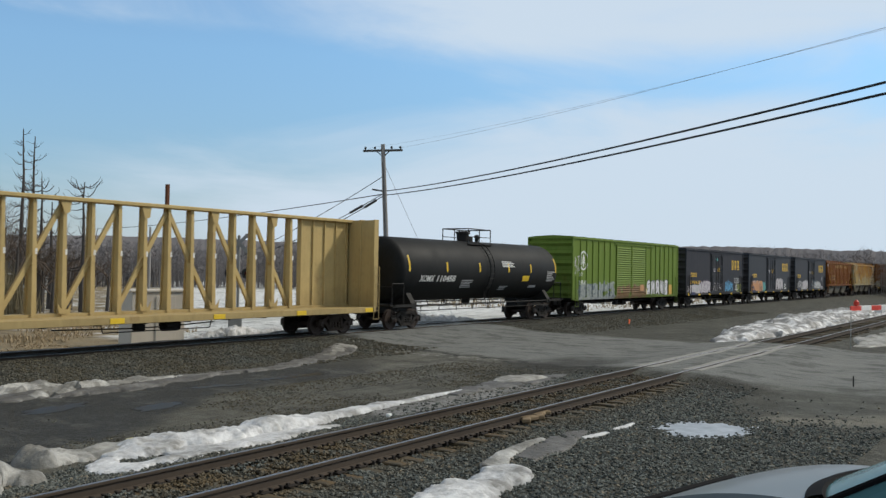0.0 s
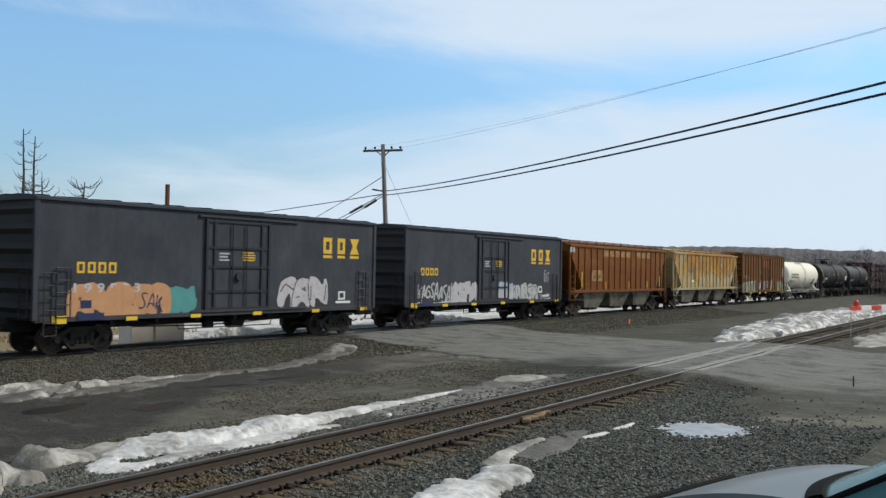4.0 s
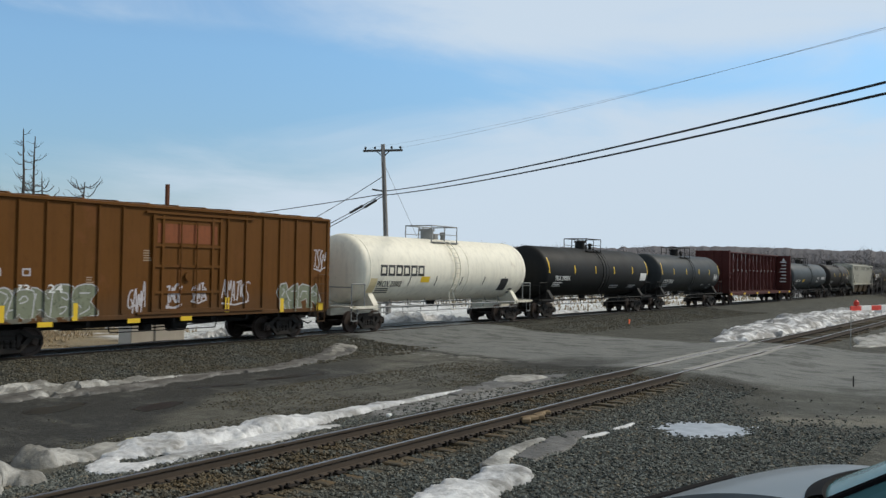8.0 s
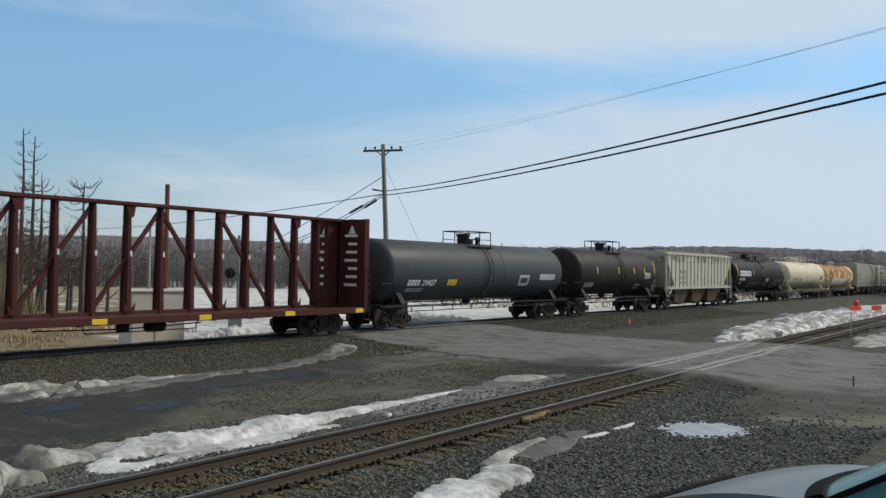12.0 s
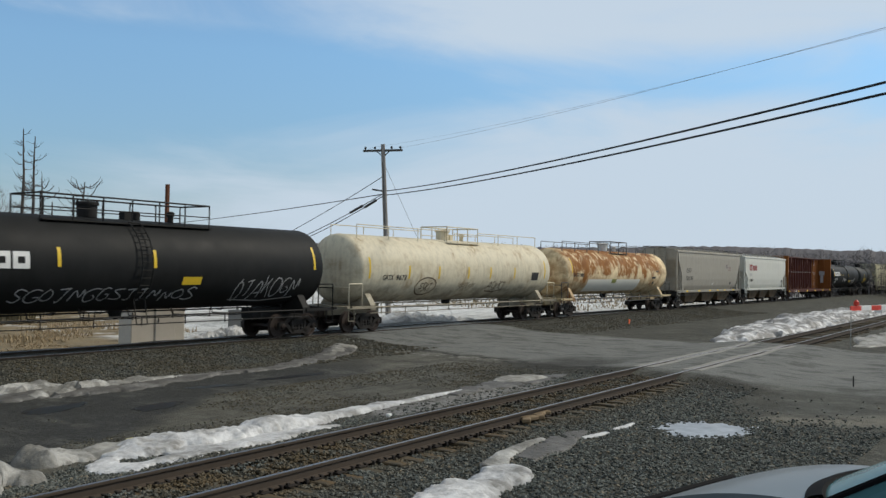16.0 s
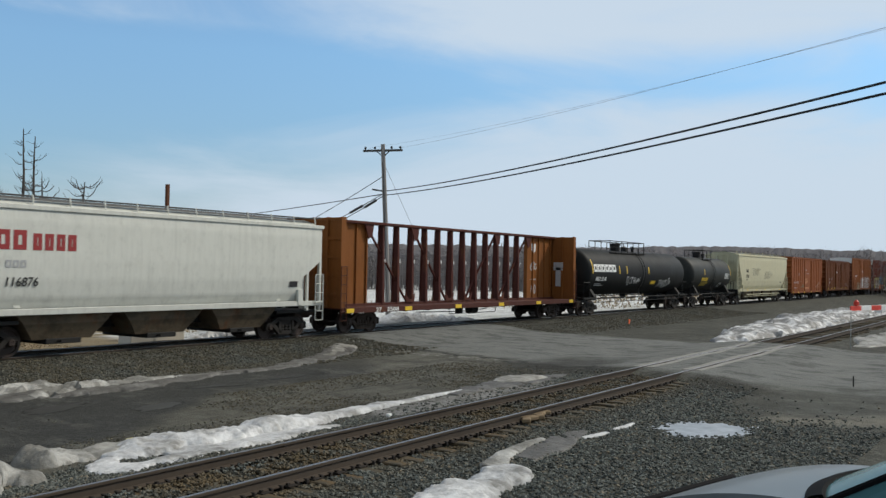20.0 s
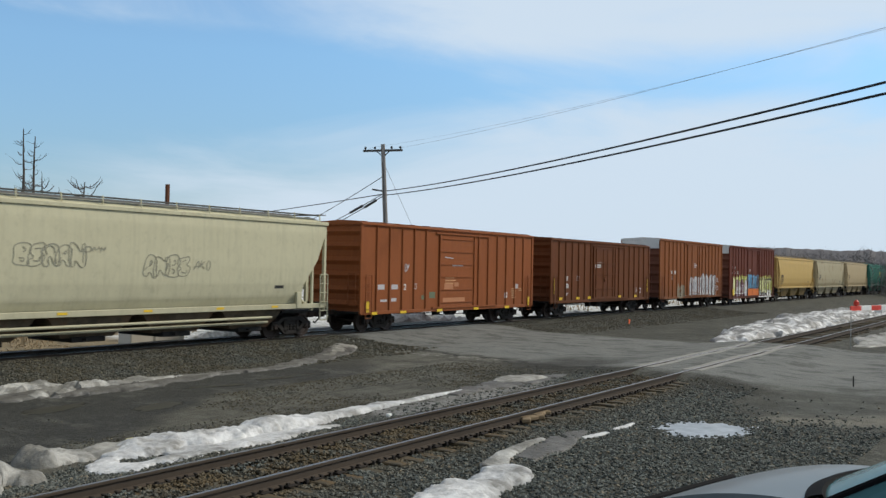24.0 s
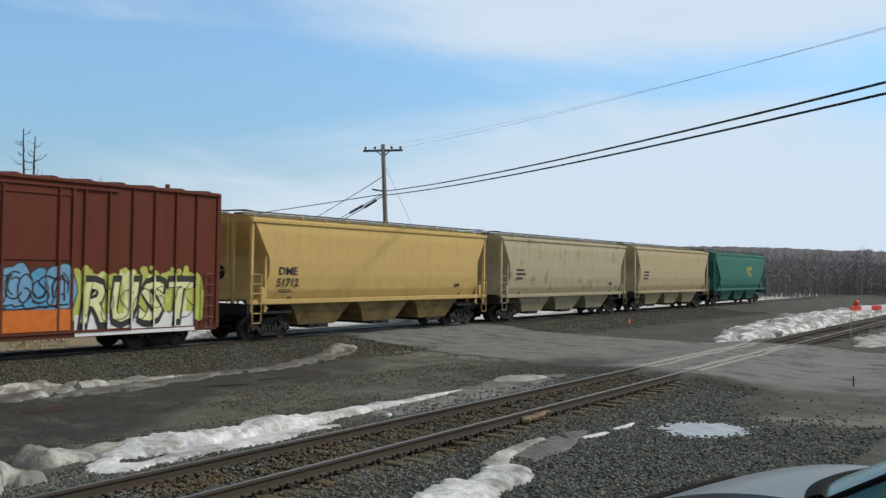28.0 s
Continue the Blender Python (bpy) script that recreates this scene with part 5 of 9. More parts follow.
    for y in (-1.12, 1.12):
        g.box(-L + 0.1, L - 0.1, y - 0.20, y + 0.20, top + 0.085, top + 0.11)
    for s in (-1, 1):
        g.box(s * (L - 0.1) - 0.2, s * (L - 0.1) + 0.2, -1.3, 1.3, top + 0.11, top + 0.14)
    part("running_board", g, hatch, e)
    for y in (-1.33, 1.33):
        for k in range(13):
            x = -L + 0.35 + (2 * L - 0.7) * k / 12
            part("board_post", Geo().tube((x, y * 1.05, top - 0.26), (x, y, top + 0.13), 0.028, 6), paint, e)
    g = Geo().prism([(-0.32, top - 0.02), (-0.28, top + 0.12), (0.28, top + 0.12), (0.32, top - 0.02)], -L + 0.9, L - 0.9, "x")
    part("hatch", g, hatch, e)
    running_gear(e, L - 1.6, L + 0.75, rusty)
    return e, L


# ---- centre-beam flat cars ----
def centrebeam(s0, s1, label, paint, top=5.0, floor=1.12, bays=15, rusty=True, panel=1.0, panelm=None, rod=0.09, few=False):
    panelm = panelm or paint
    e, L = make_car("centrebeam_flatcar", s0, s1, label, "flat car", "centre-beam flat cars")
    W = HALF - 0.03
    g = Geo()
    g.box(-L, L, -W, W, floor - 0.05, floor)
    for s in (-1, 1):
        y0, y1 = s * (W + 0.03), s * (W - 0.10)
        g.bev(-L, L, min(y0, y1), max(y0, y1), floor - 0.22, floor + 0.02, 0.012)
    part("deck", g, paint, e)
    g = Geo()
    g.prism([(-L + 1.6, floor - 0.05), (L - 1.6, floor - 0.05), (L - 4.2, 0.80), (-L + 4.2, 0.80)], -0.35, 0.35)
    for k in range(12):
        x = -L + 1.2 + (2 * L - 2.4) * k / 11
        g.box(x - 0.06, x + 0.06, -W + 0.1, W - 0.1, 0.86, floor - 0.04)
    part("underframe", g, M_UNDER, e)
    # bulkheads
    for s in (-1, 1):
        g = Geo()
        a, b = s * L, s * (L - 0.12)
        g.box(min(a, b), max(a, b), -W, W, floor, top - 0.02)
        bk = part("bulkhead", g, panelm, e)
        for y in (-W + 0.04, -0.75, 0.0, 0.75, W - 0.04):
            a, b = s * (L + 0.10), s * (L - 0.20)
            part("bulkhead_post", Geo().box(min(a, b), max(a, b), y - 0.05, y + 0.05, floor, top), panelm, bk)
        for z in (1.7, 2.5, 3.3, 4.1, top - 0.08):
            a, b = s * (L + 0.08), s * (L - 0.01)
            part("bulkhead_rail", Geo().box(min(a, b), max(a, b), -W, W, z - 0.06, z + 0.06), panelm, bk)
        # gusset panel joining bulkhead and beam
        g = Geo()
        a, b = s * (L - 0.12), s * (L - panel)
        g.box(min(a, b), max(a, b), -0.05, 0.05, floor, top - 0.1)
        gs = part("gusset", g, panelm, e)
        k = 0.0
        while k <= panel - 0.2:
            x = s * (L - panel + k)
            part("gusset_rib", Geo().box(x - 0.04, x + 0.04, -0.12, 0.12, floor, top - 0.12), panelm, gs)
            k += 0.75
    # the beam itself
    g = Geo()
    g.bev(-L, L, -0.26, 0.26, top - 0.13, top, 0.02)
    g.box(-L, L, -0.16, 0.16, floor + 0.002, floor + 0.10)
    part("top_chord", g, paint, e)
    inset = (2 * L - 2 * panel) / (bays + 1) if few else 0.7
    xs = [-L + panel + inset + (2 * L - 2 * panel - 2 * inset) * k / (bays - 1) for k in range(bays)]
    pw = 0.088
    for x in xs:
        g = Geo()
        for y in (-0.13, 0.13):
            g.add([(x - pw, y * 1.5 - 0.015, floor), (x + pw, y * 1.5 - 0.015, floor), (x + pw, y * 1.5 + 0.015, floor), (x - pw, y * 1.5 + 0.015, floor),
                   (x - pw * 0.68, y - 0.015, top - 0.1), (x + pw * 0.68, y - 0.015, top - 0.1), (x + pw * 0.68, y + 0.015, top - 0.1), (x - pw * 0.68, y + 0.015, top - 0.1)],
                  [(0, 1, 2, 3), (4, 5, 6, 7), (0, 1, 5, 4), (1, 2, 6, 5), (2, 3, 7, 6), (3, 0, 4, 7)])
        g.box(x - 0.02, x + 0.02, -0.15, 0.15, floor, top - 0.1)
        part("post", g, paint, e)
    if few:
        # two long thin braces in each half, with plates at head and foot
        ends = [(s * u, s * v) for s in (-1, 1) for u, v in ((L - panel - 0.05, -xs[2] + 0.25), (-xs[2] - 0.15, -xs[5] + 0.3))]
    else:
        ends = [(xs[k + 2], xs[k]) if k < bays // 2 else (xs[k], xs[k + 2]) for k in range(0, bays - 2, 2)]
    for a, b in ends:
        part("brace", Geo().prism([(b - rod, floor + 0.1), (b + rod, floor + 0.1), (a + rod, top - 0.2), (a - rod, top - 0.2)], -0.05, 0.05), paint, e)
    plates = [(b, a) for a, b in ends] if few else [(x, x) for x in xs[1::3]]
    pz = 0.32 if few else 0.20
    for x, u in plates:
        part("foot_plate", Geo().prism([(x - pz * 1.3, floor + 0.25 + pz), (x - pz, floor + 0.1), (x + pz, floor + 0.1), (x + pz * 1.3, floor + 0.25 + pz), (x + 0.12, floor + 0.24), (x - 0.12, floor + 0.24)], -0.24, -0.22), paint, e)
        part("head_plate", Geo().prism([(u - pz, top - 0.14), (u + pz, top - 0.14), (u + pz * 0.7, top - 0.2 - pz * 1.5), (u - 0.05, top - 0.22 - pz * 1.8)], -0.2, -0.17), paint, e)
    for x in xs:
        part("tie_mark", Geo().box(x - 0.035, x + 0.035, -0.262, -0.255, floor + 2.0, floor + 2.18), M_WHITE, e, "white strap guide")
    marks = 6
    for x in [-L + 0.5 + (2 * L - 1.0) * k / (marks - 1) for k in range(marks)]:
        g = Geo().bev(x - 0.28, x + 0.28, -W - 0.05, -W - 0.031, floor - 0.20, floor - 0.02, 0.006)
        part("reflector", g, M_YELLOW, e, "yellow reflective strip")
    for s in (-1, 1):
        ladder(e, s * (L - 0.05), -W - 0.07, 0.6, 2.9, paint, 0.36)
    running_gear(e, L - 2.1, L + 0.95, rusty)
    brake_gear(e)
    return e, L


# ---- lettering and sprayed paint ----
def flat(y):
    return lambda z: y


def barrel(r, zc):
    return lambda z: math.sqrt(max(0.01, (r + 0.004) ** 2 - min((r - 0.02) ** 2, (z - zc) ** 2)))


def clip_x(p, at, side):
    """The part of an outline on one side of an upright line."""
    out = []
    for (xa, za), (xb, zb) in zip(p, p[1:] + p[:1]):
        a, b = (xa - at) * side, (xb - at) * side
        if a >= 0:
            out.append((xa, za))
        if (a < 0) != (b < 0):
            t = a / (a - b)
            out.append((at, za + (zb - za) * t))
    return out


def decal(name, e, mat, polys, surf, lift=0.004, label=""):
    """Thin paint on the side that faces the near track: outlines in (x, z), laid on the surface."""
    sets = [polys]
    if name == "name_blocks":
        sets, name = [], "name_block"
        for p in sorted(polys, key=lambda q: min(x for x, _ in q)):
            if sets and min(x for x, _ in p) < reach + 0.01:
                sets[-1].append(p)
            else:
                sets.append([p])
                reach = -99.0
            reach = max(reach, max(x for x, _ in p))
    car = e.parent.parent if e.parent and e.parent.parent else e.parent or e
    over = POSTS.get(car.name, ())
    for group in sets:
        g = Geo()
        for k, p in enumerate(group):
            up = lift + (0.0003 * (k % 9) if name == "graffiti" else 0.0)
            g.add([(x, -surf(z) - up, z) for x, z in p], [tuple(range(len(p)))])
            if over and surf(2.0) < HALF - 0.02:
                # the paint also lies on the outer faces of the posts
                lo, hi = min(x for x, _ in p), max(x for x, _ in p)
                for px in over:
                    if lo < px + 0.028 and hi > px - 0.028:
                        q = clip_x(clip_x(p, px - 0.028, 1), px + 0.028, -1)
                        if len(q) > 2:
                            g.add([(x, -HALF - 0.0125 - up, z) for x, z in q], [tuple(range(len(q)))])
        last = part(name, g, mat, e, label)
    return last


def rect(x0, x1, z0, z1):
    n = max(1, int((z1 - z0) / 0.15))
    return [[(x0, z0 + (z1 - z0) * k / n), (x1, z0 + (z1 - z0) * k / n), (x1, z0 + (z1 - z0) * (k + 1) / n), (x0, z0 + (z1 - z0) * (k + 1) / n)] for k in range(n)]


def blocks(x0, x1, z0, z1, n, gap=0.18, t=0.24):
    """n hollow blocks in a row, in place of a name."""
    out = []
    w = (x1 - x0) / n
    th = (z1 - z0) * t
    for k in range(n):
        a, b = x0 + k * w, x0 + (k + 1) * w - w * gap
        out += rect(a, b, z0, z0 + th) + rect(a, b, z1 - th, z1) + rect(a, a + th, z0 + th, z1 - th) + rect(b - th, b, z0 + th, z1 - th)
    return out


def lines(x0, x1, z0, z1, n, rng=None):
    """n rows of small unreadable writing as bars."""
    rng = rng or random.Random(int((x0 + 50) * 100))
    out = []
    h = (z1 - z0) / n
    for k in range(n):
        out += rect(x0, x1 - (x1 - x0) * rng.uniform(0, 0.35), z1 - (k + 0.75) * h, z1 - (k + 0.25) * h)
    return out


def rounded(pts, times, closed=False):
    """Cut the corners of a line so that it runs in curves."""
    for _ in range(times):
        out = [] if closed else [pts[0]]
        for (xa, za), (xb, zb) in zip(pts, pts[1:] + (pts[:1] if closed else [])):
            out += [(xa * 0.75 + xb * 0.25, za * 0.75 + zb * 0.25), (xa * 0.25 + xb * 0.75, za * 0.25 + zb * 0.75)]
        pts = out + ([] if closed else [pts[-1]])
    return pts


def ribbon(pts, w):
    """A sprayed line of one width, its joints mitred."""
    fine = []
    for (xa, za), (xb, zb) in zip(pts, pts[1:]):
        n = max(1, int(abs(zb - za) / 0.12))
        fine += [(xa + (xb - xa) * k / n, za + (zb - za) * k / n) for k in range(n)]
    fine.append(pts[-1])
    sides = []
    for k, (x, z) in enumerate(fine):
        (xa, za), (xb, zb) = fine[max(0, k - 1)], fine[min(len(fine) - 1, k + 1)]
        d = math.hypot(xb - xa, zb - za) or 1.0
        nx, nz = -(zb - za) / d * w / 2, (xb - xa) / d * w / 2
        sides.append(((x + nx, z + nz), (x - nx, z - nz)))
    return [[a[0], a[1], b[1], b[0]] for a, b in zip(sides, sides[1:])]


HOOKS = (
    [(-0.9, -1), (-0.1, 1), (0.3, 0.9), (0.8, -1), (0.5, -0.2), (-0.5, -0.3)],
    [(0.8, 0.7), (0.1, 1), (-0.8, 0.5), (-0.8, -0.6), (0.0, -1), (0.9, -0.5), (0.6, 0.0), (0.0, 0.0)],
    [(-0.9, 0.9), (0.9, 1), (0.0, 0.9), (0.1, -1), (-0.5, -0.8)],
    [(0.9, 0.8), (0.0, 1), (-0.8, 0.5), (0.0, 0.0), (0.8, -0.4), (0.1, -1), (-0.9, -0.8)],
    [(-0.8, -1), (-0.7, 1), (0.6, -0.9), (0.8, 1), (0.9, -0.2)],
    [(-0.7, 1), (-0.6, -1), (-0.5, 0.1), (0.8, 0.9), (-0.3, 0.1), (0.9, -1)],
    [(0.0, 1), (-0.9, 0.3), (-0.6, -0.8), (0.3, -1), (0.9, -0.2), (0.5, 0.8), (-0.1, 0.9)])


def scrawl(x0, x1, z0, z1, n, seed, w=0.06):
    """A handwritten sprayed tag of n linked strokes."""
    rng = random.Random(seed)
    out = []
    step = (x1 - x0) / n
    for k in range(n):
        cx, cz = x0 + (k + 0.5) * step, (z0 + z1) / 2 + rng.uniform(-0.12, 0.12) * (z1 - z0)
        rx, rz = step * rng.uniform(0.42, 0.62), (z1 - z0) * rng.uniform(0.32, 0.5)
        pts = [(cx + rx * (u + rng.uniform(-0.2, 0.2) + 0.22 * v), cz + rz * (v + rng.uniform(-0.15, 0.15))) for u, v in rng.choice(HOOKS)]
        out += ribbon(rounded(pts, 2), w * rng.uniform(0.8, 1.1))
    if n > 3 and rng.random() < 0.6:
        out += ribbon([(x0, z0 + 0.04), (x0 + 0.5 * (x1 - x0), z0 - 0.03), (x1, z0 + 0.10)], w)
    return out


# outlines of fat sprayed shapes and the lines inside them
FAT = (
    ([(-0.95, -1), (0.85, -1), (1, -0.55), (0.7, -0.12), (0.98, 0.25), (0.9, 0.8), (0.45, 1), (-0.5, 1), (-0.95, 0.75), (-1, -0.2)],
     ([(-0.1, 0.62), (0.25, 0.55), (0.2, 0.22), (-0.1, 0.2)], [(-0.15, -0.28), (0.3, -0.35), (0.25, -0.65), (-0.1, -0.66)])),
    ([(-1, -1), (-0.35, -1), (-0.15, -0.55), (0.2, -0.55), (0.4, -1), (1, -1), (0.82, -0.1), (0.95, 0.5), (0.55, 1), (-0.35, 0.98), (-0.85, 0.5)],
     ([(-0.12, 0.08), (0.3, 0.12), (0.08, 0.55), (-0.12, 0.08)], [(-0.8, -0.5), (-0.4, -0.2)])),
    ([(-0.95, -0.95), (0.5, -1), (1, -0.6), (0.95, 0), (0.3, 0.3), (0.92, 0.45), (0.85, 0.95), (-0.3, 1), (-0.95, 0.65), (-0.9, 0.05), (-0.2, -0.2), (-0.98, -0.4)],
     ([(-0.35, 0.6), (0.4, 0.68)], [(-0.4, -0.6), (0.35, -0.6), (0.45, -0.3)])),
    ([(-1, -1), (-0.45, -0.92), (-0.4, -0.15), (0.35, -1), (1, -0.92), (0.92, 1), (0.4, 0.88), (0.4, 0.2), (-0.4, 1), (-1, 0.92)],
     ([(-0.7, 0.55), (-0.72, -0.4)], [(0.68, 0.5), (0.7, -0.5)])),
    ([(-0.95, -1), (-0.25, -1), (-0.2, -0.3), (0.1, -0.1), (0.25, -1), (0.98, -1), (0.95, 0.55), (0.5, 1), (-0.45, 1), (-0.95, 0.6)],
     ([(-0.55, 0.1), (-0.5, 0.55), (0.0, 0.72), (0.5, 0.5), (0.55, 0.0)], [(0.6, -0.3), (0.58, -0.7)])))


def fat_letters(e, x0, x1, z0, z1, n, fills, edge, surf_of, seed, soft=2, kick=0.1, line=0.045, shade=None):
    """A sprayed piece: n fat overlapping shapes, each outlined, filled, with counters; a cast shade beside it where given."""
    rng = random.Random(seed)
    step = (x1 - x0) / n
    for k in range(n):
        shape, inner = FAT[(k * 2 + seed) % len(FAT)]
        cx, cz = x0 + (k + 0.5) * step, (z0 + z1) / 2
        rx, rz = step * rng.uniform(0.56, 0.68), (z1 - z0) / 2 * rng.uniform(0.92, 1.06)
        lean = rng.uniform(-0.10, 0.16)
        f, up = surf_of(cx), 0.0022 * (k % 3)

        def at(u, v, grow=0.0):
            d = math.hypot(u, v) or 1.0
            return cx + rx * (u + lean * v) + grow * u / d, max(z0 - 0.05, cz + rz * v + grow * v / d)
        loose = [(u + rng.uniform(-kick, kick), v + rng.uniform(-kick, kick)) for u, v in shape]
        hull = rounded(loose, soft, True)
        if not fills:
            o = decal("graffiti", e, edge, ribbon([at(u, v) for u, v in hull + hull[:1]], line), f, 0.004 + up)
        else:
            if shade:
                decal("graffiti", e, shade, [[(x + 0.10, z - 0.03) for x, z in (at(u, v, 0.05) for u, v in hull)]], f, 0.0022 + up)
            o = decal("graffiti", e, edge, [[at(u, v, line) for u, v in hull]], f, 0.003 + up)
            decal("letter_fill", o, fills[k % len(fills)], [[at(u, v) for u, v in hull]], f, 0.004 + up)
        for stroke in inner:
            pts = [at(u + rng.uniform(-kick, kick), v + rng.uniform(-kick, kick)) for u, v in stroke]
            decal("letter_stroke", o, edge, ribbon(rounded(pts, min(soft, 1)), line), f, 0.0055 + up)


def bubble_letters(e, x0, x1, z0, z1, n, fills, edge, surf_of, seed, sharp=0.25, inner=2, name="graffiti"):
    """A sprayed piece: n fat overlapping letters, each with a thin edge, a fill and inner strokes."""
    rng = random.Random(seed)
    step = (x1 - x0) / n
    for k in range(n):
        cx, cz = x0 + (k + 0.5) * step, (z0 + z1) / 2 + rng.uniform(-0.04, 0.08) * (z1 - z0)
        rx, rz = step * rng.uniform(0.57, 0.68), (z1 - z0) * rng.uniform(0.46, 0.54)
        m = 28
        ph, pw = rng.uniform(0, 6.28), rng.uniform(2.4, 8.0)
        shape = []
        for i in range(m):
            a = 2 * math.pi * i / m
            c, s = math.cos(a), math.sin(a)
            q = (abs(c) ** pw + abs(s) ** pw) ** (-1 / pw) * (1 + sharp * (0.16 * math.sin(2 * a + ph) + 0.16 * math.sin(5 * a + ph * 2) + rng.uniform(-0.10, 0.10)))
            shape.append((c * q, s * q))
        f = surf_of(cx)
        up = 0.0022 * (k % 3)
        o = decal(name, e, edge, [[(cx + (rx + 0.045) * u, max(z0 - 0.06, cz + (rz + 0.045) * w)) for u, w in shape]], f, 0.003 + up)
        decal("letter_fill", o, fills[k % len(fills)], [[(cx + rx * u, max(z0 - 0.03, cz + rz * w)) for u, w in shape]], f, 0.004 + up)
        for _ in range(inner):
            a, b = rng.uniform(0, 6.28), rng.uniform(1.2, 3.0)
            r0, r1 = rng.uniform(0.35, 0.8), rng.uniform(0.35, 0.85)
            pts = [(cx + rx * (r0 + (r1 - r0) * t / 6) * math.cos(a + b * t / 6), cz + rz * (r0 + (r1 - r0) * t / 6) * math.sin(a + b * t / 6)) for t in range(7)]
            decal("letter_stroke", o, edge, ribbon(pts, 0.05), f, 0.0055 + up)


def stencil(e, text, mat, x0, x1, z0, z1, surf, bold=0.0, name="lettering", lean=0.0):
    """Readable characters of the given height, stretched to the given width."""
    size = (z1 - z0) / 0.70
    ob = wording(name, text, mat, e, 0.0, 0.0, size, 0.0, bold=bold)
    xs = [v.co.x for v in ob.data.vertices]
    k = (x1 - x0) / max(0.01, max(xs) - min(xs))
    lo = min(xs)
    for v in ob.data.vertices:
        z = z0 + v.co.z
        v.co.x = x0 + (v.co.x - lo) * k + lean * v.co.z
        v.co.y += -surf(z) - 0.006
        v.co.z = z
    return ob
# ---- the train, car by car, from front to rear ----
DARK_END = plain("dark_end_steel", (0.035, 0.033, 0.035), 0.7, 0.1, 0.35, 1.0)
# brown ends, darker than the sides: part of their shade is in the colour
BROWN_END_SHADE = plain("brown_end_shade", (0.15, 0.055, 0.032), 0.7, 0.0, 0.3, 1.5)
CAP = plain("white_end_paint", (0.62, 0.62, 0.60), 0.6, 0.0, 0.2, 2.0)
CREAM = plain("cream_stencil", (0.62, 0.52, 0.30), 0.6)
GOLD = plain("gold_stencil", (0.72, 0.45, 0.03), 0.55)


def spray(name, c, worn=0.4, grime=(0.07, 0.06, 0.05)):
    """Uneven sprayed paint, streaked, rubbed and dirty."""
    m = Nodes(name, 0.65)
    cloud = m.noise(1.7, 7.0, 0.7)
    run_off = m.noise(1.0, 6.0, 0.65, m.scaled(7.0, 7.0, 0.8, (2.0, 0, 0)))
    rub = m.noise(8.0, 5.0, 0.75)
    col = m.mix(cloud, tuple(v * 0.70 for v in c), tuple(min(1.0, v * 1.22) for v in c))
    col = m.mix(m.math("MULTIPLY", m.step(run_off, 0.52, 0.68), worn * 0.8), col, tuple(v * 0.45 for v in c))
    col = m.mix(m.math("MULTIPLY", m.step(rub, 0.56, 0.66), worn), col, grime)
    return m.colour(col)


SILVER = spray("silver_spray", (0.47, 0.47, 0.47))
GHOST = spray("pale_spray", (0.52, 0.49, 0.51))
SKY = spray("blue_spray", (0.10, 0.33, 0.56))
ORANGE = plain("orange_spray", (0.60, 0.15, 0.02), 0.6, 0.0, 0.3, 3.0)
PEACH = spray("peach_spray", (0.56, 0.29, 0.14), 0.3)
TEAL = plain("teal_spray", (0.08, 0.28, 0.27), 0.6)
OLIVE = plain("olive_spray", (0.26, 0.28, 0.08), 0.6)
PLUM = plain("plum_spray", (0.13, 0.03, 0.05), 0.6)
SAGE = spray("sage_spray", (0.20, 0.22, 0.15), 0.8, (0.035, 0.040, 0.022))
NAVY = plain("navy_plate", (0.02, 0.03, 0.09), 0.5)


def strips(e, xs, z, y, w=0.45, h=0.13):
    yellow_marks(e, [(x, z, w, h) for x in xs], y)


def box_surf(door, rib):
    return lambda x: flat(HALF - 0.013) if door[0] - 0.1 < x < door[1] + 0.1 else flat(HALF - rib)


def emblem(e, x, z, rx, rz, y):
    """A round badge with a ring and a stepped tree shape inside."""
    g = Geo()
    n = 36
    ring = []
    for k in range(n):
        a, b = 2 * math.pi * k / n, 2 * math.pi * (k + 1) / n
        ring.append([(x + rx * math.cos(a), z + rz * math.sin(a)), (x + rx * math.cos(b), z + rz * math.sin(b)), (x + rx * 0.82 * math.cos(b), z + rz * 0.82 * math.sin(b)), (x + rx * 0.82 * math.cos(a), z + rz * 0.82 * math.sin(a))])
    tree = [[(x - 0.05, z - 0.62 * rz), (x + 0.05, z - 0.62 * rz), (x + 0.05, z + 0.6 * rz), (x - 0.05, z + 0.6 * rz)]]
    for k, w in ((0.28, 0.28), (0.0, 0.38), (-0.32, 0.48)):
        tree.append([(x, z + (k + 0.40) * rz), (x + w * rx, z + (k + 0.02) * rz), (x + w * rx, z + (k - 0.16) * rz), (x, z + (k + 0.18) * rz)])
        tree.append([(x, z + (k + 0.40) * rz), (x - w * rx, z + (k + 0.02) * rz), (x - w * rx, z + (k - 0.16) * rz), (x, z + (k + 0.18) * rz)])
    decal("emblem", e, M_WHITE, ring + tree, flat(y), 0.006, "round white badge with a tree shape")


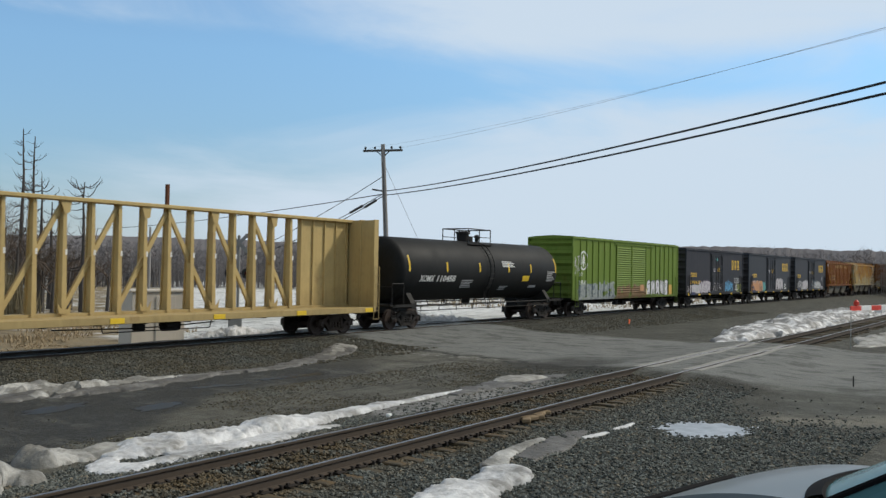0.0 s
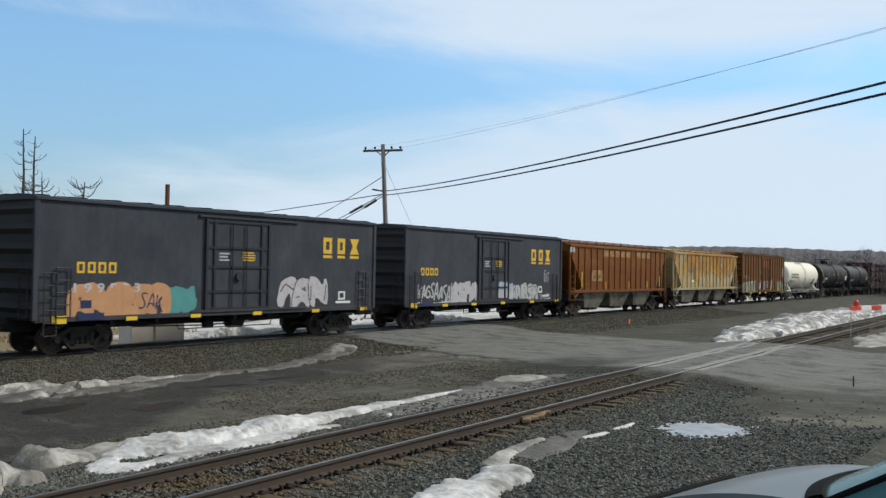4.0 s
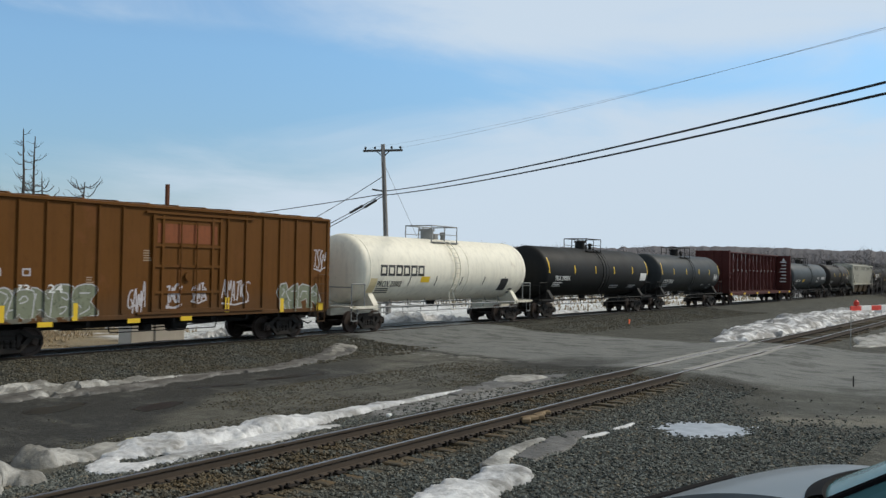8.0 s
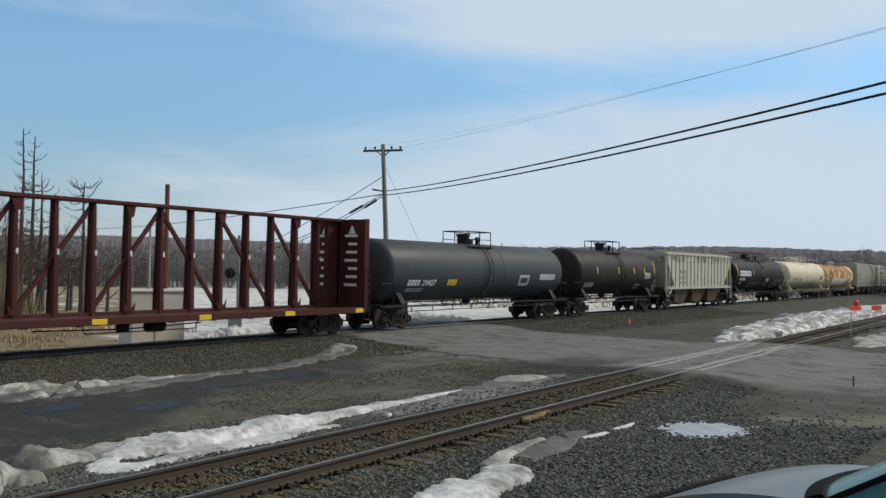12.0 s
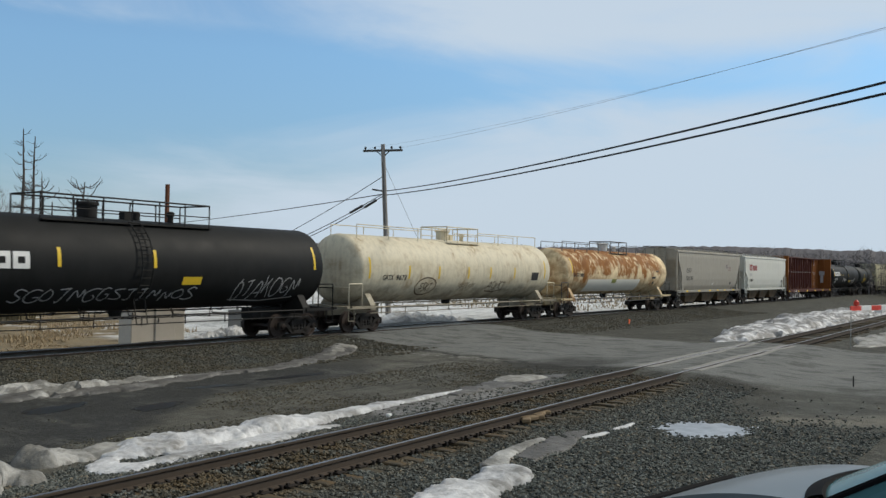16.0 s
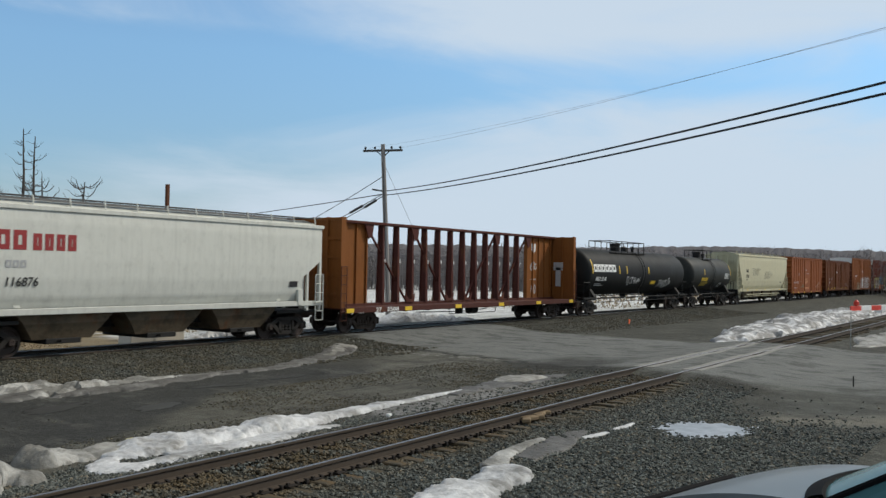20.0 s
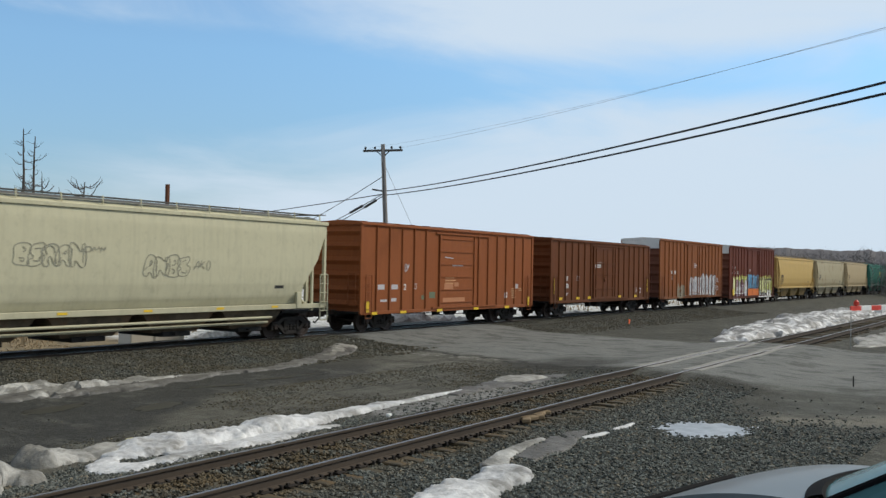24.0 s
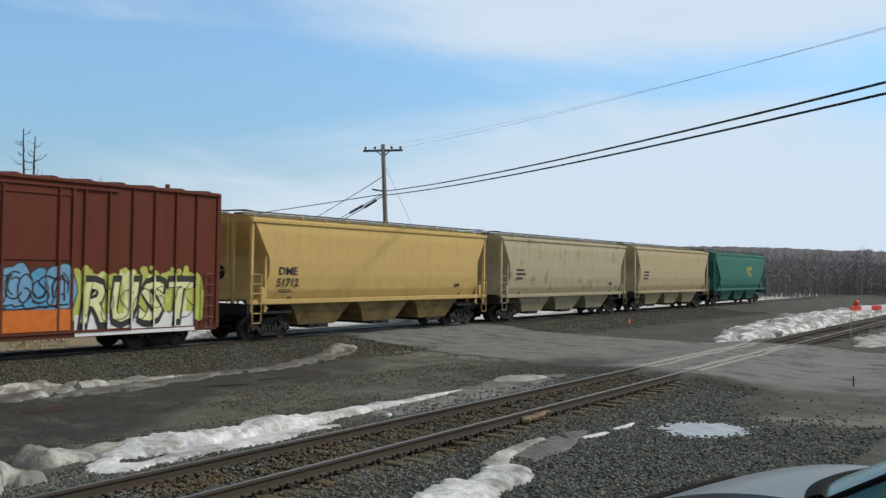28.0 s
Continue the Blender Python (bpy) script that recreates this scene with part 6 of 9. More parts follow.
def railway_mark(e, x, z0, z1, y):
    """Three gold blocks with a bar below each."""
    h = z1 - z0
    xs = [(x, x + 0.56), (x + 0.90, x + 1.40), (x + 1.72, x + 2.32)]
    polys = blocks(xs[0][0], xs[0][1] + 0.1, z0, z1, 1) + blocks(xs[1][0], xs[1][1] + 0.1, z0, z1, 1)
    a, b = xs[2]
    m = (a + b) / 2
    polys += [[(a, z1), (b, z1), (m + 0.12, (z0 + z1) / 2), (m - 0.12, (z0 + z1) / 2)], [(a, z0), (b, z0), (m + 0.12, (z0 + z1) / 2), (m - 0.12, (z0 + z1) / 2)]]
    for a, b in xs:
        polys += rect(a, b, z0 - 0.18, z0 - 0.07)
    decal("railway_mark", e, GOLD, polys, flat(y), 0.006, "gold block mark")


def build_train():
    W = HALF
    # buff centre-beam car
    p = car_paint("buff_paint", (0.62, 0.46, 0.20), 0.25, 0.3)
    centrebeam(-255.0, -232.2, "buff-yellow empty centre-beam flat car with end bulkheads", p, panel=3.3)
    # black tank
    blk = car_paint("black_tank_paint", (0.0135, 0.0145, 0.0145), 0.04, 0.1, 0.3, rough=0.55)
    bs = barrel(1.56, 2.82)
    e, L = tankcar(-229.9, -214.6, "black tank car with a railed top platform and yellow strips", blk, stripes=[(-7.4, 1.8), (-4.2, 1.1), (-1.1, 1.1), (1.95, 1.1), (4.5, 1.1), (7.6, 2.0)])
    decal("lettering", e, M_WHITE, lines(1.28, 2.73, 3.01, 3.35, 4), bs)
    decal("placard", e, M_YELLOW, rect(3.58, 4.35, 2.25, 2.56), bs, label="yellow placard")
    decal("placard", e, SILVER, lines(6.5, 7.5, 2.22, 2.84, 6), bs)
    decal("lettering", e, SILVER, lines(-2.73, -1.49, 1.91, 2.34, 5) + lines(1.32, 2.36, 1.76, 2.01, 3) + rect(4.65, 5.5, 1.88, 2.02), bs)
    stencil(e, "110458", M_WHITE, -5.0, -3.4, 2.25, 2.55, bs, 0.008, lean=0.15)
    stencil(e, "XOMX", M_WHITE, -6.5, -5.3, 2.25, 2.55, bs, 0.008, lean=0.15)
    # green boxcar
    p = car_paint("green_paint", (0.20, 0.30, 0.045), 0.18, 0.25, 0.3, tags=[(-8.6, -2.9, 0.9, 2.1, (0.33, 0.36, 0.34), (0.15, 0.18, 0.22)), (-2.7, 2.7, 1.0, 1.9, (0.17, 0.09, 0.035), (0.30, 0.22, 0.12))], seed=1.0)
    e, L = boxcar(-212.3, -193.5, "bright green double-door boxcar with a round white emblem and graffiti", p, p, p, top=5.0, ribs=20, door=(-2.7, 2.7), door_style="double")
    sf = W - 0.045
    emblem(e, -7.86, 3.55, 0.58, 0.62, sf)
    stencil(e, "IBT", M_WHITE, -8.42, -7.97, 2.55, 2.79, flat(sf), 0.006)
    stencil(e, "198 62", M_WHITE, -8.45, -7.32, 2.04, 2.30, flat(sf), 0.006)
    decal("graffiti", e, GHOST, scrawl(-9.15, -8.45, 3.1, 3.9, 2, 31, 0.06) + scrawl(-9.2, -8.4, 2.7, 3.2, 2, 33, 0.06), flat(sf))
    fat_letters(e, 3.05, 7.2, 1.15, 2.30, 5, [spray("white_spray", (0.66, 0.65, 0.66), 0.25)], M_BLACK, box_surf((-2.7, 2.7), 0.045), 32, 1, 0.16, 0.06, M_BLACK)
    decal("graffiti", e, plain("amber_spray", (0.60, 0.36, 0.08), 0.6), rect(7.3, 8.2, 1.15, 1.95), flat(sf), 0.003)
    decal("placard", e, PEACH, rect(1.54, 2.19, 1.53, 1.98), flat(W + 0.035))
    decal("placard", e, CREAM, rect(2.8, 3.05, 1.2, 1.7), flat(sf), 0.008)
    # three dark blue boxcars
    door = (-1.6, 1.6)
    bx = box_surf(door, 0.05)
    sf = W - 0.05
    trim = plain("door_frame_dark", (0.018, 0.020, 0.026), 0.6)
    for k, (a, b, x0) in enumerate(((-191.4, -175.55, -7.0), (-173.4, -157.1, -7.0), (-154.7, -138.7, -6.8))):
        p = car_paint("dark_blue_paint", ((0.040, 0.042, 0.055), (0.058, 0.066, 0.082), (0.058, 0.064, 0.080))[k], 0.10, 0.3, 0.75, seed=2.0 + k)
        e, L = boxcar(a, b, "dark blue smooth-sided boxcar with gold markings and graffiti", p, DARK_END, p, top=4.85, ribs=0, door=door, rib_out=0.05, trim=trim)
        railway_mark(e, (4.48, 4.75, 4.25)[k], 3.42, 4.08, sf)
        decal("lettering", e, GOLD, blocks(-6.75, -5.2, 2.55, 2.90, 4, 0.28, 0.2), flat(sf), label="gold mark")
        strips(e, (-4.7, -2.0, 1.0, 4.3, 7.4), 0.98 + 0.1, W + 0.004)
        yellow_marks(e, [(-7.35, 1.12, 0.5, 0.24)], W + 0.006)
        decal("placard", e, GOLD, lines(0.2, 1.0, 3.02, 3.39, 4), flat(W - 0.013), 0.006)
        decal("placard", e, GHOST, lines(-0.95, -0.4, 3.0, 3.35, 3), flat(W - 0.013), 0.006)
        decal("panel", e, NAVY, rect(-6.71, -5.76, 1.08, 1.30), flat(W), 0.006)
        decal("lettering", e, M_WHITE, lines(5.6, 7.0, 1.3, 1.5, 1), flat(sf))
        if k == 0:
            stencil(e, "1 9 8 8 8 7", GOLD, -6.75, -4.35, 1.97, 2.25, flat(sf), 0.010)
            bubble_letters(e, -7.0, -4.6, 1.2, 1.84, 3, [GHOST], SILVER, bx, 41, 0.1, 0)
            fat_letters(e, -4.6, -1.75, 1.2, 2.15, 4, [GHOST], plain("mauve_spray", (0.17, 0.12, 0.19), 0.6), bx, 43, 0, 0.28, 0.06)
            decal("graffiti", e, GHOST, scrawl(-1.3, 1.5, 1.25, 2.2, 6, 43, 0.06), flat(W - 0.013), 0.004)
            decal("graffiti", e, SKY, scrawl(2.6, 4.9, 1.25, 2.2, 7, 44, 0.16), flat(sf))
            decal("graffiti", e, SILVER, scrawl(5.26, 7.0, 2.04, 2.55, 5, 45, 0.06), flat(sf))
            decal("graffiti", e, OLIVE, scrawl(6.05, 7.6, 1.25, 2.0, 6, 46, 0.10), flat(sf))
            decal("placard", e, TEAL, rect(-0.33, 0.24, 3.97, 4.23), flat(W - 0.013), 0.006)
            decal("graffiti", e, GHOST, scrawl(-7.6, -7.1, 1.25, 1.85, 2, 47, 0.08), flat(sf))
            decal("graffiti", e, SILVER, rect(-6.3, -5.8, 1.35, 1.65) + rect(-5.45, -4.95, 1.35, 1.65), flat(sf), 0.013)
        elif k == 1:
            stencil(e, "1 9 9 5 2 3", GHOST, -6.85, -4.35, 1.95, 2.23, flat(sf), 0.010)
            fat_letters(e, -7.0, -3.2, 1.2, 2.15, 5, [PEACH], PEACH, bx, 51, 1, 0.12, 0.09)
            decal("graffiti", e, NAVY, rect(-6.6, -6.2, 1.45, 1.7) + rect(-5.3, -4.9, 1.45, 1.7) + scrawl(-4.4, -3.4, 1.3, 1.9, 3, 52, 0.05), flat(sf), 0.008)
            bubble_letters(e, -3.3, -2.1, 1.2, 2.0, 2, [TEAL], TEAL, bx, 53, 0.6, 0)
            fat_letters(e, 2.2, 5.0, 1.2, 2.45, 3, [GHOST], M_BLACK, bx, 54, 1, 0.22, 0.05)
        else:
            bubble_letters(e, 0.6, 2.0, 1.2, 2.2, 2, [SILVER], SKY, bx, 60, 0.4, 1)
            fat_letters(e, 2.0, 5.0, 1.2, 2.1, 5, [SILVER], M_BLACK, bx, 61, 0, 0.25, 0.05)
            decal("graffiti", e, GHOST, scrawl(5.85, 6.45, 2.15, 2.9, 3, 62, 0.05) + scrawl(5.3, 6.7, 1.15, 1.5, 5, 63, 0.05), flat(sf))
            decal("graffiti", e, SILVER, scrawl(-7.0, -3.8, 1.2, 2.2, 9, 64, 0.10), flat(sf))
            fat_letters(e, -4.0, -1.7, 1.2, 2.15, 4, [GHOST], SILVER, bx, 65, 0, 0.3, 0.05)
        decal("placard", e, M_WHITE, rect(5.15, 5.60, 1.58, 1.96) if k == 2 else rect(5.75, 6.2, 1.5, 1.85), flat(sf), 0.006)
        decal("placard", e, M_BLACK, rect(5.25, 5.50, 1.66, 1.88) if k == 2 else rect(5.85, 6.1, 1.58, 1.78), flat(sf), 0.009)
        ladder(e, L - 0.9, -W - 0.03, 1.2, 2.7, trim, 0.5)
        ladder(e, -L + 0.9, -W - 0.03, 1.2, 2.7, trim, 0.5)
    # rusty hoppers
    hp = car_paint("chute_grey", (0.30, 0.29, 0.24), 0.35, 0.1, 0.3, seed=30.0, smudge_shade=[(0.3, 1.6, 0.75, (0.035, 0.030, 0.022)), (0.3, 1.8, 0.4, (0.16, 0.09, 0.04))])
    p = car_paint("brown_red_paint", (0.26, 0.082, 0.008), 0.5, 0.15, 0.15, seed=5.0, smudge_shade=[(3.3, 4.6, 0.5, (0.22, 0.11, 0.03)), (1.6, 3.0, 0.45, (0.07, 0.022, 0.008))])
    # dark end slope sheets; the shadow inside the end openings is in this colour
    slope = car_paint("slope_brown_shade", (0.16, 0.10, 0.055), 0.5, 0.3, 0.2, seed=31.0)
    e, L = hopper(-137.5, -120.7, "rust-brown ribbed covered hopper with grey chutes", p, "post", 4.72, 1.66, 3, 17, hopm=hp, slopem=slope, rusty=True, hatch=p)
    hs = W - 0.055
    pitch = (2 * L - 0.7) / 17
    px = [-L + 0.35 + pitch * k for k in range(18)]
    fm = Nodes("faded_cream", 0.8)
    faded = fm.colour(fm.mix(fm.step(fm.noise(2.6, 7.0, 0.75), 0.40, 0.60), (0.44, 0.29, 0.12), (0.20, 0.075, 0.014)))
    for k in (5, 6, 7, 8, 9, 11, 12, 13):
        decal("lettering", e, faded, rect(px[k] + 0.12, px[k + 1] - 0.12, 3.88, 4.28), flat(hs), label="faded cream block")
    for k, tx in ((3, "87"), (4, "98")):
        decal("panel", e, faded, rect(px[k] + 0.12, px[k + 1] - 0.1, 2.25, 2.95), flat(hs), 0.003)
        decal("lettering", e, M_BLACK, rect(px[k] + 0.3, px[k] + 0.42, 2.4, 2.65) + rect(px[k] + 0.55, px[k] + 0.68, 2.4, 2.65), flat(hs), 0.006)
    yellow_marks(e, [(-6.68, 2.35, 0.10, 0.95), (-2.96, 1.95, 0.09, 0.5), (1.0, 1.95, 0.09, 0.5), (4.4, 1.95, 0.09, 0.5), (6.9, 2.2, 0.1, 0.8)], W + 0.002)
    decal("placard", e, SILVER, rect(-8.35, -7.7, 4.05, 4.45), flat(W - 0.05), 0.03)
    p = car_paint("ochre_paint", (0.52, 0.46, 0.29), 0.50, 0.25, 0.3, seed=6.3, rustcol=(0.30, 0.125, 0.014), top_rust=0.95, rust_span=(-5.6, 12.0), smudge_shade=[(1.6, 4.7, 0.70, (0.50, 0.27, 0.04)), (3.2, 4.6, 0.6, (0.34, 0.14, 0.02))])
    e, L = hopper(-119.1, -102.0, "pale ochre ribbed covered hopper streaked with rust", p, "post", 4.70, 1.66, 3, 17, hopm=hp, slopem=slope, rusty=True, hatch=p)
    px = [-L + 0.35 + (2 * L - 0.7) / 17 * k for k in range(18)]
    decal("lettering", e, plain("worn_black_stencil", (0.13, 0.12, 0.09), 0.7), blocks(px[3] + 0.15, px[4] - 0.1, 2.95, 3.25, 2, 0.2, 0.3) + blocks(px[4] + 0.15, px[5] - 0.1, 2.95, 3.25, 2, 0.2, 0.3), flat(hs))
    stencil(e, "91", plain("grey_stencil", (0.24, 0.21, 0.16), 0.7), px[3] + 0.22, px[4] - 0.25, 2.55, 2.82, flat(hs))
    stencil(e, "55", plain("grey_stencil", (0.24, 0.21, 0.16), 0.7), px[4] + 0.22, px[5] - 0.25, 2.55, 2.82, flat(hs))
    decal("placard", e, M_WHITE, rect(px[4] + 0.2, px[5] - 0.2, 2.15, 2.3), flat(hs))
    yellow_marks(e, [(-6.4, 2.25, 0.10, 0.95), (-3.1, 1.95, 0.09, 0.5), (0.1, 1.95, 0.09, 0.5), (3.6, 1.95, 0.09, 0.5)], W + 0.002)
    # brown boxcar
    p = car_paint("brown_paint", (0.19, 0.074, 0.010), 0.3, 0.5, 0.15, tags=[(-7.9, -3.6, 1.1, 2.0, (0.20, 0.20, 0.16), (0.36, 0.36, 0.30))], seed=7.0)
    door = (-1.1, 1.95)
    e, L = boxcar(-100.3, -84.6, "brown ribbed boxcar with graffiti along the foot", p, p, p, top=4.85, ribs=17, door=door)
    sf = W - 0.045
    bx = box_surf(door, 0.045)
    decal("graffiti", e, GHOST, scrawl(-2.0, -1.3, 1.2, 2.27, 4, 71, 0.06), flat(sf))
    decal("graffiti", e, GHOST, scrawl(-0.5, 0.2, 1.4, 2.2, 4, 72, 0.08) + scrawl(0.6, 1.3, 1.55, 2.2, 5, 73, 0.06), flat(W - 0.013), 0.006)
    decal("graffiti", e, GHOST, scrawl(2.05, 3.4, 1.45, 2.45, 6, 74, 0.06) + scrawl(7.0, 7.7, 2.75, 3.7, 4, 76, 0.06), flat(sf))
    fat_letters(e, 5.0, 7.3, 1.15, 2.1, 4, [SAGE], SILVER, bx, 75, 0, 0.3, 0.05)
    fat_letters(e, -7.5, -3.3, 1.15, 2.1, 6, [SAGE], SILVER, bx, 77, 1, 0.2, 0.045)
    strips(e, (-1.8, 0.4, -5.0), 1.0, W + 0.004, 0.5, 0.15)
    yellow_marks(e, [(2.28, 1.43, 0.2, 0.54), (5.14, 1.35, 0.2, 0.54), (7.36, 1.25, 0.38, 0.3), (-4.0, 1.35, 0.2, 0.54), (-6.4, 1.35, 0.2, 0.5)], W + 0.004)
    decal("placard", e, spray("faded_red_panel", (0.23, 0.065, 0.018), 0.6, (0.12, 0.045, 0.01)), rect(-0.9, 1.75, 3.6, 4.25), flat(W - 0.013))
    decal("lettering", e, GHOST, blocks(-7.0, -6.3, 2.45, 2.68, 2, 0.3, 0.2) + blocks(-5.75, -5.45, 2.45, 2.68, 1, 0.1, 0.2), flat(sf))
    decal("placard", e, spray("rubbed_stencil", (0.34, 0.25, 0.17), 0.6), lines(-3.6, -3.3, 2.15, 2.45, 4) + lines(-1.45, -1.1, 2.95, 3.35, 5), flat(sf))
    for tx, a in (("40", -7.0), ("73", -5.95)):
        stencil(e, tx, M_WHITE, a, a + 0.45, 1.95, 2.2, flat(sf), 0.004)
    stencil(e, "24", M_WHITE, -4.9, -4.4, 1.95, 2.2, flat(sf), 0.004)
    # tanks
    p = car_paint("white_tank_paint", (1.0, 0.95, 0.80), 0.16, 0.25, 0.1, seed=8.0, rough=0.45)
    e, L = tankcar(-81.9, -67.6, "cream-white tank car with black block markings", p, rails=M_ZINC, sillm=p, bands=(1.2, -6.9, 6.9))
    decal("name_blocks", e, M_BLACK, blocks(-6.22, -2.72, 2.51, 3.01, 6, 0.14, 0.22), bs, label="black block marking")
    stencil(e, "PROX 23002", M_BLACK, -6.27, -4.47, 2.02, 2.28, bs, 0.004)
    decal("placard", e, M_YELLOW, rect(-2.98, -2.27, 2.21, 2.49), bs)
    decal("lettering", e, M_BLACK, lines(-6.24, -5.01, 1.70, 1.97, 3), bs)
    decal("placard", e, DARK_END, rect(4.6, 5.4, 1.75, 2.4) + rect(5.9, 6.3, 1.6, 1.85), bs)
    decal("placard", e, CREAM, rect(-6.88, -6.35, 1.75, 2.4), bs)
    for x in (-3.9, -1.7, 0.6, 2.8, 5.0):
        decal("strap_mark", e, DARK_END, ribbon([(x, 2.05), (x + 0.06, 2.5)], 0.06), bs)
    e, L = tankcar(-64.6, -48.9, "black tank car with white numbers and yellow strips", blk, stripes=[(-7.8, 2.2), (-4.3, 1.1), (-1.2, 1.1), (1.8, 1.1), (5.0, 1.1), (7.8, 2.2)], bands=(1.0,))
    stencil(e, "TILX 290816", M_WHITE, -6.95, -4.91, 2.29, 2.57, bs, 0.008)
    decal("lettering", e, M_WHITE, lines(-7.06, -5.79, 1.90, 2.21, 3), bs)
    decal("placard", e, M_WHITE, rect(6.5, 7.6, 2.27, 2.80), bs)
    decal("lettering", e, SILVER, lines(1.6, 3.4, 1.75, 2.0, 2) + lines(4.8, 6.2, 1.75, 2.0, 2), bs)
    p = car_paint("grey_black_tank_paint", (0.036, 0.042, 0.044), 0.06, 0.25, 0.4, seed=9.0, rough=0.42)
    b5 = barrel(1.5, 2.82)
    e, L = tankcar(-45.8, -31.6, "dark grey-green tank car with a railed platform", p, r=1.5, stripes=[(-7.0, 2.2), (-4.4, 1.1), (-1.5, 1.1), (1.6, 1.1), (4.3, 1.1), (7.0, 2.0)])
    stencil(e, "CTCX 732510", M_WHITE, -6.47, -4.25, 2.06, 2.34, b5, 0.008, lean=0.15)
    decal("lettering", e, SILVER, lines(-6.55, -4.99, 1.75, 2.0, 2), b5)
    decal("placard", e, M_WHITE, lines(5.6, 6.6, 2.25, 2.8, 5), b5)
    decal("placard", e, SILVER, blocks(4.95, 5.5, 1.6, 1.95, 1, 0.05, 0.2) + rect(2.9, 3.6, 1.85, 1.95), b5)
    # maroon centre-beam car
    p = car_paint("maroon_paint", (0.105, 0.026, 0.022), 0.25, 0.15, 0.15, seed=10.0)
    e, L = centrebeam(-28.8, -6.0, "dark maroon empty centre-beam flat car", p, panel=0.9)
    g = Geo()
    for y in (-1.15, 0.4):
        for k in range(7):
            z = 4.2 - k * 0.36
            g.box(L - 0.205, L - 0.2, y, y + (0.7, 0.5, 0.62)[k % 3], z, z + 0.12)
        g.add([(L - 0.206, y + 0.1, 4.35), (L - 0.206, y + 0.5, 4.35), (L - 0.206, y + 0.3, 4.75)], [(0, 1, 2)])
    part("lettering", g, M_WHITE, e, "faded white writing bars")
    p = car_paint("slate_tank_paint", (0.075, 0.088, 0.094), 0.08, 0.25, 0.3, seed=11.0, rough=0.45)
    b6 = barrel(1.5, 2.75)
    e, L = tankcar(-3.8, 13.1, "slate grey tank car with white stencils", p, r=1.5, zc=2.75, bands=(1.6,))
    decal("lettering", e, M_WHITE, blocks(-7.33, -6.3, 2.05, 2.33, 4, 0.25, 0.25), b6)
    stencil(e, "20427", M_WHITE, -6.15, -5.0, 2.05, 2.33, b6, 0.006)
    decal("lettering", e, M_YELLOW, blocks(-3.96, -3.1, 2.05, 2.35, 3, 0.2, 0.3), b6)
    decal("placard", e, SILVER, blocks(3.3, 4.5, 2.0, 2.6, 1, 0.05, 0.25) + rect(5.7, 7.6, 2.32, 2.66), b6)
    decal("lettering", e, SILVER, lines(-7.3, -5.6, 1.75, 1.95, 2), b6)
    p = car_paint("sooty_tank_paint", (0.034, 0.029, 0.026), 0.2, 0.35, 0.3, seed=12.0, rough=0.5)
    b7 = barrel(1.52, 2.82)
    e, L = tankcar(16.1, 28.7, "sooty black-brown tank car with a railed platform", p, r=1.52, stripes=[(-4.0, 1), (-0.5, 1), (2.2, 1), (4.2, 1), (6.2, 2.2)])
    decal("lettering", e, SILVER, blocks(-5.6, -4.2, 1.85, 2.15, 6, 0.3, 0.3), b7)
    decal("placard", e, M_WHITE, lines(4.3, 5.6, 2.4, 2.85, 5) + blocks(3.0, 3.8, 1.7, 2.0, 1, 0.05, 0.2), b7)
    # pale hopper
    p = car_paint("pale_grey_paint", (0.60, 0.58, 0.49), 0.18, 0.15, 0.2, seed=13.0, smudge_shade=[(3.75, 4.25, 0.85, (0.10, 0.092, 0.075)), (2.0, 2.7, 0.35, (0.24, 0.22, 0.18))])
    # brown dirty chutes, with shade under the bodies put into the colour
    ch = car_paint("chute_brown_shade", (0.20, 0.150, 0.095), 0.4, 0.2, 0.3, seed=32.0, smudge_shade=[(0.3, 1.7, 0.7, (0.05, 0.040, 0.026))])
    e, L = hopper(30.9, 47.7, "pale grey ribbed covered hopper with brown chutes", p, "post", 4.62, 1.74, 3, 18, hopm=ch, slopem=slope)
    px = [-L + 0.35 + (2 * L - 0.7) / 18 * k for k in range(19)]
    for k, (t1, t2) in ((3, ("DG", "34")), (4, ("HK", "11"))):
        stencil(e, t1, M_BLACK, px[k] + 0.2, px[k + 1] - 0.22, 2.85, 3.08, flat(hs), 0.004)
        stencil(e, t2, M_BLACK, px[k] + 0.2, px[k + 1] - 0.22, 2.35, 2.58, flat(hs), 0.004)
        decal("lettering", e, M_BLACK, lines(px[k] + 0.2, px[k + 1] - 0.2, 2.0, 2.2, 2), flat(hs))
    strips(e, (-6.6, -3.0, 0.4, 3.6, 6.6), 1.85, W + 0.002, 0.35, 0.10)
    # long black tank with handrail
    e, L = tankcar(49.7, 67.3, "black tank car with large white block markings and a long handrail", blk, stripes=[(-8.5, 2.4), (-3.2, 1.4), (0.4, 1.4), (8.4, 2.2)], span=(-3.4, 3.4))
    decal("name_blocks", e, M_WHITE, blocks(-7.76, -4.10, 2.67, 3.18, 6, 0.12, 0.30), bs, label="white block marking")
    stencil(e, "PROX 32390", M_WHITE, -7.79, -6.07, 2.27, 2.50, bs, 0.008)
    decal("lettering", e, SILVER, lines(-7.7, -6.6, 1.9, 2.1, 2), bs)
    decal("placard", e, M_YELLOW, rect(1.65, 2.5, 2.16, 2.44), bs)
    decal("graffiti", e, SILVER, scrawl(-4.6, 2.4, 1.6, 2.1, 14, 81, 0.035) + scrawl(4.2, 7.6, 1.55, 2.5, 7, 82, 0.04), bs)
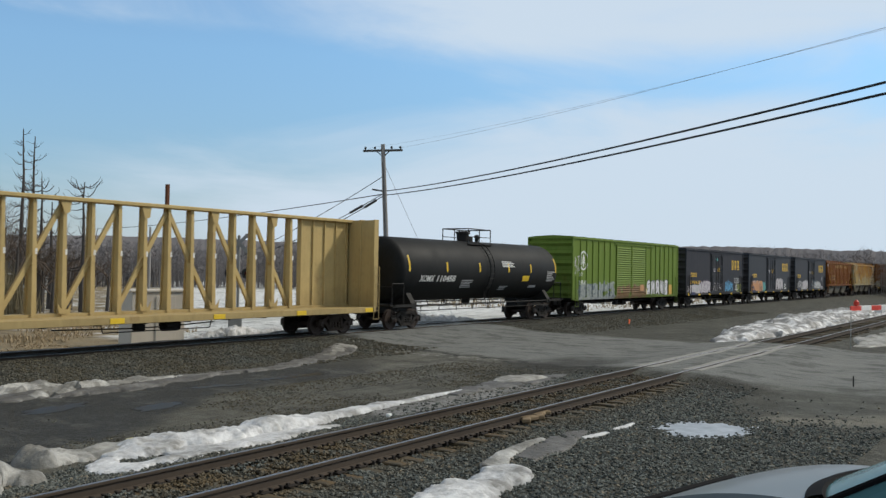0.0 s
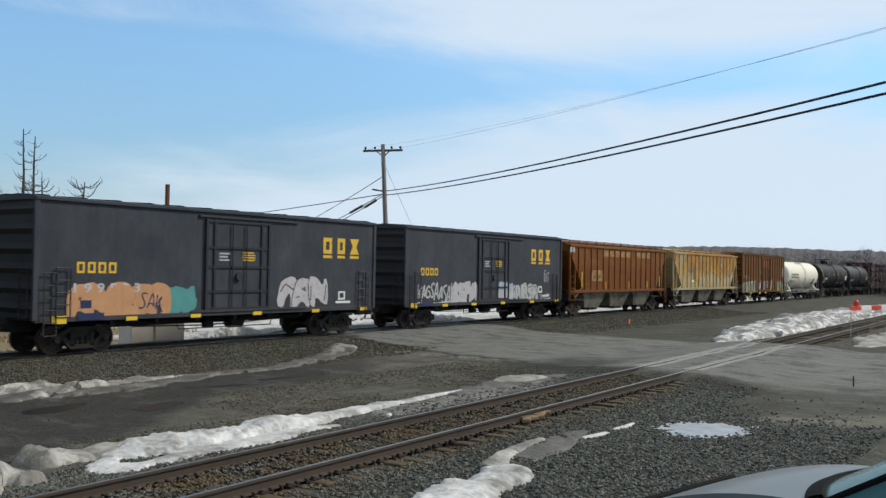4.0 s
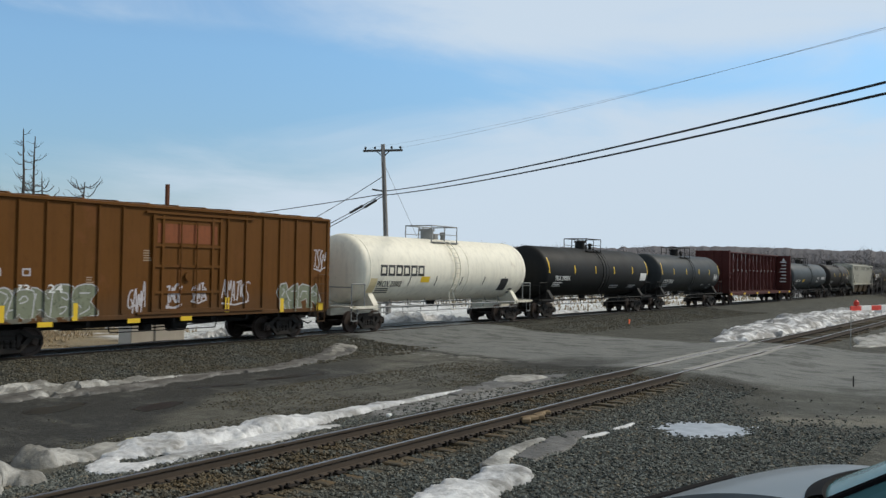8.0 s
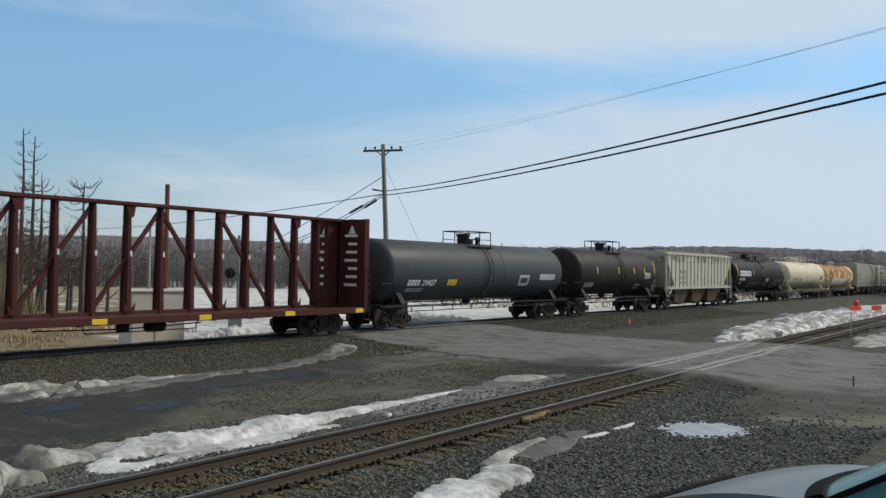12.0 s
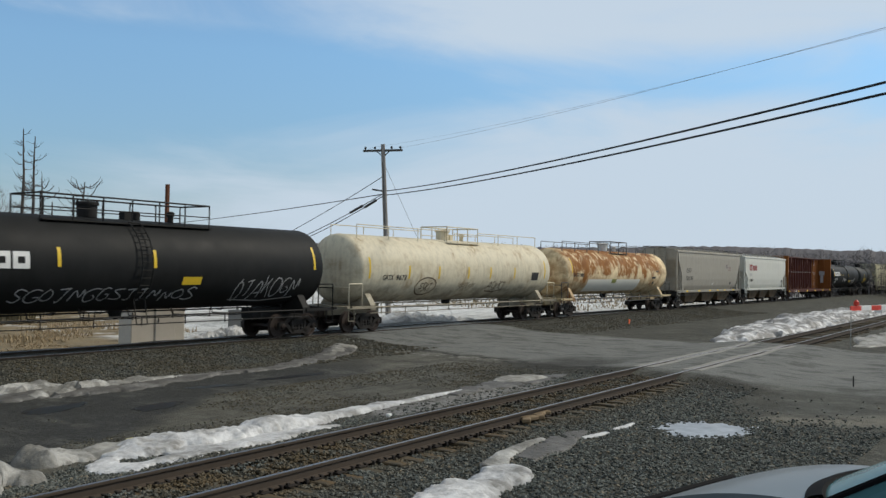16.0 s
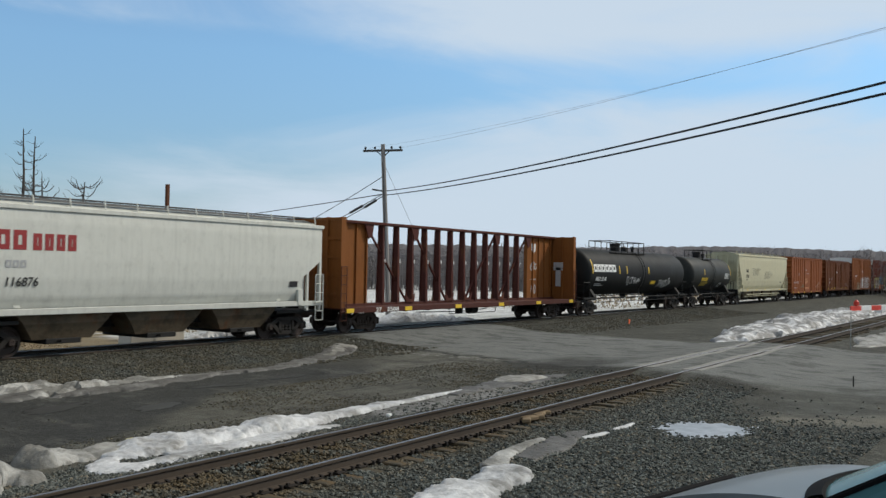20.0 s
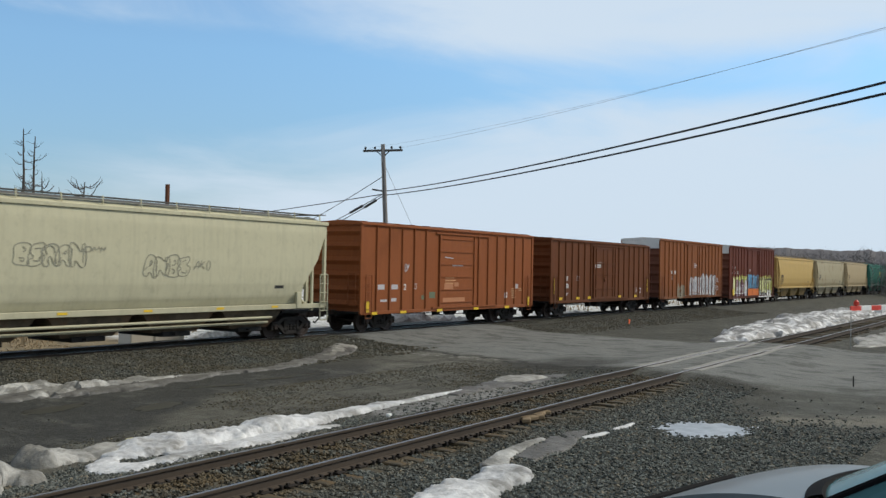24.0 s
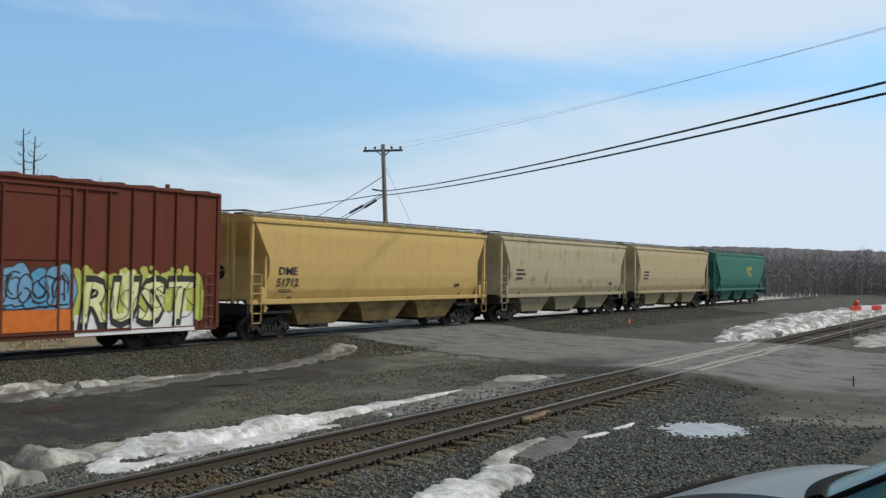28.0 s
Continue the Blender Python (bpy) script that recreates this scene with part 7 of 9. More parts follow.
    # cream tank
    p = car_paint("cream_tank_paint", (0.80, 0.72, 0.54), 0.46, 0.7, 0.25, seed=14.0, rough=0.5, rustcol=(0.36, 0.26, 0.15), smudge_shade=[(2.2, 3.2, 0.40, (0.40, 0.31, 0.18)), (1.2, 2.0, 0.5, (0.16, 0.13, 0.09))])
    e, L = tankcar(70.2, 87.7, "long cream tank car with dirt streaks and a roof walkway", p, rails=p, sillm=p, low=-16, side_ladder=False, span=(-1.2, 1.8), top_rail=[(-8.4, -1.3), (1.9, 8.4)], stripes=[(-8.4, 2.2), (-5.4, 1.4), (-2.9, 1.4), (-0.2, 1.4), (2.0, 1.4), (4.6, 1.4), (8.2, 2.4)])
    stencil(e, "GATX", M_BLACK, -7.42, -6.6, 2.32, 2.56, bs, 0.003)
    stencil(e, "9673", M_BLACK, -6.4, -5.6, 2.32, 2.56, bs, 0.006)
    brn = plain("brown_spray", (0.11, 0.075, 0.045), 0.7)
    decal("graffiti", e, brn, ribbon([(-3.8 + 0.85 * math.cos(i * 0.4), 2.02 + 0.42 * math.sin(i * 0.4)) for i in range(17)], 0.06) + scrawl(-4.3, -3.3, 1.8, 2.25, 4, 83, 0.05) + scrawl(2.0, 3.8, 1.7, 2.3, 5, 84, 0.05) + scrawl(-0.8, 0.6, 1.9, 2.2, 5, 85, 0.03), bs)
    decal("placard", e, DARK_END, rect(6.6, 7.4, 2.3, 2.75), bs)
    # rusted tank
    p = car_paint("rusted_tank_paint", (0.95, 0.77, 0.48), 0.60, 0.35, 0.3, seed=15.0, rough=0.65, rustcol=(0.25, 0.088, 0.012), top_rust=1.0, rust_span=(-8.6, 7.6), smudge_shade=[(1.9, 3.7, 0.45, (0.33, 0.145, 0.045)), (2.6, 4.6, 0.40, (0.125, 0.046, 0.012)), (1.3, 2.4, 0.5, (0.30, 0.13, 0.03))])
    e, L = tankcar(90.55, 107.4, "cream tank car with a heavily rusted upper half", p, r=1.5, rails=M_GRATE, sillm=p, side_ladder=False, span=(-0.6, 2.2), top_rail=[(-8.0, -0.7), (2.3, 7.8)], stripes=[(-8.0, 2.4)], fittings=CAP)
    b5 = barrel(1.5, 2.82)
    fresh = plain("fresh_grey_patch", (0.82, 0.79, 0.70), 0.6, 0.0, 0.08, 1.0)
    decal("paint_patch", e, fresh, [[(-5.5 + 1.1 * k, z), (-4.4 + 1.1 * k, z), (-4.4 + 1.1 * k, z + 0.03), (-5.5 + 1.1 * k, z + 0.03)] for k in range(8) for z in [1.55 + 0.03 * q for q in range(27)]], b5, 0.006, "clean grey repainted patch")
    stencil(e, "GATX 9405", M_BLACK, -7.81, -6.29, 2.52, 2.75, b5, 0.006)
    decal("placard", e, OLIVE, [q for k in range(6) for q in rect(-1.7, -0.95, 2.10 + 0.045 * k, 2.145 + 0.045 * k)], b5, 0.012)
    decal("placard", e, M_BLACK, rect(5.5, 6.3, 2.4, 2.55) + rect(5.9, 6.2, 2.0, 2.2) + rect(6.3, 6.8, 2.9, 3.0), b5, 0.008)
    # smooth hoppers
    hw = lambda z: W + 0.004 if z > 2.95 else W - 0.022 + (z - 2.35) * 0.05 if z > 2.3 else W - 0.022 - (2.3 - z) * 0.16
    p = car_paint("warm_grey_paint", (0.47, 0.44, 0.375), 0.10, 0.25, 0.12, seed=16.0)
    e, L = hopper(109.6, 126.9, "warm grey round-sided covered hopper with black lettering", p, "curve", 4.85, 1.45, 3, hopm=ch, slopem=slope, notch=((0, 0.9), (0.15, 1.0), (0.35, 0.95), (0.55, 0.6), (0.8, 0.08), (1, 0)))
    stencil(e, "CHTT", M_BLACK, -6.50, -5.31, 2.92, 3.25, hw, 0.004, lean=0.1)
    stencil(e, "721510", M_BLACK, -6.63, -4.88, 2.30, 2.62, hw, 0.004, lean=0.1)
    decal("shield", e, plain("faded_shield", (0.16, 0.13, 0.15), 0.7), blocks(4.05, 4.60, 3.35, 3.66, 2, 0.1, 0.2), hw, label="small faded shield")
    decal("lettering", e, plain("faded_maroon", (0.27, 0.20, 0.18), 0.7), lines(4.80, 5.6, 3.1, 3.5, 2), hw)
    strips(e, (-6.2, -3.2, -0.4, 1.8, 3.8, 6.4), 1.40, W - 0.018, 0.5, 0.12)
    decal("placard", e, M_WHITE, rect(0.3, 0.6, 1.9, 2.02), hw)
    decal("placard", e, M_BLACK, rect(5.3, 5.7, 1.9, 2.12), hw)
    for x in (-5.0, -2.9, -0.9, 1.1, 3.0, 5.0, 6.6):
        decal("seam", e, plain("seam_rust", (0.34, 0.315, 0.26), 0.8), ribbon([(x, 1.9), (x + 0.05, 2.6), (x + 0.03, 3.4), (x, 4.3)], 0.03), hw, 0.003)
    p = car_paint("pale_green_grey_paint", (0.76, 0.76, 0.69), 0.08, 0.2, 0.12, seed=17.0)
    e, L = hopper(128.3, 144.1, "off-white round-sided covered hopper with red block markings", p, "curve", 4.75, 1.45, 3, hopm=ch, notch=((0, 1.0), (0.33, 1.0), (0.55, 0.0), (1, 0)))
    decal("name_blocks", e, M_REDST, blocks(-6.30, -5.25, 3.22, 3.80, 2, 0.2, 0.26) + blocks(-5.15, -3.6, 3.22, 3.72, 4, 0.25, 0.26), hw, label="red block marking")
    decal("lettering", e, SILVER, blocks(-6.0, -5.3, 2.70, 2.92, 3, 0.2, 0.25), hw)
    stencil(e, "116876", M_BLACK, -5.95, -4.94, 2.15, 2.42, hw, 0.004, lean=0.1)
    decal("placard", e, DARK_END, rect(5.9, 6.35, 2.05, 2.28), hw)
    # orange-brown centre-beam car
    p = car_paint("dark_beam_paint", (0.120, 0.034, 0.024), 0.40, 0.15, 0.15, seed=18.0)
    pp = car_paint("orange_panel_paint", (0.33, 0.115, 0.025), 0.35, 0.15, 0.2, seed=18.5)
    e, L = centrebeam(145.3, 167.8, "orange-brown empty centre-beam flat car", p, bays=12, panel=3.5, panelm=pp, rod=0.045, few=True)
    x0 = L - 2.9
    decal("shield", e, M_WHITE, [[(x0, 4.5), (x0 + 0.55, 4.5), (x0 + 0.55, 4.1), (x0 + 0.28, 3.88), (x0, 4.1)]], flat(0.05), 0.006, "white shield")
    decal("lettering", e, SILVER, scrawl(x0 - 0.1, x0 + 0.7, 2.9, 3.4, 3, 91, 0.09) + scrawl(x0, x0 + 0.6, 1.5, 2.1, 2, 92, 0.07) + rect(x0 - 0.05, x0 + 0.6, 2.3, 2.36), flat(0.05), 0.006)
    stencil(e, "27", M_WHITE, -8.9, -8.5, 0.93, 1.11, flat(W), 0.006)
    stencil(e, "3508", M_WHITE, -8.1, -7.2, 0.93, 1.11, flat(W), 0.006)
    g = Geo().box(L - 0.206, L - 0.2, -0.7, -0.35, 1.9, 3.1).box(L - 0.206, L - 0.2, -0.85, -0.2, 2.9, 3.4)
    part("painted_sign", g, SILVER, e, "pale painted figure-eight shape")
    # black tank
    e, L = tankcar(170.4, 187.9, "black tank car with large white block markings and graffiti", blk, span=(-4.2, 2.0), stripes=[(-8.6, 2.2), (-4.2, 1.2), (-2.9, 1.2), (1.2, 1.2)])
    decal("name_blocks", e, M_WHITE, blocks(-8.40, -4.78, 2.85, 3.35, 6, 0.12, 0.30), bs, label="white block marking")
    stencil(e, "PRGX 33140", M_WHITE, -8.0, -6.33, 2.25, 2.52, bs, 0.008)
    decal("lettering", e, SILVER, lines(-8.0, -6.4, 1.9, 2.1, 2), bs)
    decal("graffiti", e, M_WHITE, scrawl(-2.95, -0.4, 2.0, 2.55, 6, 93, 0.05) + scrawl(3.44, 5.9, 1.7, 2.4, 8, 94, 0.06), bs)
    decal("placard", e, M_YELLOW, rect(1.9, 2.8, 2.0, 2.25), bs)
    p = car_paint("green_black_tank_paint", (0.038, 0.040, 0.036), 0.12, 0.3, 0.35, seed=19.0, rough=0.48)
    b8 = barrel(1.45, 2.8)
    e, L = tankcar(190.9, 201.0, "short dark tank car with a railed platform", p, r=1.45, zc=2.8, stripes=[(-2.4, 1.2), (4.9, 2.4)])
    decal("lettering", e, M_YELLOW, blocks(-3.0, -1.4, 2.2, 2.5, 5, 0.25, 0.3) + lines(-3.0, -1.0, 1.8, 2.1, 3), b8)
    decal("placard", e, M_WHITE, lines(3.2, 4.5, 2.4, 2.9, 6) + blocks(2.2, 2.8, 1.7, 2.05, 1, 0.05, 0.2), b8)
    # long cream hopper
    p = car_paint("cream_hopper_paint", (0.66, 0.62, 0.43), 0.06, 0.2, 0.12, seed=20.0)
    e, L = hopper(202.8, 221.4, "long cream round-sided covered hopper with black lettering", p, "curve", 4.9, 1.35, 4, hopm=ch, notch=((0, 1.35), (0.25, 1.2), (0.55, 0.45), (0.85, 0.04), (1, 0)))
    for y in (-W + 0.10, -W + 0.32):
        part("unloading_pipe", Geo().tube((-L + 3.2, y, 0.98 - (y + W) * 0.9), (L - 3.2, y, 0.98 - (y + W) * 0.9), 0.05, 8), p, e)
    stencil(e, "BBGX", M_BLACK, -6.62, -5.75, 3.05, 3.33, hw, 0.006)
    stencil(e, "75782", M_BLACK, -6.60, -5.66, 2.53, 2.80, hw, 0.010, lean=0.15)
    dim = plain("faded_scrawl", (0.30, 0.29, 0.22), 0.7)
    for x0, x1, z0, z1, k, sd in ((-4.6, -2.3, 2.75, 3.45, 5, 95), (0.0, 1.9, 2.45, 3.15, 4, 96)):
        fat_letters(e, x0, x1, z0, z1, k, [], dim, lambda x: hw, sd, 1, 0.16, 0.035)
    decal("graffiti", e, dim, scrawl(-2.3, -1.5, 3.2, 3.45, 3, 97, 0.03) + scrawl(2.1, 2.9, 2.65, 3.05, 3, 98, 0.03), hw, 0.008)
    decal("lettering", e, M_BLACK, lines(-6.6, -5.9, 2.25, 2.4, 2) + rect(6.2, 6.7, 2.0, 2.12), hw)
    strips(e, (-6.0, -3.0, 0.2, 3.4, 6.2), 1.30, W - 0.018, 0.35, 0.08)
    # brown boxcars
    p = car_paint("orange_box_paint", (0.40, 0.120, 0.036), 0.10, 0.12, 0.12, seed=21.0)
    door = (-1.75, 1.5)
    sf = W - 0.045
    e, L = boxcar(223.6, 239.2, "orange-brown ribbed boxcar with one sliding door", p, p, p, top=4.85, sill=0.80, ribs=16, door=door, door_style="ribbed")
    stencil(e, "12", M_WHITE, -4.77, -4.45, 1.88, 2.14, flat(sf), 0.010)
    decal("placard", e, GHOST, blocks(-3.88, -3.6, 1.9, 2.16, 1, 0.02, 0.12), flat(sf))
    for x0, x1, z0, z1 in ((-6.6, -6.1, 1.9, 2.12), (-5.6, -5.1, 1.9, 2.12), (-5.6, -5.2, 1.35, 1.5), (5.9, 6.2, 1.85, 2.1), (-6.4, -5.9, 1.35, 1.45)):
        decal("paint_patch", e, GHOST, rect(x0, x1, z0, z1), flat(sf))
    for x0, x1, z0, z1 in ((-1.3, -0.5, 1.85, 2.15), (-1.4, 0.6, 1.2, 1.45), (-0.4, 0.0, 2.0, 2.2)):
        decal("paint_patch", e, plain("faded_peach", (0.44, 0.19, 0.09), 0.7), rect(x0, x1, z0, z1), flat(W - 0.013))
    decal("placard", e, M_WHITE, blocks(4.7, 5.0, 1.35, 1.65, 1, 0.02, 0.25), flat(sf))
    decal("lettering", e, PEACH, lines(-1.2, -0.2, 2.1, 2.5, 3) + lines(5.4, 5.9, 1.3, 1.9, 5) + lines(6.2, 6.6, 1.7, 1.9, 2), flat(W - 0.018))
    decal("scratch", e, GHOST, ribbon([(-1.3, 3.45), (-0.5, 3.40)], 0.05) + ribbon([(-0.6, 3.05), (0.4, 3.05)], 0.05) + scrawl(-4.6, -4.3, 2.7, 3.2, 2, 97, 0.04), flat(W - 0.013))
    decal("paint_patch", e, plain("green_grey_patch", (0.13, 0.16, 0.10), 0.7), rect(-2.55, -2.05, 1.45, 1.75) + rect(-3.2, -3.0, 1.4, 1.6), flat(sf))
    strips(e, (-4.7, -1.7, 1.7, 4.9, -6.9), 0.85, W + 0.004, 0.46, 0.12)
    yellow_marks(e, [(7.36, 1.15, 0.2, 0.5), (-7.36, 1.15, 0.2, 0.5)], W + 0.003)
    p = car_paint("chestnut_paint", (0.20, 0.062, 0.018), 0.28, 0.2, 0.12, seed=22.0)
    door = (-1.9, 1.65)
    e, L = boxcar(241.6, 257.3, "chestnut brown ribbed boxcar with a plug door", p, p, p, top=4.80, sill=0.9, ribs=17, door=door)
    stencil(e, "SLR", M_WHITE, -5.95, -5.52, 2.28, 2.55, flat(sf), 0.012)
    stencil(e, "970", M_WHITE, -5.95, -5.46, 1.82, 2.08, flat(sf), 0.012)
    decal("placard", e, M_WHITE, rect(-1.62, -1.48, 3.1, 3.4) + lines(-1.35, -0.45, 3.1, 3.5, 3), flat(W - 0.013), 0.006)
    decal("placard", e, GHOST, blocks(-4.3, -4.05, 2.3, 2.55, 1, 0.02, 0.12) + lines(-5.95, -5.5, 1.35, 1.55, 2) + blocks(6.0, 6.35, 1.4, 1.75, 1, 0.02, 0.2) + lines(5.4, 5.6, 1.4, 1.8, 3), flat(sf))
    strips(e, (-6.6, -4.2, -2.5, 2.4, 5.2), 1.18, W + 0.003, 0.45, 0.16)
    yellow_marks(e, [(-7.5, 1.9, 0.1, 1.0), (7.45, 1.9, 0.08, 0.9)], W + 0.003)
    zinc = plain("roof_zinc", (0.42, 0.43, 0.44), 0.6, 0.1, 0.15, 1.0)
    p = car_paint("tan_box_paint", (0.345, 0.110, 0.030), 0.2, 0.25, 0.15, tags=[(-3.9, -2.0, 0.9, 1.9, (0.24, 0.19, 0.13), (0.36, 0.33, 0.26))], seed=23.0)
    door = (-1.55, 1.5)
    e, L = boxcar(259.6, 274.8, "tall tan-brown ribbed boxcar with large silver graffiti and white-topped ends", p, BROWN_END_SHADE, p, top=5.42, sill=0.85, ribs=17, door=door, door_style="slide", cap=CAP)
    for tx, a, b in (("R", -5.73, -5.55), ("201", -5.22, -4.76), ("86", -4.45, -4.11)):
        stencil(e, tx, M_WHITE, a, b, 2.78, 3.04, flat(sf), 0.006)
    decal("placard", e, GHOST, blocks(-5.1, -4.85, 2.35, 2.6, 1, 0.02, 0.12) + lines(0.1, 0.9, 3.3, 3.7, 3) + blocks(6.2, 6.6, 1.4, 1.8, 1, 0.02, 0.2) + lines(6.1, 6.6, 2.1, 2.5, 3), flat(W - 0.013))
    tone = spray("chrome_spray", (0.56, 0.545, 0.56), 0.45)
    decal("graffiti", e, tone, rect(-0.8, 1.5, 1.0, 2.3), flat(W - 0.013), 0.0015)
    decal("graffiti", e, tone, rect(1.62, 5.8, 1.0, 2.35), flat(sf), 0.0015)
    decal("graffiti", e, M_BLACK, scrawl(-0.7, 1.5, 1.1, 2.4, 4, 120, 0.04), flat(W - 0.013), 0.012)
    decal("graffiti", e, M_BLACK, scrawl(2.0, 5.7, 1.1, 2.1, 5, 121, 0.035), flat(sf), 0.012)
    fat_letters(e, -0.9, 1.95, 0.98, 2.60, 5, [tone], M_BLACK, box_surf(door, 0.045), 101, 1, 0.10, 0.05)
    fat_letters(e, 2.0, 5.9, 0.98, 2.80, 5, [tone], M_BLACK, box_surf(door, 0.045), 104, 2, 0.06, 0.05)
    p = car_paint("oxblood_paint", (0.19, 0.047, 0.025), 0.2, 0.25, 0.12, seed=24.0)
    door = (-2.0, 1.85)
    bx = box_surf(door, 0.045)
    e, L = boxcar(277.2, 292.7, "oxblood ribbed boxcar with large bright graffiti and white-topped ends", p, BROWN_END_SHADE, p, top=5.44, sill=0.56, ribs=17, door=door, door_style="slide", cap=CAP)
    for tx, a, b, z in (("TO", -6.86, -6.56, 3.30), ("FX", -5.98, -5.68, 3.30), ("88", -6.84, -6.56, 2.84), ("71", -5.97, -5.72, 2.84), ("88", -5.28, -4.98, 2.84)):
        stencil(e, tx, M_WHITE, a, b, z, z + 0.25, flat(sf), 0.006)
    decal("placard", e, M_WHITE, rect(-1.3, -1.1, 3.1, 3.35) + rect(-2.35, -2.1, 2.85, 2.92), flat(W - 0.013))
    yellow_marks(e, [(-6.7, 1.15, 0.6, 0.55)], W + 0.003)
    # sprayed backgrounds, then letters
    pale = plain("pale_lemon_spray", (0.72, 0.70, 0.36), 0.6, 0.0, 0.4, 2.0)
    halo = plain("lemon_haze", (0.46, 0.48, 0.10), 0.6, 0.0, 0.4, 3.0)
    bubble_letters(e, 1.95, 7.0, 0.95, 2.5, 9, [halo, pale], halo, bx, 110, 0.4, 0)
    bubble_letters(e, -6.5, -2.1, 0.95, 2.50, 8, [pale, halo], halo, bx, 114, 0.9, 0)
    decal("graffiti", e, M_WHITE, rect(1.95, 6.7, 0.74, 1.25), flat(sf), 0.012)
    decal("graffiti", e, M_WHITE, rect(1.95, 6.7, 0.58, 0.70), flat(W), 0.006)
    decal("graffiti", e, ORANGE, rect(-1.95, 1.8, 0.80, 1.45), flat(W + 0.012), 0.014)
    decal("graffiti", e, SKY, rect(-1.9, 1.8, 1.45, 2.35), flat(W - 0.013), 0.003)
    blue2 = plain("pale_blue_spray", (0.16, 0.34, 0.52), 0.6, 0.0, 0.3, 2.0)
    bubble_letters(e, -1.95, 1.85, 1.50, 2.70, 5, [blue2, SKY], M_BLACK, lambda x: flat(bx(x)(0) + 0.006), 111, 0.5, 4)
    fat_letters(e, -5.9, -2.1, 0.80, 2.25, 5, [spray("mauve_spray_pale", (0.30, 0.15, 0.19)), GHOST, PLUM], M_BLACK, lambda x: flat(sf + 0.012), 112, 1, 0.22, 0.055)
    decal("graffiti", e, M_WHITE, scrawl(-5.9, -2.1, 1.05, 1.8, 9, 113, 0.07), flat(sf), 0.024)
    rr = random.Random(118)
    for k in range(22):
        cx, cz, r = rr.uniform(2.0, 6.9), rr.uniform(2.3, 2.75), rr.uniform(0.07, 0.17)
        decal("graffiti", e, halo, [[(cx + r * math.cos(i * 0.5236), cz + r * math.sin(i * 0.5236)) for i in range(12)]], flat(sf), 0.013)
    for k, (glyph, a, b) in enumerate((("R", 2.05, 3.25), ("U", 3.1, 4.25), ("S", 4.2, 5.35), ("T", 5.3, 6.55))):
        stencil(e, glyph, M_BLACK, a, b, 0.90, 2.40, flat(sf + 0.014 + 0.002 * (k % 2)), 0.12, "graffiti", 0.14)
        stencil(e, glyph, pale, a + 0.10, b - 0.10, 1.03, 2.27, flat(sf + 0.020 + 0.002 * (k % 2)), 0.03, "graffiti", 0.14)
    decal("graffiti", e, M_BLACK, scrawl(2.1, 6.8, 1.0, 2.3, 7, 125, 0.03), flat(sf), 0.030)
    decal("graffiti", e, M_BLACK, scrawl(-1.8, 1.7, 1.5, 2.5, 6, 126, 0.045), flat(W - 0.013), 0.024)
    # hoppers at the rear
    ROUND = ((0, 0.25), (0.12, 0.55), (0.35, 0.8), (0.55, 0.75), (0.8, 0.3), (1, 0))
    p = car_paint("yellow_hopper_paint", (0.69, 0.475, 0.175), 0.05, 0.2, 0.12, seed=25.0)
    # chutes take a darker yellow-brown: the shade below the body is painted in
    e, L = hopper(294.3, 311.5, "mustard yellow round-sided covered hopper with black lettering", p, "curve", 4.85, 1.55, 3, hopm=car_paint("yellow_chute_shade", (0.40, 0.275, 0.10), 0.2, 0.3, 0.2, seed=33.0, smudge_shade=[(0.3, 1.7, 0.5, (0.06, 0.045, 0.025))]), slopem=slope, notch=ROUND)
    stencil(e, "DME", M_BLACK, -7.05, -6.0, 2.54, 2.84, hw, 0.008)
    stencil(e, "51712", M_BLACK, -7.12, -5.9, 2.08, 2.40, hw, 0.008)
    decal("lettering", e, M_BLACK, lines(-7.0, -6.2, 1.85, 1.98, 2) + rect(5.6, 6.0, 2.0, 2.14), hw)
    p = car_paint("dusty_hopper_paint", (0.54, 0.47, 0.31), 0.40, 0.3, 0.2, seed=26.0)
    e, L = hopper(313.0, 330.4, "dusty cream round-sided covered hopper with rust stains", p, "curve", 4.85, 1.5, 3, slopem=slope, notch=ROUND)
    decal("lettering", e, DARK_END, lines(-7.0, -5.9, 2.3, 3.0, 3) + rect(5.8, 6.3, 2.0, 2.15), hw)
    p = car_paint("tan_hopper_paint", (0.58, 0.46, 0.28), 0.3, 0.3, 0.2, seed=27.0)
    e, L = hopper(332.0, 348.5, "tan-cream round-sided covered hopper", p, "curve", 4.85, 1.5, 3, slopem=slope, notch=ROUND)
    decal("lettering", e, DARK_END, lines(-6.6, -5.4, 2.3, 3.0, 3), hw)
    p = car_paint("green_hopper_paint", (0.060, 0.245, 0.19), 0.06, 0.2, 0.12, seed=28.0)
    e, L = hopper(350.2, 366.8, "green round-sided covered hopper at the end of the train", p, "curve", 4.85, 1.5, 3)
    decal("emblem", e, OLIVE, rect(1.4, 2.2, 2.9, 3.6) + rect(2.2, 3.2, 3.2, 3.6) + rect(2.2, 3.0, 2.6, 3.0), flat(W), 0.012, label="yellow emblem shape")


build_train()


# ---- sleepers, spikes and loose stone ----
def tie_geo(w=0.11, l=1.28, h=0.2):
    return Geo().bev(-w, w, -l, l, -h, 0.0, 0.015)


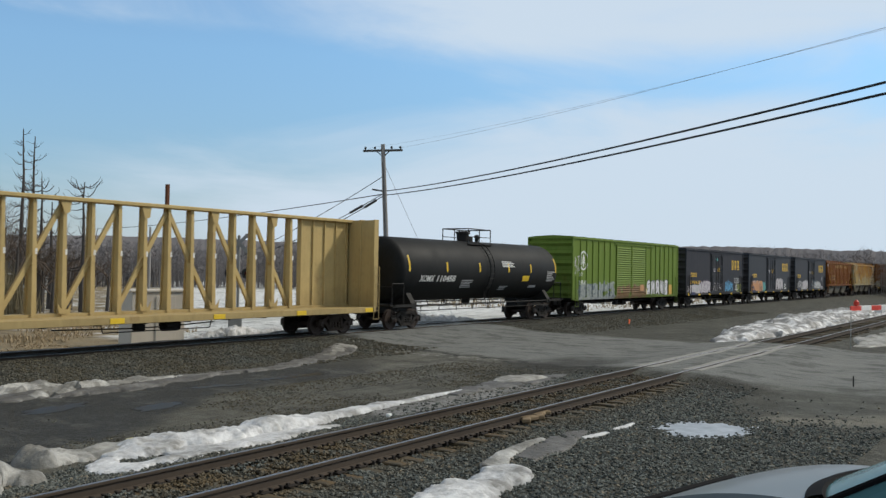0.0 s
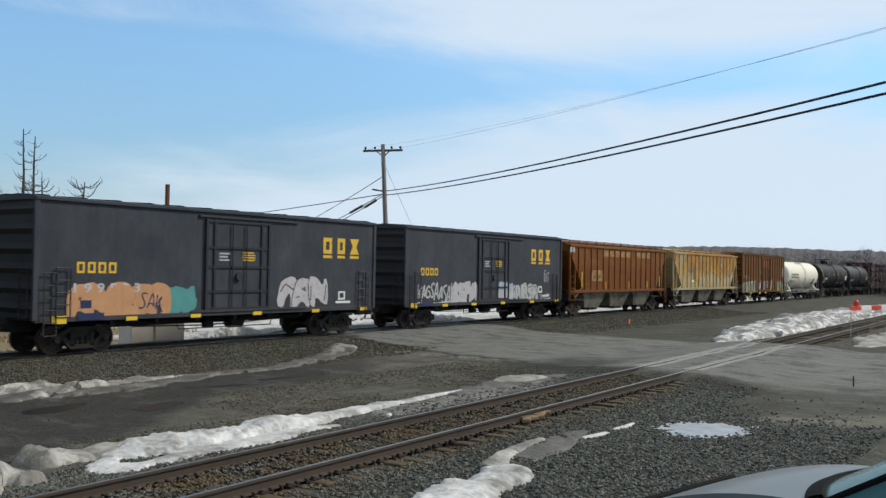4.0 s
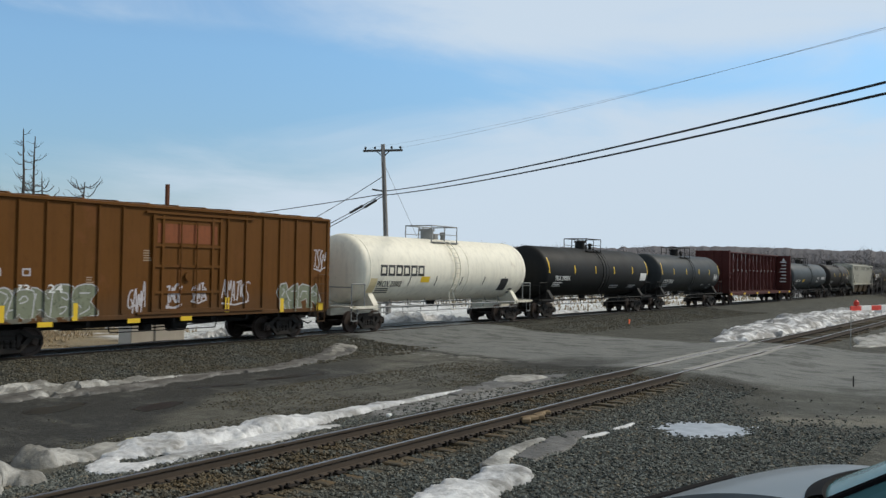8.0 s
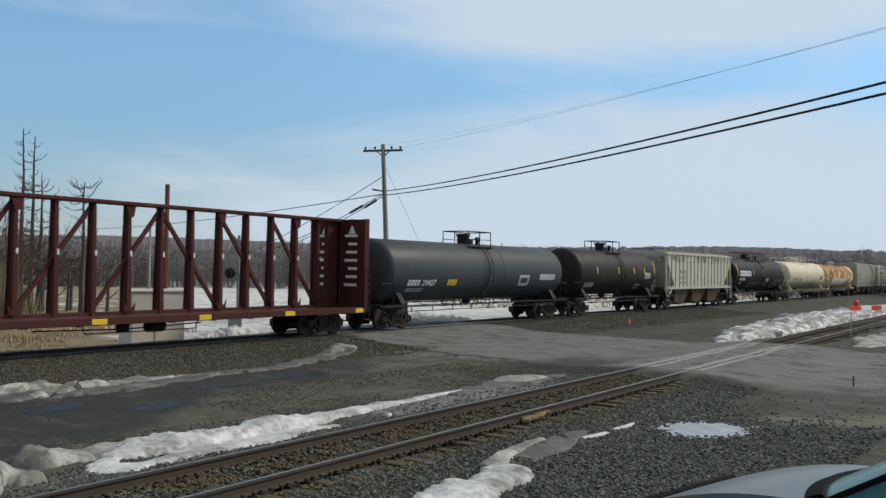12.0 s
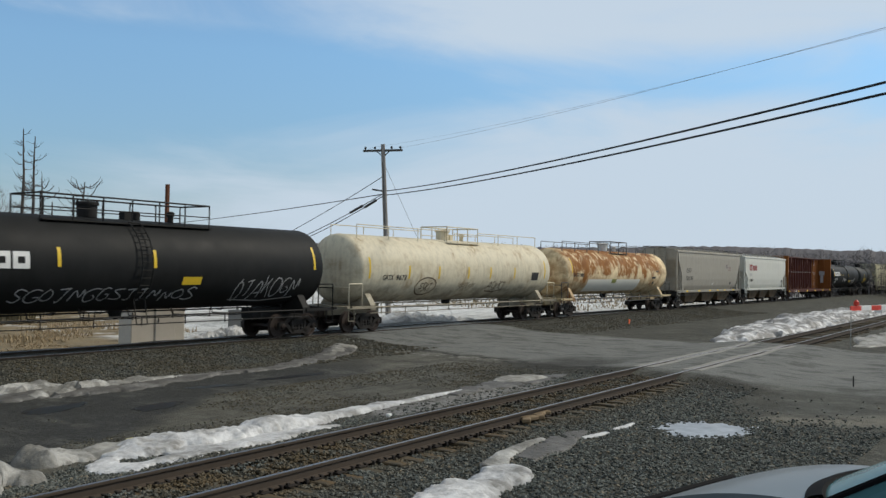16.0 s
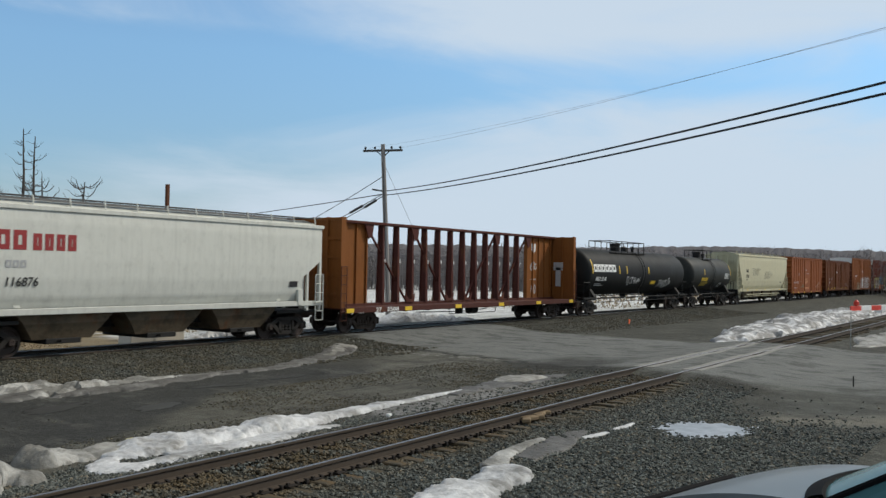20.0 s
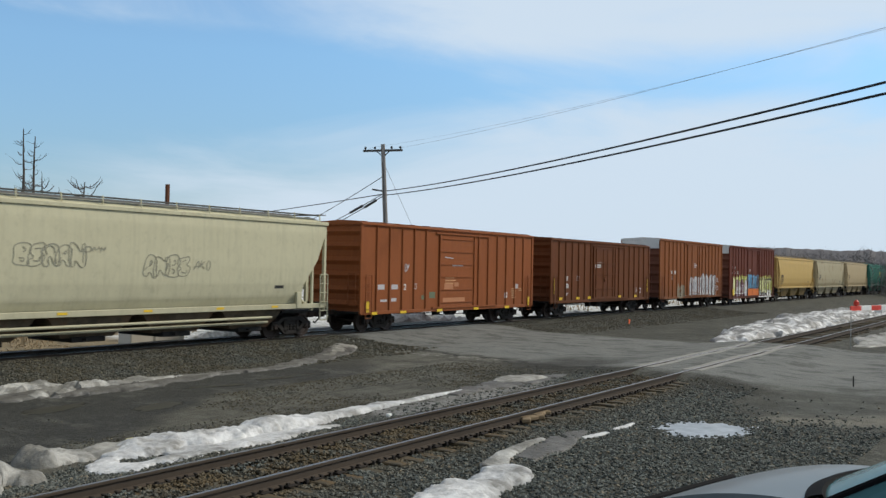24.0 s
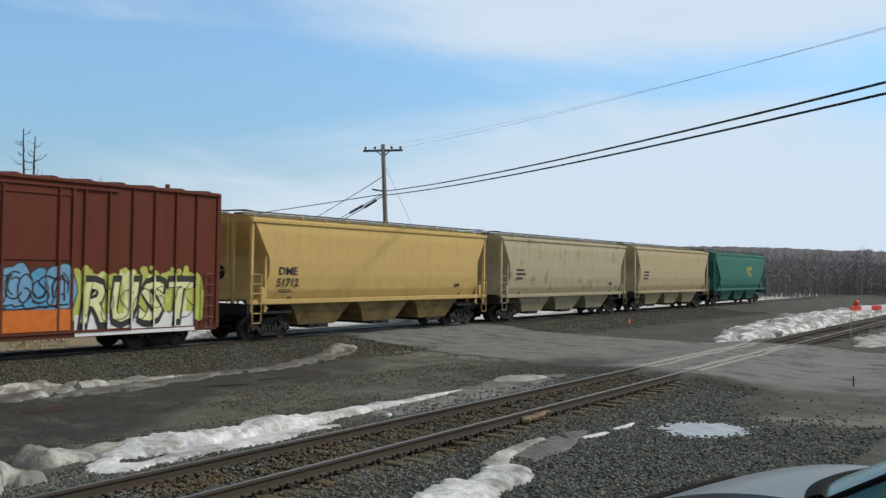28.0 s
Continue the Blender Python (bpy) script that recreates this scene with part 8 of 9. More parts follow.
def sleepers(e, ang, y_of, x0, x1, top, gap, keep):
    me = tie_geo().mesh("sleeper", M_TIE)
    rest = Geo()
    x, k = x0, 0
    while x < x1:
        if not keep(x):
            x += gap
            continue
        jx, jy, jz = random.uniform(-0.07, 0.07), random.uniform(-0.09, 0.09), random.uniform(-0.05, 0.004)
        o = new("sleeper", me)
        o.parent = e
        o.matrix_local = Matrix.Translation((x + jx, y_of(x) + jy, top - 0.182 + jz)) @ Matrix.Rotation(ang + random.uniform(-0.05, 0.05), 4, "Z")
        x += gap
        k += 1


M_SPIKE = plain("spike_iron", (0.03, 0.024, 0.02), 0.8, 0.2)


def fastenings(e, y_of, x0, x1, top, gap, keep):
    """Tie plates, anchors and spikes at both sides of each rail: too many and small to lift singly."""
    g = Geo()
    x = x0
    while x < x1:
        if keep(x):
            for s in (-1, 1):
                y = y_of(x) + s * 0.7525
                g.box(x - 0.09, x + 0.09, y - 0.17, y + 0.17, top - 0.185, top - 0.168)
                for q in (-1, 1):
                    g.box(x - 0.02 + 0.05 * q, x + 0.02 + 0.05 * q, y + q * 0.10 - 0.025, y + q * 0.10 + 0.025, top - 0.17, top - 0.135)
                    g.bev(x + 0.16 * q - 0.03, x + 0.16 * q + 0.03, y - 0.11, y + 0.11, top - 0.23, top - 0.15, 0.01)
        x += gap
    tagged(part("rail_fastenings", g, M_SPIKE, e), kind="stuff")


def off_road(y):
    a, b = road_edges(y)
    return lambda x: not (a - 0.2 < x < b + 0.2)


sleepers(NEAR_TRACK, NEAR_ANG, near_y, 4.0, 95.0, -0.02, 0.53, off_road(10.0))
fastenings(NEAR_TRACK, near_y, 4.0, 60.0, -0.02, 0.53, off_road(10.0))
sleepers(MAIN_TRACK, 0.0, lambda x: LINE_Y, 12.0, 75.0, 0.0, 0.55, off_road(26.9))


def stone_material():
    m = Nodes("crushed_stone", 0.85)
    gi = m.n.new("ShaderNodeNewGeometry").outputs["Random Per Island"]
    c = m.mix(gi, (0.022, 0.026, 0.024), (0.172, 0.184, 0.166))
    c = m.mix(m.step(gi, 0.93, 0.95), c, (0.18, 0.155, 0.115))
    # rusty brown dust on the stones of the track bed
    bed = m.math("ABSOLUTE", m.math("SUBTRACT", m.y, m.math("ADD", 9.83, m.math("MULTIPLY", m.x, 0.0095))))
    c = m.mix(m.math("MULTIPLY", m.step(bed, 2.0, 1.0), m.step(m.noise(1.3, 5.0, 0.6), 0.36, 0.60)), c, (0.115, 0.085, 0.046))
    c = m.mix(m.math("MULTIPLY", m.step(m.y, 12.4, 14.0), m.step(m.noise(0.6, 5.0, 0.65), 0.24, 0.56)), c, m.mix(gi, (0.034, 0.030, 0.020), (0.125, 0.110, 0.075)))
    m.bump(m.noise(40.0, 3.0), 0.3, 0.01)
    return m.colour(c)


M_STONE = stone_material()


def stones(name, n, place, size, label):
    """Loose crushed stone: small lopsided lumps, scattered."""
    base = [(1, 0, 0), (-1, 0, 0), (0, 1, 0), (0, -1, 0), (0, 0, 1), (0, 0, -1)]
    fs = [(0, 2, 4), (2, 1, 4), (1, 3, 4), (3, 0, 4), (2, 0, 5), (1, 2, 5), (3, 1, 5), (0, 3, 5)]
    vs, faces = [], []
    rng = random.Random(7)
    while n > 0:
        p = place(rng)
        if p is None:
            continue
        x, y, z = p
        r = size * rng.uniform(0.55, 1.25)
        rot = Euler((rng.uniform(0, 6.28), rng.uniform(0, 6.28), rng.uniform(0, 6.28))).to_matrix()
        o = len(vs)
        for b in base:
            q = rot @ (Vector(b) * r * rng.uniform(0.6, 1.15))
            vs.append((x + q.x, y + q.y, z + q.z * 0.75 + r * 0.25))
        faces += [tuple(o + i for i in f) for f in fs]
        n -= 1
    me = bpy.data.meshes.new(name)
    me.from_pydata(vs, [], faces)
    me.materials.append(M_STONE)
    return tagged(new(name, me), label, "gravel", kind="stuff")


def near_stone(rng):
    x = 6.0 + 26.0 * rng.random() ** 1.5
    y = rng.uniform(3.0, 12.9)
    a, b = road_edges(y)
    if x > a - 0.6 + rng.uniform(-0.8, 0.3):
        return None
    if y > 11.75 and 15.6 < x < 24.2 and rng.random() < 0.88:
        return None
    off = abs(abs(y - near_y(x)) - 0.7525)
    if off < 0.12:
        return None
    if y < 7.0 and rng.random() < 0.98 * smooth((x - 19.6 + 1.6 * noise.noise(Vector((x * 0.9, y * 0.9, 4))) - 2.0 * smooth((y - 6.0) / 1.0)) / 3.2):
        return None
    tie = abs(((x - 4.0) / 0.53) % 1.0 - 0.5) > 0.30
    inner = abs(y - near_y(x)) < 0.72
    if abs(y - near_y(x)) < 1.35 and tie and rng.random() < (0.35 if inner else 0.8):
        return None
    if inner and rng.random() < 0.35:
        return None
    pu, pv = (x - 19.15) * 0.955 - (y - 6.12) * 0.295, (x - 19.15) * 0.295 + (y - 6.12) * 0.955
    if (pu / 1.25) ** 2 + ((pv - 0.07) / 0.95) ** 2 < 0.45 + 0.55 * rng.random():
        return None
    z = ground_z(x, y)
    if inner:
        z = max(z, -0.20 + 0.02 * rng.random())
    return x, y, z


def berm_stone(rng):
    x = rng.uniform(11.0, 30.5) if rng.random() < 0.6 else rng.uniform(43.5, 80.0)
    y = rng.uniform(20.5, 26.1)
    if y < 21.5 and rng.random() < 0.5:
        return None
    return x, y, ground_z(x, y)


stones("ballast_stones", 46000, near_stone, 0.040, "grey-green crushed stone ballast round the near track")
def yard_stone(rng):
    x, y = rng.uniform(9.0, 31.0), rng.uniform(12.0, 17.6)
    a, b = road_edges(y)
    if x > a - 1.0 + rng.uniform(-1.5, 0.5):
        return None
    if y < 13.1 and 15.8 < x < 24.0 and rng.random() < 0.9:
        return None
    bare = noise.noise(Vector((x * 0.28, y * 0.5, 8))) + 0.5 * noise.noise(Vector((x * 0.9, y * 1.4, 9))) - 0.9 * smooth((19.0 - x) / 7.0) * smooth((y - 14.0) / 1.5)
    if bare < rng.uniform(-0.5, 0.15):
        return None
    return x, y, ground_z(x, y) - 0.008


stones("yard_gravel", 9000, yard_stone, 0.036, "loose gravel on the muddy yard")
stones("ballast_gravel", 24000, berm_stone, 0.046, "dark crushed stone on the main line shoulder")

# old grade-crossing planks and scraps
M_PLANK = plain("weathered_plank", (0.20, 0.145, 0.085), 0.85, 0.0, 0.4, 6.0)
for x, y, l, a in ((16.75, 9.06, 0.16, 0.5), (17.0, 9.14, 0.22, -0.3), (17.35, 9.10, 0.14, 0.9), (17.6, 9.2, 0.20, 0.25), (17.9, 9.26, 0.13, -0.6)):
    o = thing("wood_scrap", Geo().bev(-l, l, -0.09, 0.09, -0.04, 0.05, 0.02), M_PLANK, "splintered pale scrap of wood between the rails", "wood scrap", "wood scraps")
    o.matrix_world = Matrix.Translation((x, y, -0.15)) @ Matrix.Rotation(a, 4, "Z")
M_LITTER = plain("litter_white", (0.75, 0.76, 0.74), 0.6)
for x, y in ((19.18, 9.30), (15.8, 11.83)):
    o = thing("litter", Geo().bev(-0.07, 0.07, -0.045, 0.045, -0.03, 0.05, 0.02), M_LITTER, "small crumpled piece of white litter", "litter", "litter")
    o.matrix_world = Matrix.Translation((x, y, ground_z(x, y) + 0.05)) @ Matrix.Rotation(x, 4, "Z")
o = thing("litter", Geo().bev(-0.08, 0.08, -0.04, 0.04, -0.02, 0.03, 0.015), plain("faded_yellow", (0.52, 0.47, 0.22), 0.7), "small faded yellow scrap on the snow", "litter", "litter")
o.matrix_world = Matrix.Translation((10.7, 13.7, ground_z(10.7, 13.7) + 0.12))
M_ORANGE = plain("safety_orange", (0.75, 0.16, 0.05), 0.6)
o = thing("marker_flag", Geo().bev(-0.10, 0.10, -0.02, 0.02, 0.0, 0.30, 0.01), M_ORANGE, "small orange marker in the gravel", "marker")
o.location = (54.3, 22.3, ground_z(54.3, 22.3))
M_POST = plain("dark_post", (0.03, 0.03, 0.03), 0.7)
o = thing("marker_post", Geo().lathe([(0, 0.022), (0.28, 0.022), (0.30, 0.012)], 8, "z"), M_POST, "short dark marker post in the ground", "post")
o.location = (28.7, 4.98, ground_z(28.7, 4.98))
o = thing("marker_post", Geo().lathe([(0, 0.016), (1.6, 0.016), (1.62, 0.01)], 8, "z"), plain("pale_post", (0.30, 0.31, 0.30), 0.6), "thin pale upright marker post", "post")
o.location = (44.8, 7.9, ground_z(44.8, 7.9))


# ---- red and white barricade by the snow heap ----
def barricade():
    e = tagged(new("barricade"), "low red and white striped barricade on the snow", "barricade")
    red, wht = plain("barricade_red", (0.62, 0.05, 0.03), 0.5), plain("barricade_white", (0.78, 0.78, 0.76), 0.5)
    d = Vector((5.3, -1.6, 0)).normalized()
    for k in range(6):
        g = Geo().bev(k * 1.7 - 0.849, k * 1.7 + 0.849, -0.05, 0.05, 0.22, 0.62, 0.02)
        part("panel", g, red if k % 2 == 0 else wht, e, "red panel" if k % 2 == 0 else "white panel")
    for x in (-0.2, 3.9, 8.0):
        part("foot", Geo().bev(x - 0.08, x + 0.08, -0.3, 0.3, -0.25, 0.24, 0.02), wht, e)
    part("lamp", Geo().lathe([(0.62, 0.10), (0.72, 0.22), (0.95, 0.20), (1.08, 0.06)], 12, "z", (0.1, 0, 0)), red, e, "red warning lamp", True)
    e.matrix_world = Matrix.Translation((80.2, 13.8, ground_z(80.2, 13.8) + 0.22)) @ Matrix.Rotation(math.atan2(d.y, d.x), 4, "Z")


barricade()

# ---- utility pole, wires ----
M_POLE = Nodes("weathered_pole", 0.85)
_g = M_POLE.noise(1.0, 6.0, 0.6, M_POLE.scaled(14.0, 14.0, 0.8))
M_POLE.bump(_g, 0.4, 0.01)
M_POLE = M_POLE.colour(M_POLE.mix(_g, (0.17, 0.155, 0.145), (0.40, 0.38, 0.36)))
M_WIRE = plain("black_cable", (0.02, 0.02, 0.022), 0.6)
M_THIN = plain("thin_wire", (0.30, 0.33, 0.37), 0.5, 0.4)


def utility_pole():
    e = tagged(new("utility_pole"), "leaning weathered wooden utility pole with one crossarm", "utility pole")
    b, t = Vector((47.06, 35.38, -0.95)), Vector((46.40, 35.62, 10.62))
    part("shaft", Geo().tube(b, t, 0.19, 12, 0.13), M_POLE, e, smooth=True)
    a0, a1 = Vector((45.62, 36.58, 10.16)), Vector((47.14, 34.62, 10.28))
    d = (a1 - a0)
    g = Geo().tube(a0, a1, 0.085, 4)
    part("crossarm", g, plain("dark_crossarm", (0.09, 0.085, 0.08), 0.85), e)
    for k in (0.06, 0.30, 0.72, 0.94):
        p = a0 + d * k
        part("insulator", Geo().lathe([(0.02, 0.03), (0.12, 0.03), (0.13, 0.075), (0.2, 0.08), (0.26, 0.04)], 10, "z", tuple(p)), M_POST, e, smooth=True)
    for k in (0.32, 0.68):
        part("brace", Geo().tube(a0 + d * k, b.lerp(t, 0.93), 0.03, 5), M_POST, e)
    part("bracket", Geo().tube(b.lerp(t, 0.745), b.lerp(t, 0.745) + Vector((-0.5, 0.6, 0.1)), 0.05, 6), M_POST, e)
    part("ground_lead", Geo().tube(b + Vector((-0.19, -0.05, 0.3)), b.lerp(t, 0.9) + Vector((-0.15, -0.05, 0)), 0.02, 5), M_POST, e)
    return b, t


POLE_B, POLE_T = utility_pole()


def rope(pts, r, n=6):
    """One unbroken cable through the points."""
    g = Geo()
    vs = []
    for i, p in enumerate(pts):
        d = (Vector(pts[min(len(pts) - 1, i + 1)]) - Vector(pts[max(0, i - 1)])).normalized()
        a = d.cross(Vector((0, 0, 1))).normalized()
        b = d.cross(a)
        vs += [Vector(p) + (a * math.cos(6.2832 * k / n) + b * math.sin(6.2832 * k / n)) * r for k in range(n)]
    return g.add(vs, [(i * n + k, i * n + (k + 1) % n, (i + 1) * n + (k + 1) % n, (i + 1) * n + k) for i in range(len(pts) - 1) for k in range(n)])


def wire(a, b, sag, r, mat, label, n=28):
    a, b = Vector(a), Vector(b)
    pts = []
    for k in range(n + 1):
        t = k / n
        p = a.lerp(b, t)
        p.z -= sag * 4 * t * (1 - t)
        pts.append(p)
    return thing("overhead_wire", rope(pts, r), mat, label, "wire", "overhead wires")


wire((46.5, 35.35, 7.68), (17.0, -0.11, 6.62), 0.28, 0.028, M_WIRE, "thick black overhead cable")
wire((46.5, 35.35, 7.42), (17.0, -0.11, 6.40), 0.26, 0.028, M_WIRE, "thick black overhead cable")
wire((47.05, 34.72, 10.42), (20.3, -1.2, 8.62), 0.25, 0.0055, M_THIN, "thin bare overhead wire")
wire((45.72, 36.45, 10.32), (20.0, -0.9, 8.42), 0.35, 0.0035, M_THIN, "thin bare overhead wire")
wire((46.5, 35.5, 7.5), (83.0, 118.0, 7.6), 0.5, 0.03, M_WIRE, "thick black overhead cable")
wire((46.45, 35.6, 8.6), (55.4, 57.7, 3.4), 0.25, 0.022, M_WIRE, "black service cable sloping down from the pole")
wire((46.45, 35.6, 7.5), (52.5, 50.5, 4.2), 0.2, 0.026, M_WIRE, "black service cable sloping down from the pole")
wire((46.45, 35.6, 7.35), (51.8, 48.5, 4.4), 0.2, 0.026, M_WIRE, "black service cable sloping down from the pole")
wire((46.45, 35.5, 9.3), (51.9, 33.4, -0.8), 0.0, 0.012, M_THIN, "thin steel guy wire of the pole", 4)


def on_cable(a, b, sag, t):
    p = Vector(a).lerp(Vector(b), t)
    p.z -= sag * 4 * t * (1 - t)
    return p


for b in ((52.5, 50.5, 4.2), (51.8, 48.5, 4.4)):
    a = (46.45, 35.6, 7.5 if b[0] > 52 else 7.35)
    t0 = 0.16 if b[0] > 52 else 0.06
    thing("splice_case", Geo().tube(on_cable(a, b, 0.2, t0), on_cable(a, b, 0.2, t0 + 0.10), 0.085, 8), M_WIRE, "black splice case on a cable", "splice case", "splice cases")

# ---- lineside: bungalow, rusty post, crossing signal ----
M_BUNG = plain("bungalow_aluminium", (0.52, 0.475, 0.41), 0.6, 0.0, 0.16, 1.5)


def bungalow():
    e = tagged(new("signal_bungalow"), "plain silver-grey metal signal hut beside the line", "signal hut")
    g = Geo().bev(-1.22, 1.22, -0.6, 0.6, 0.0, 2.30, 0.03)
    part("wall", g, M_BUNG, e)
    part("roof", Geo().prism([(-0.66, 2.302), (-0.66, 2.36), (0, 2.42), (0.66, 2.36), (0.66, 2.302)], -1.28, 1.28, "x"), M_BUNG, e)
    d = part("door", Geo().bev(-0.15, 0.75, -0.64, -0.602, 0.12, 2.12, 0.01), M_BUNG, e)
    part("handle", Geo().tube((-0.02, -0.66, 1.0), (-0.02, -0.66, 1.18), 0.02), M_POST, d)
    part("base", Geo().bev(-1.26, 1.26, -0.64, 0.64, -0.25, -0.002, 0.02), plain("concrete", (0.35, 0.34, 0.32), 0.9), e)
    e.location = (26.45, 32.6, -0.62)
    e.rotation_euler = (0, 0, -0.22)


bungalow()
M_RUSTY = plain("rusted_steel", (0.14, 0.055, 0.03), 0.85, 0.2, 0.4, 2.0)
o = thing("steel_post", Geo().bev(-0.075, 0.075, -0.075, 0.075, -0.3, 7.1, 0.01), M_RUSTY, "tall rust-red square steel post", "post")
o.location = (28.13, 33.83, -0.62)
o = thing("far_pole", Geo().tube((0, 0, -0.5), (0.0, 0, 7.6), 0.16, 8, 0.11), M_POLE, "distant grey wooden pole", "utility pole")
o.location = (66.0, 82.0, -0.8)


def crossing_signal():
    e = tagged(new("crossing_signal"), "railway crossing signal with crossed boards and twin lamps", "crossing signal")
    part("mast", Geo().lathe([(0, 0.07), (4.9, 0.07), (4.95, 0.02)], 12, "z"), M_ZINC, e, smooth=True)
    part("mast_base", Geo().lathe([(0, 0.24), (0.25, 0.24), (0.35, 0.09)], 12, "z"), M_ZINC, e, smooth=True)
    part("relay_case", Geo().bev(-0.42, 0.22, -0.2, 0.2, 0.1, 1.35, 0.02), M_ZINC, e)
    for s in (-1, 1):
        g = Geo().box(-0.61, 0.61, -0.012 + 0.02 * s, 0.012 + 0.02 * s, -0.085, 0.085)
        b = part("board", g, M_ZINC, e, "grey back of a crossed board")
        b.matrix_local = Matrix.Translation((0, -0.10, 4.55)) @ Matrix.Rotation(s * radians(45), 4, "Y")
        part("crosspiece", Geo().tube((0, 0, 3.1), (s * 0.40, 0, 3.1), 0.03), M_POST, e)
        for q in (-1, 1):
            part("backing_disc", Geo().lathe([(q * 0.06, 0.02), (q * 0.06, 0.25), (q * 0.09, 0.25), (q * 0.09, 0.02)], 20, "y", (s * 0.40, 0, 3.1)), M_BLACK, e, "black round lamp shield")
            part("lamp", Geo().lathe([(q * 0.092, 0.11), (q * 0.13, 0.10), (q * 0.16, 0.02)], 14, "y", (s * 0.40, 0, 3.1)), plain("lamp_lens", (0.25, 0.10, 0.09), 0.2), e)
            part("hood", Geo().lathe([(q * 0.10, 0.13), (q * 0.30, 0.13), (q * 0.30, 0.12), (q * 0.10, 0.12)], 14, "y", (s * 0.40, 0, 3.1)), M_BLACK, e)
    e.matrix_world = Matrix.Translation((31.9, 33.1, -0.62)) @ Matrix.Rotation(radians(-48), 4, "Z")


crossing_signal()
snow_bank("snow_bank", [(28.0, 32.6, 0.4, 0.15), (29.0, 32.3, 0.8, 0.60), (30.2, 32.0, 0.8, 0.70), (31.6, 31.8, 0.6, 0.3), (33.6, 31.6, 0.4, 0.12)], "small heap of snow behind the main line", M_SNOW)
snow_bank("snow_bank", [(60.0, 32.6, 0.6, 0.15), (66.0, 33.4, 1.1, 0.5), (71.0, 33.2, 0.9, 0.3)], "small heap of snow behind the main line", M_SNOW, step=0.4)
snow_bank("snow_bank", [(40.0, 30.8, 0.5, 0.2), (43.0, 31.4, 1.0, 0.75), (46.0, 31.3, 1.0, 0.6), (49.5, 30.9, 0.5, 0.2)], "small heap of snow behind the main line", M_SNOW, step=0.3)

# ---- trees ----
M_BARK = plain("dead_bark", (0.085, 0.076, 0.070), 0.9, 0.0, 0.35, 3.0)
M_TWIG = plain("bare_twigs", (0.120, 0.088, 0.066), 0.9, 0.0, 0.4, 0.5)


def snag(x, y, h, label, seed, spread=1.6, low=0.25, lean=0.0, fork=False):
    """A dead conifer: tapered trunk with short bent limbs."""
    rng = random.Random(seed)
    e = tagged(new("dead_tree"), label, "tree", "dead trees")
    g = Geo()
    pts = [(lean * (k / 8) ** 2 + rng.uniform(-0.06, 0.06), rng.uniform(-0.06, 0.06), h * k / 8) for k in range(9)]
    for k in range(8):
        g.tube(pts[k], pts[k + 1], 0.24 * (1 - k / 9.4), 7, 0.24 * (1 - (k + 1) / 9.4))
    part("trunk", g, M_BARK, e)
    n = int(h * 1.9)
    g = Geo()
    for k in range(n):
        t = low + (0.98 - low) * (k + rng.random() * 0.6) / n
        i = min(7, int(t * 8))
        p = Vector(pts[i]).lerp(Vector(pts[i + 1]), min(1.0, t * 8 - i))
        a = rng.uniform(1.6, 4.6) if rng.random() < 0.65 else rng.uniform(0, 6.283)
        l = spread * (1.25 - t * 0.92) * rng.uniform(0.35, 1.15) + 0.15
        d = Vector((math.cos(a), math.sin(a), 0))
        dip, rise = rng.uniform(0.0, 0.30), rng.uniform(0.02, 0.42)
        way = [p + d * l * s + Vector((rng.uniform(-0.05, 0.05), rng.uniform(-0.05, 0.05), l * (-dip * math.sin(s * 3.0) + rise * s ** 2.6))) for s in (0, 0.25, 0.5, 0.75, 1.0)]
        for s, (u, w) in enumerate(zip(way, way[1:])):
            r = (0.042 * (1.1 - t) + 0.030) * (1 - s * 0.2)
            g.tube(u, w, r, 4, r * 0.8)
        for _ in range(3):
            u = way[rng.randint(1, 4)]
            g.tube(u, u + Vector((d.x * 0.3 + rng.uniform(-0.3, 0.3), d.y * 0.3 + rng.uniform(-0.3, 0.3), rng.uniform(0.05, 0.4))), 0.014, 3, 0.006)
    if fork:
        for k in range(7):
            p = Vector(pts[8]) - Vector((0, 0, rng.uniform(0.0, 1.3)))
            a, l = k * 0.898 + rng.uniform(-0.2, 0.2), rng.uniform(0.9, 1.8)
            way = [p + Vector((math.cos(a) * l * q, math.sin(a) * l * q, l * (-0.10 * math.sin(q * 3.0) + 0.42 * q ** 2.4))) for q in (0, 0.33, 0.67, 1.0)]
            for u, w in zip(way, way[1:]):
                g.tube(u, w, 0.032, 4, 0.024)
            for u in way[1:]:
                g.tube(u, u + Vector((rng.uniform(-0.35, 0.35), rng.uniform(-0.35, 0.35), rng.uniform(0.1, 0.4))), 0.018, 3, 0.008)
    part("limbwork", g, M_BARK, e)
    e.location = (x, y, -1.0)
    return e


snag(41.25, 66.2, 14.0, "tall dead conifer with short broken limbs", 1, 2.0, 0.3)
snag(42.97, 67.5, 13.7, "tall dead conifer with short broken limbs", 2, 1.7, 0.35)
snag(40.4, 62.4, 9.8, "dead conifer with bare twisted limbs", 3, 2.4, 0.3, fork=True)
snag(42.3, 63.9, 8.4, "dead conifer with bare twisted limbs", 8, 2.4, 0.2)
snag(40.3, 57.2, 9.5, "dead conifer with bare upturned limbs", 4, 3.6, 0.3, fork=True)


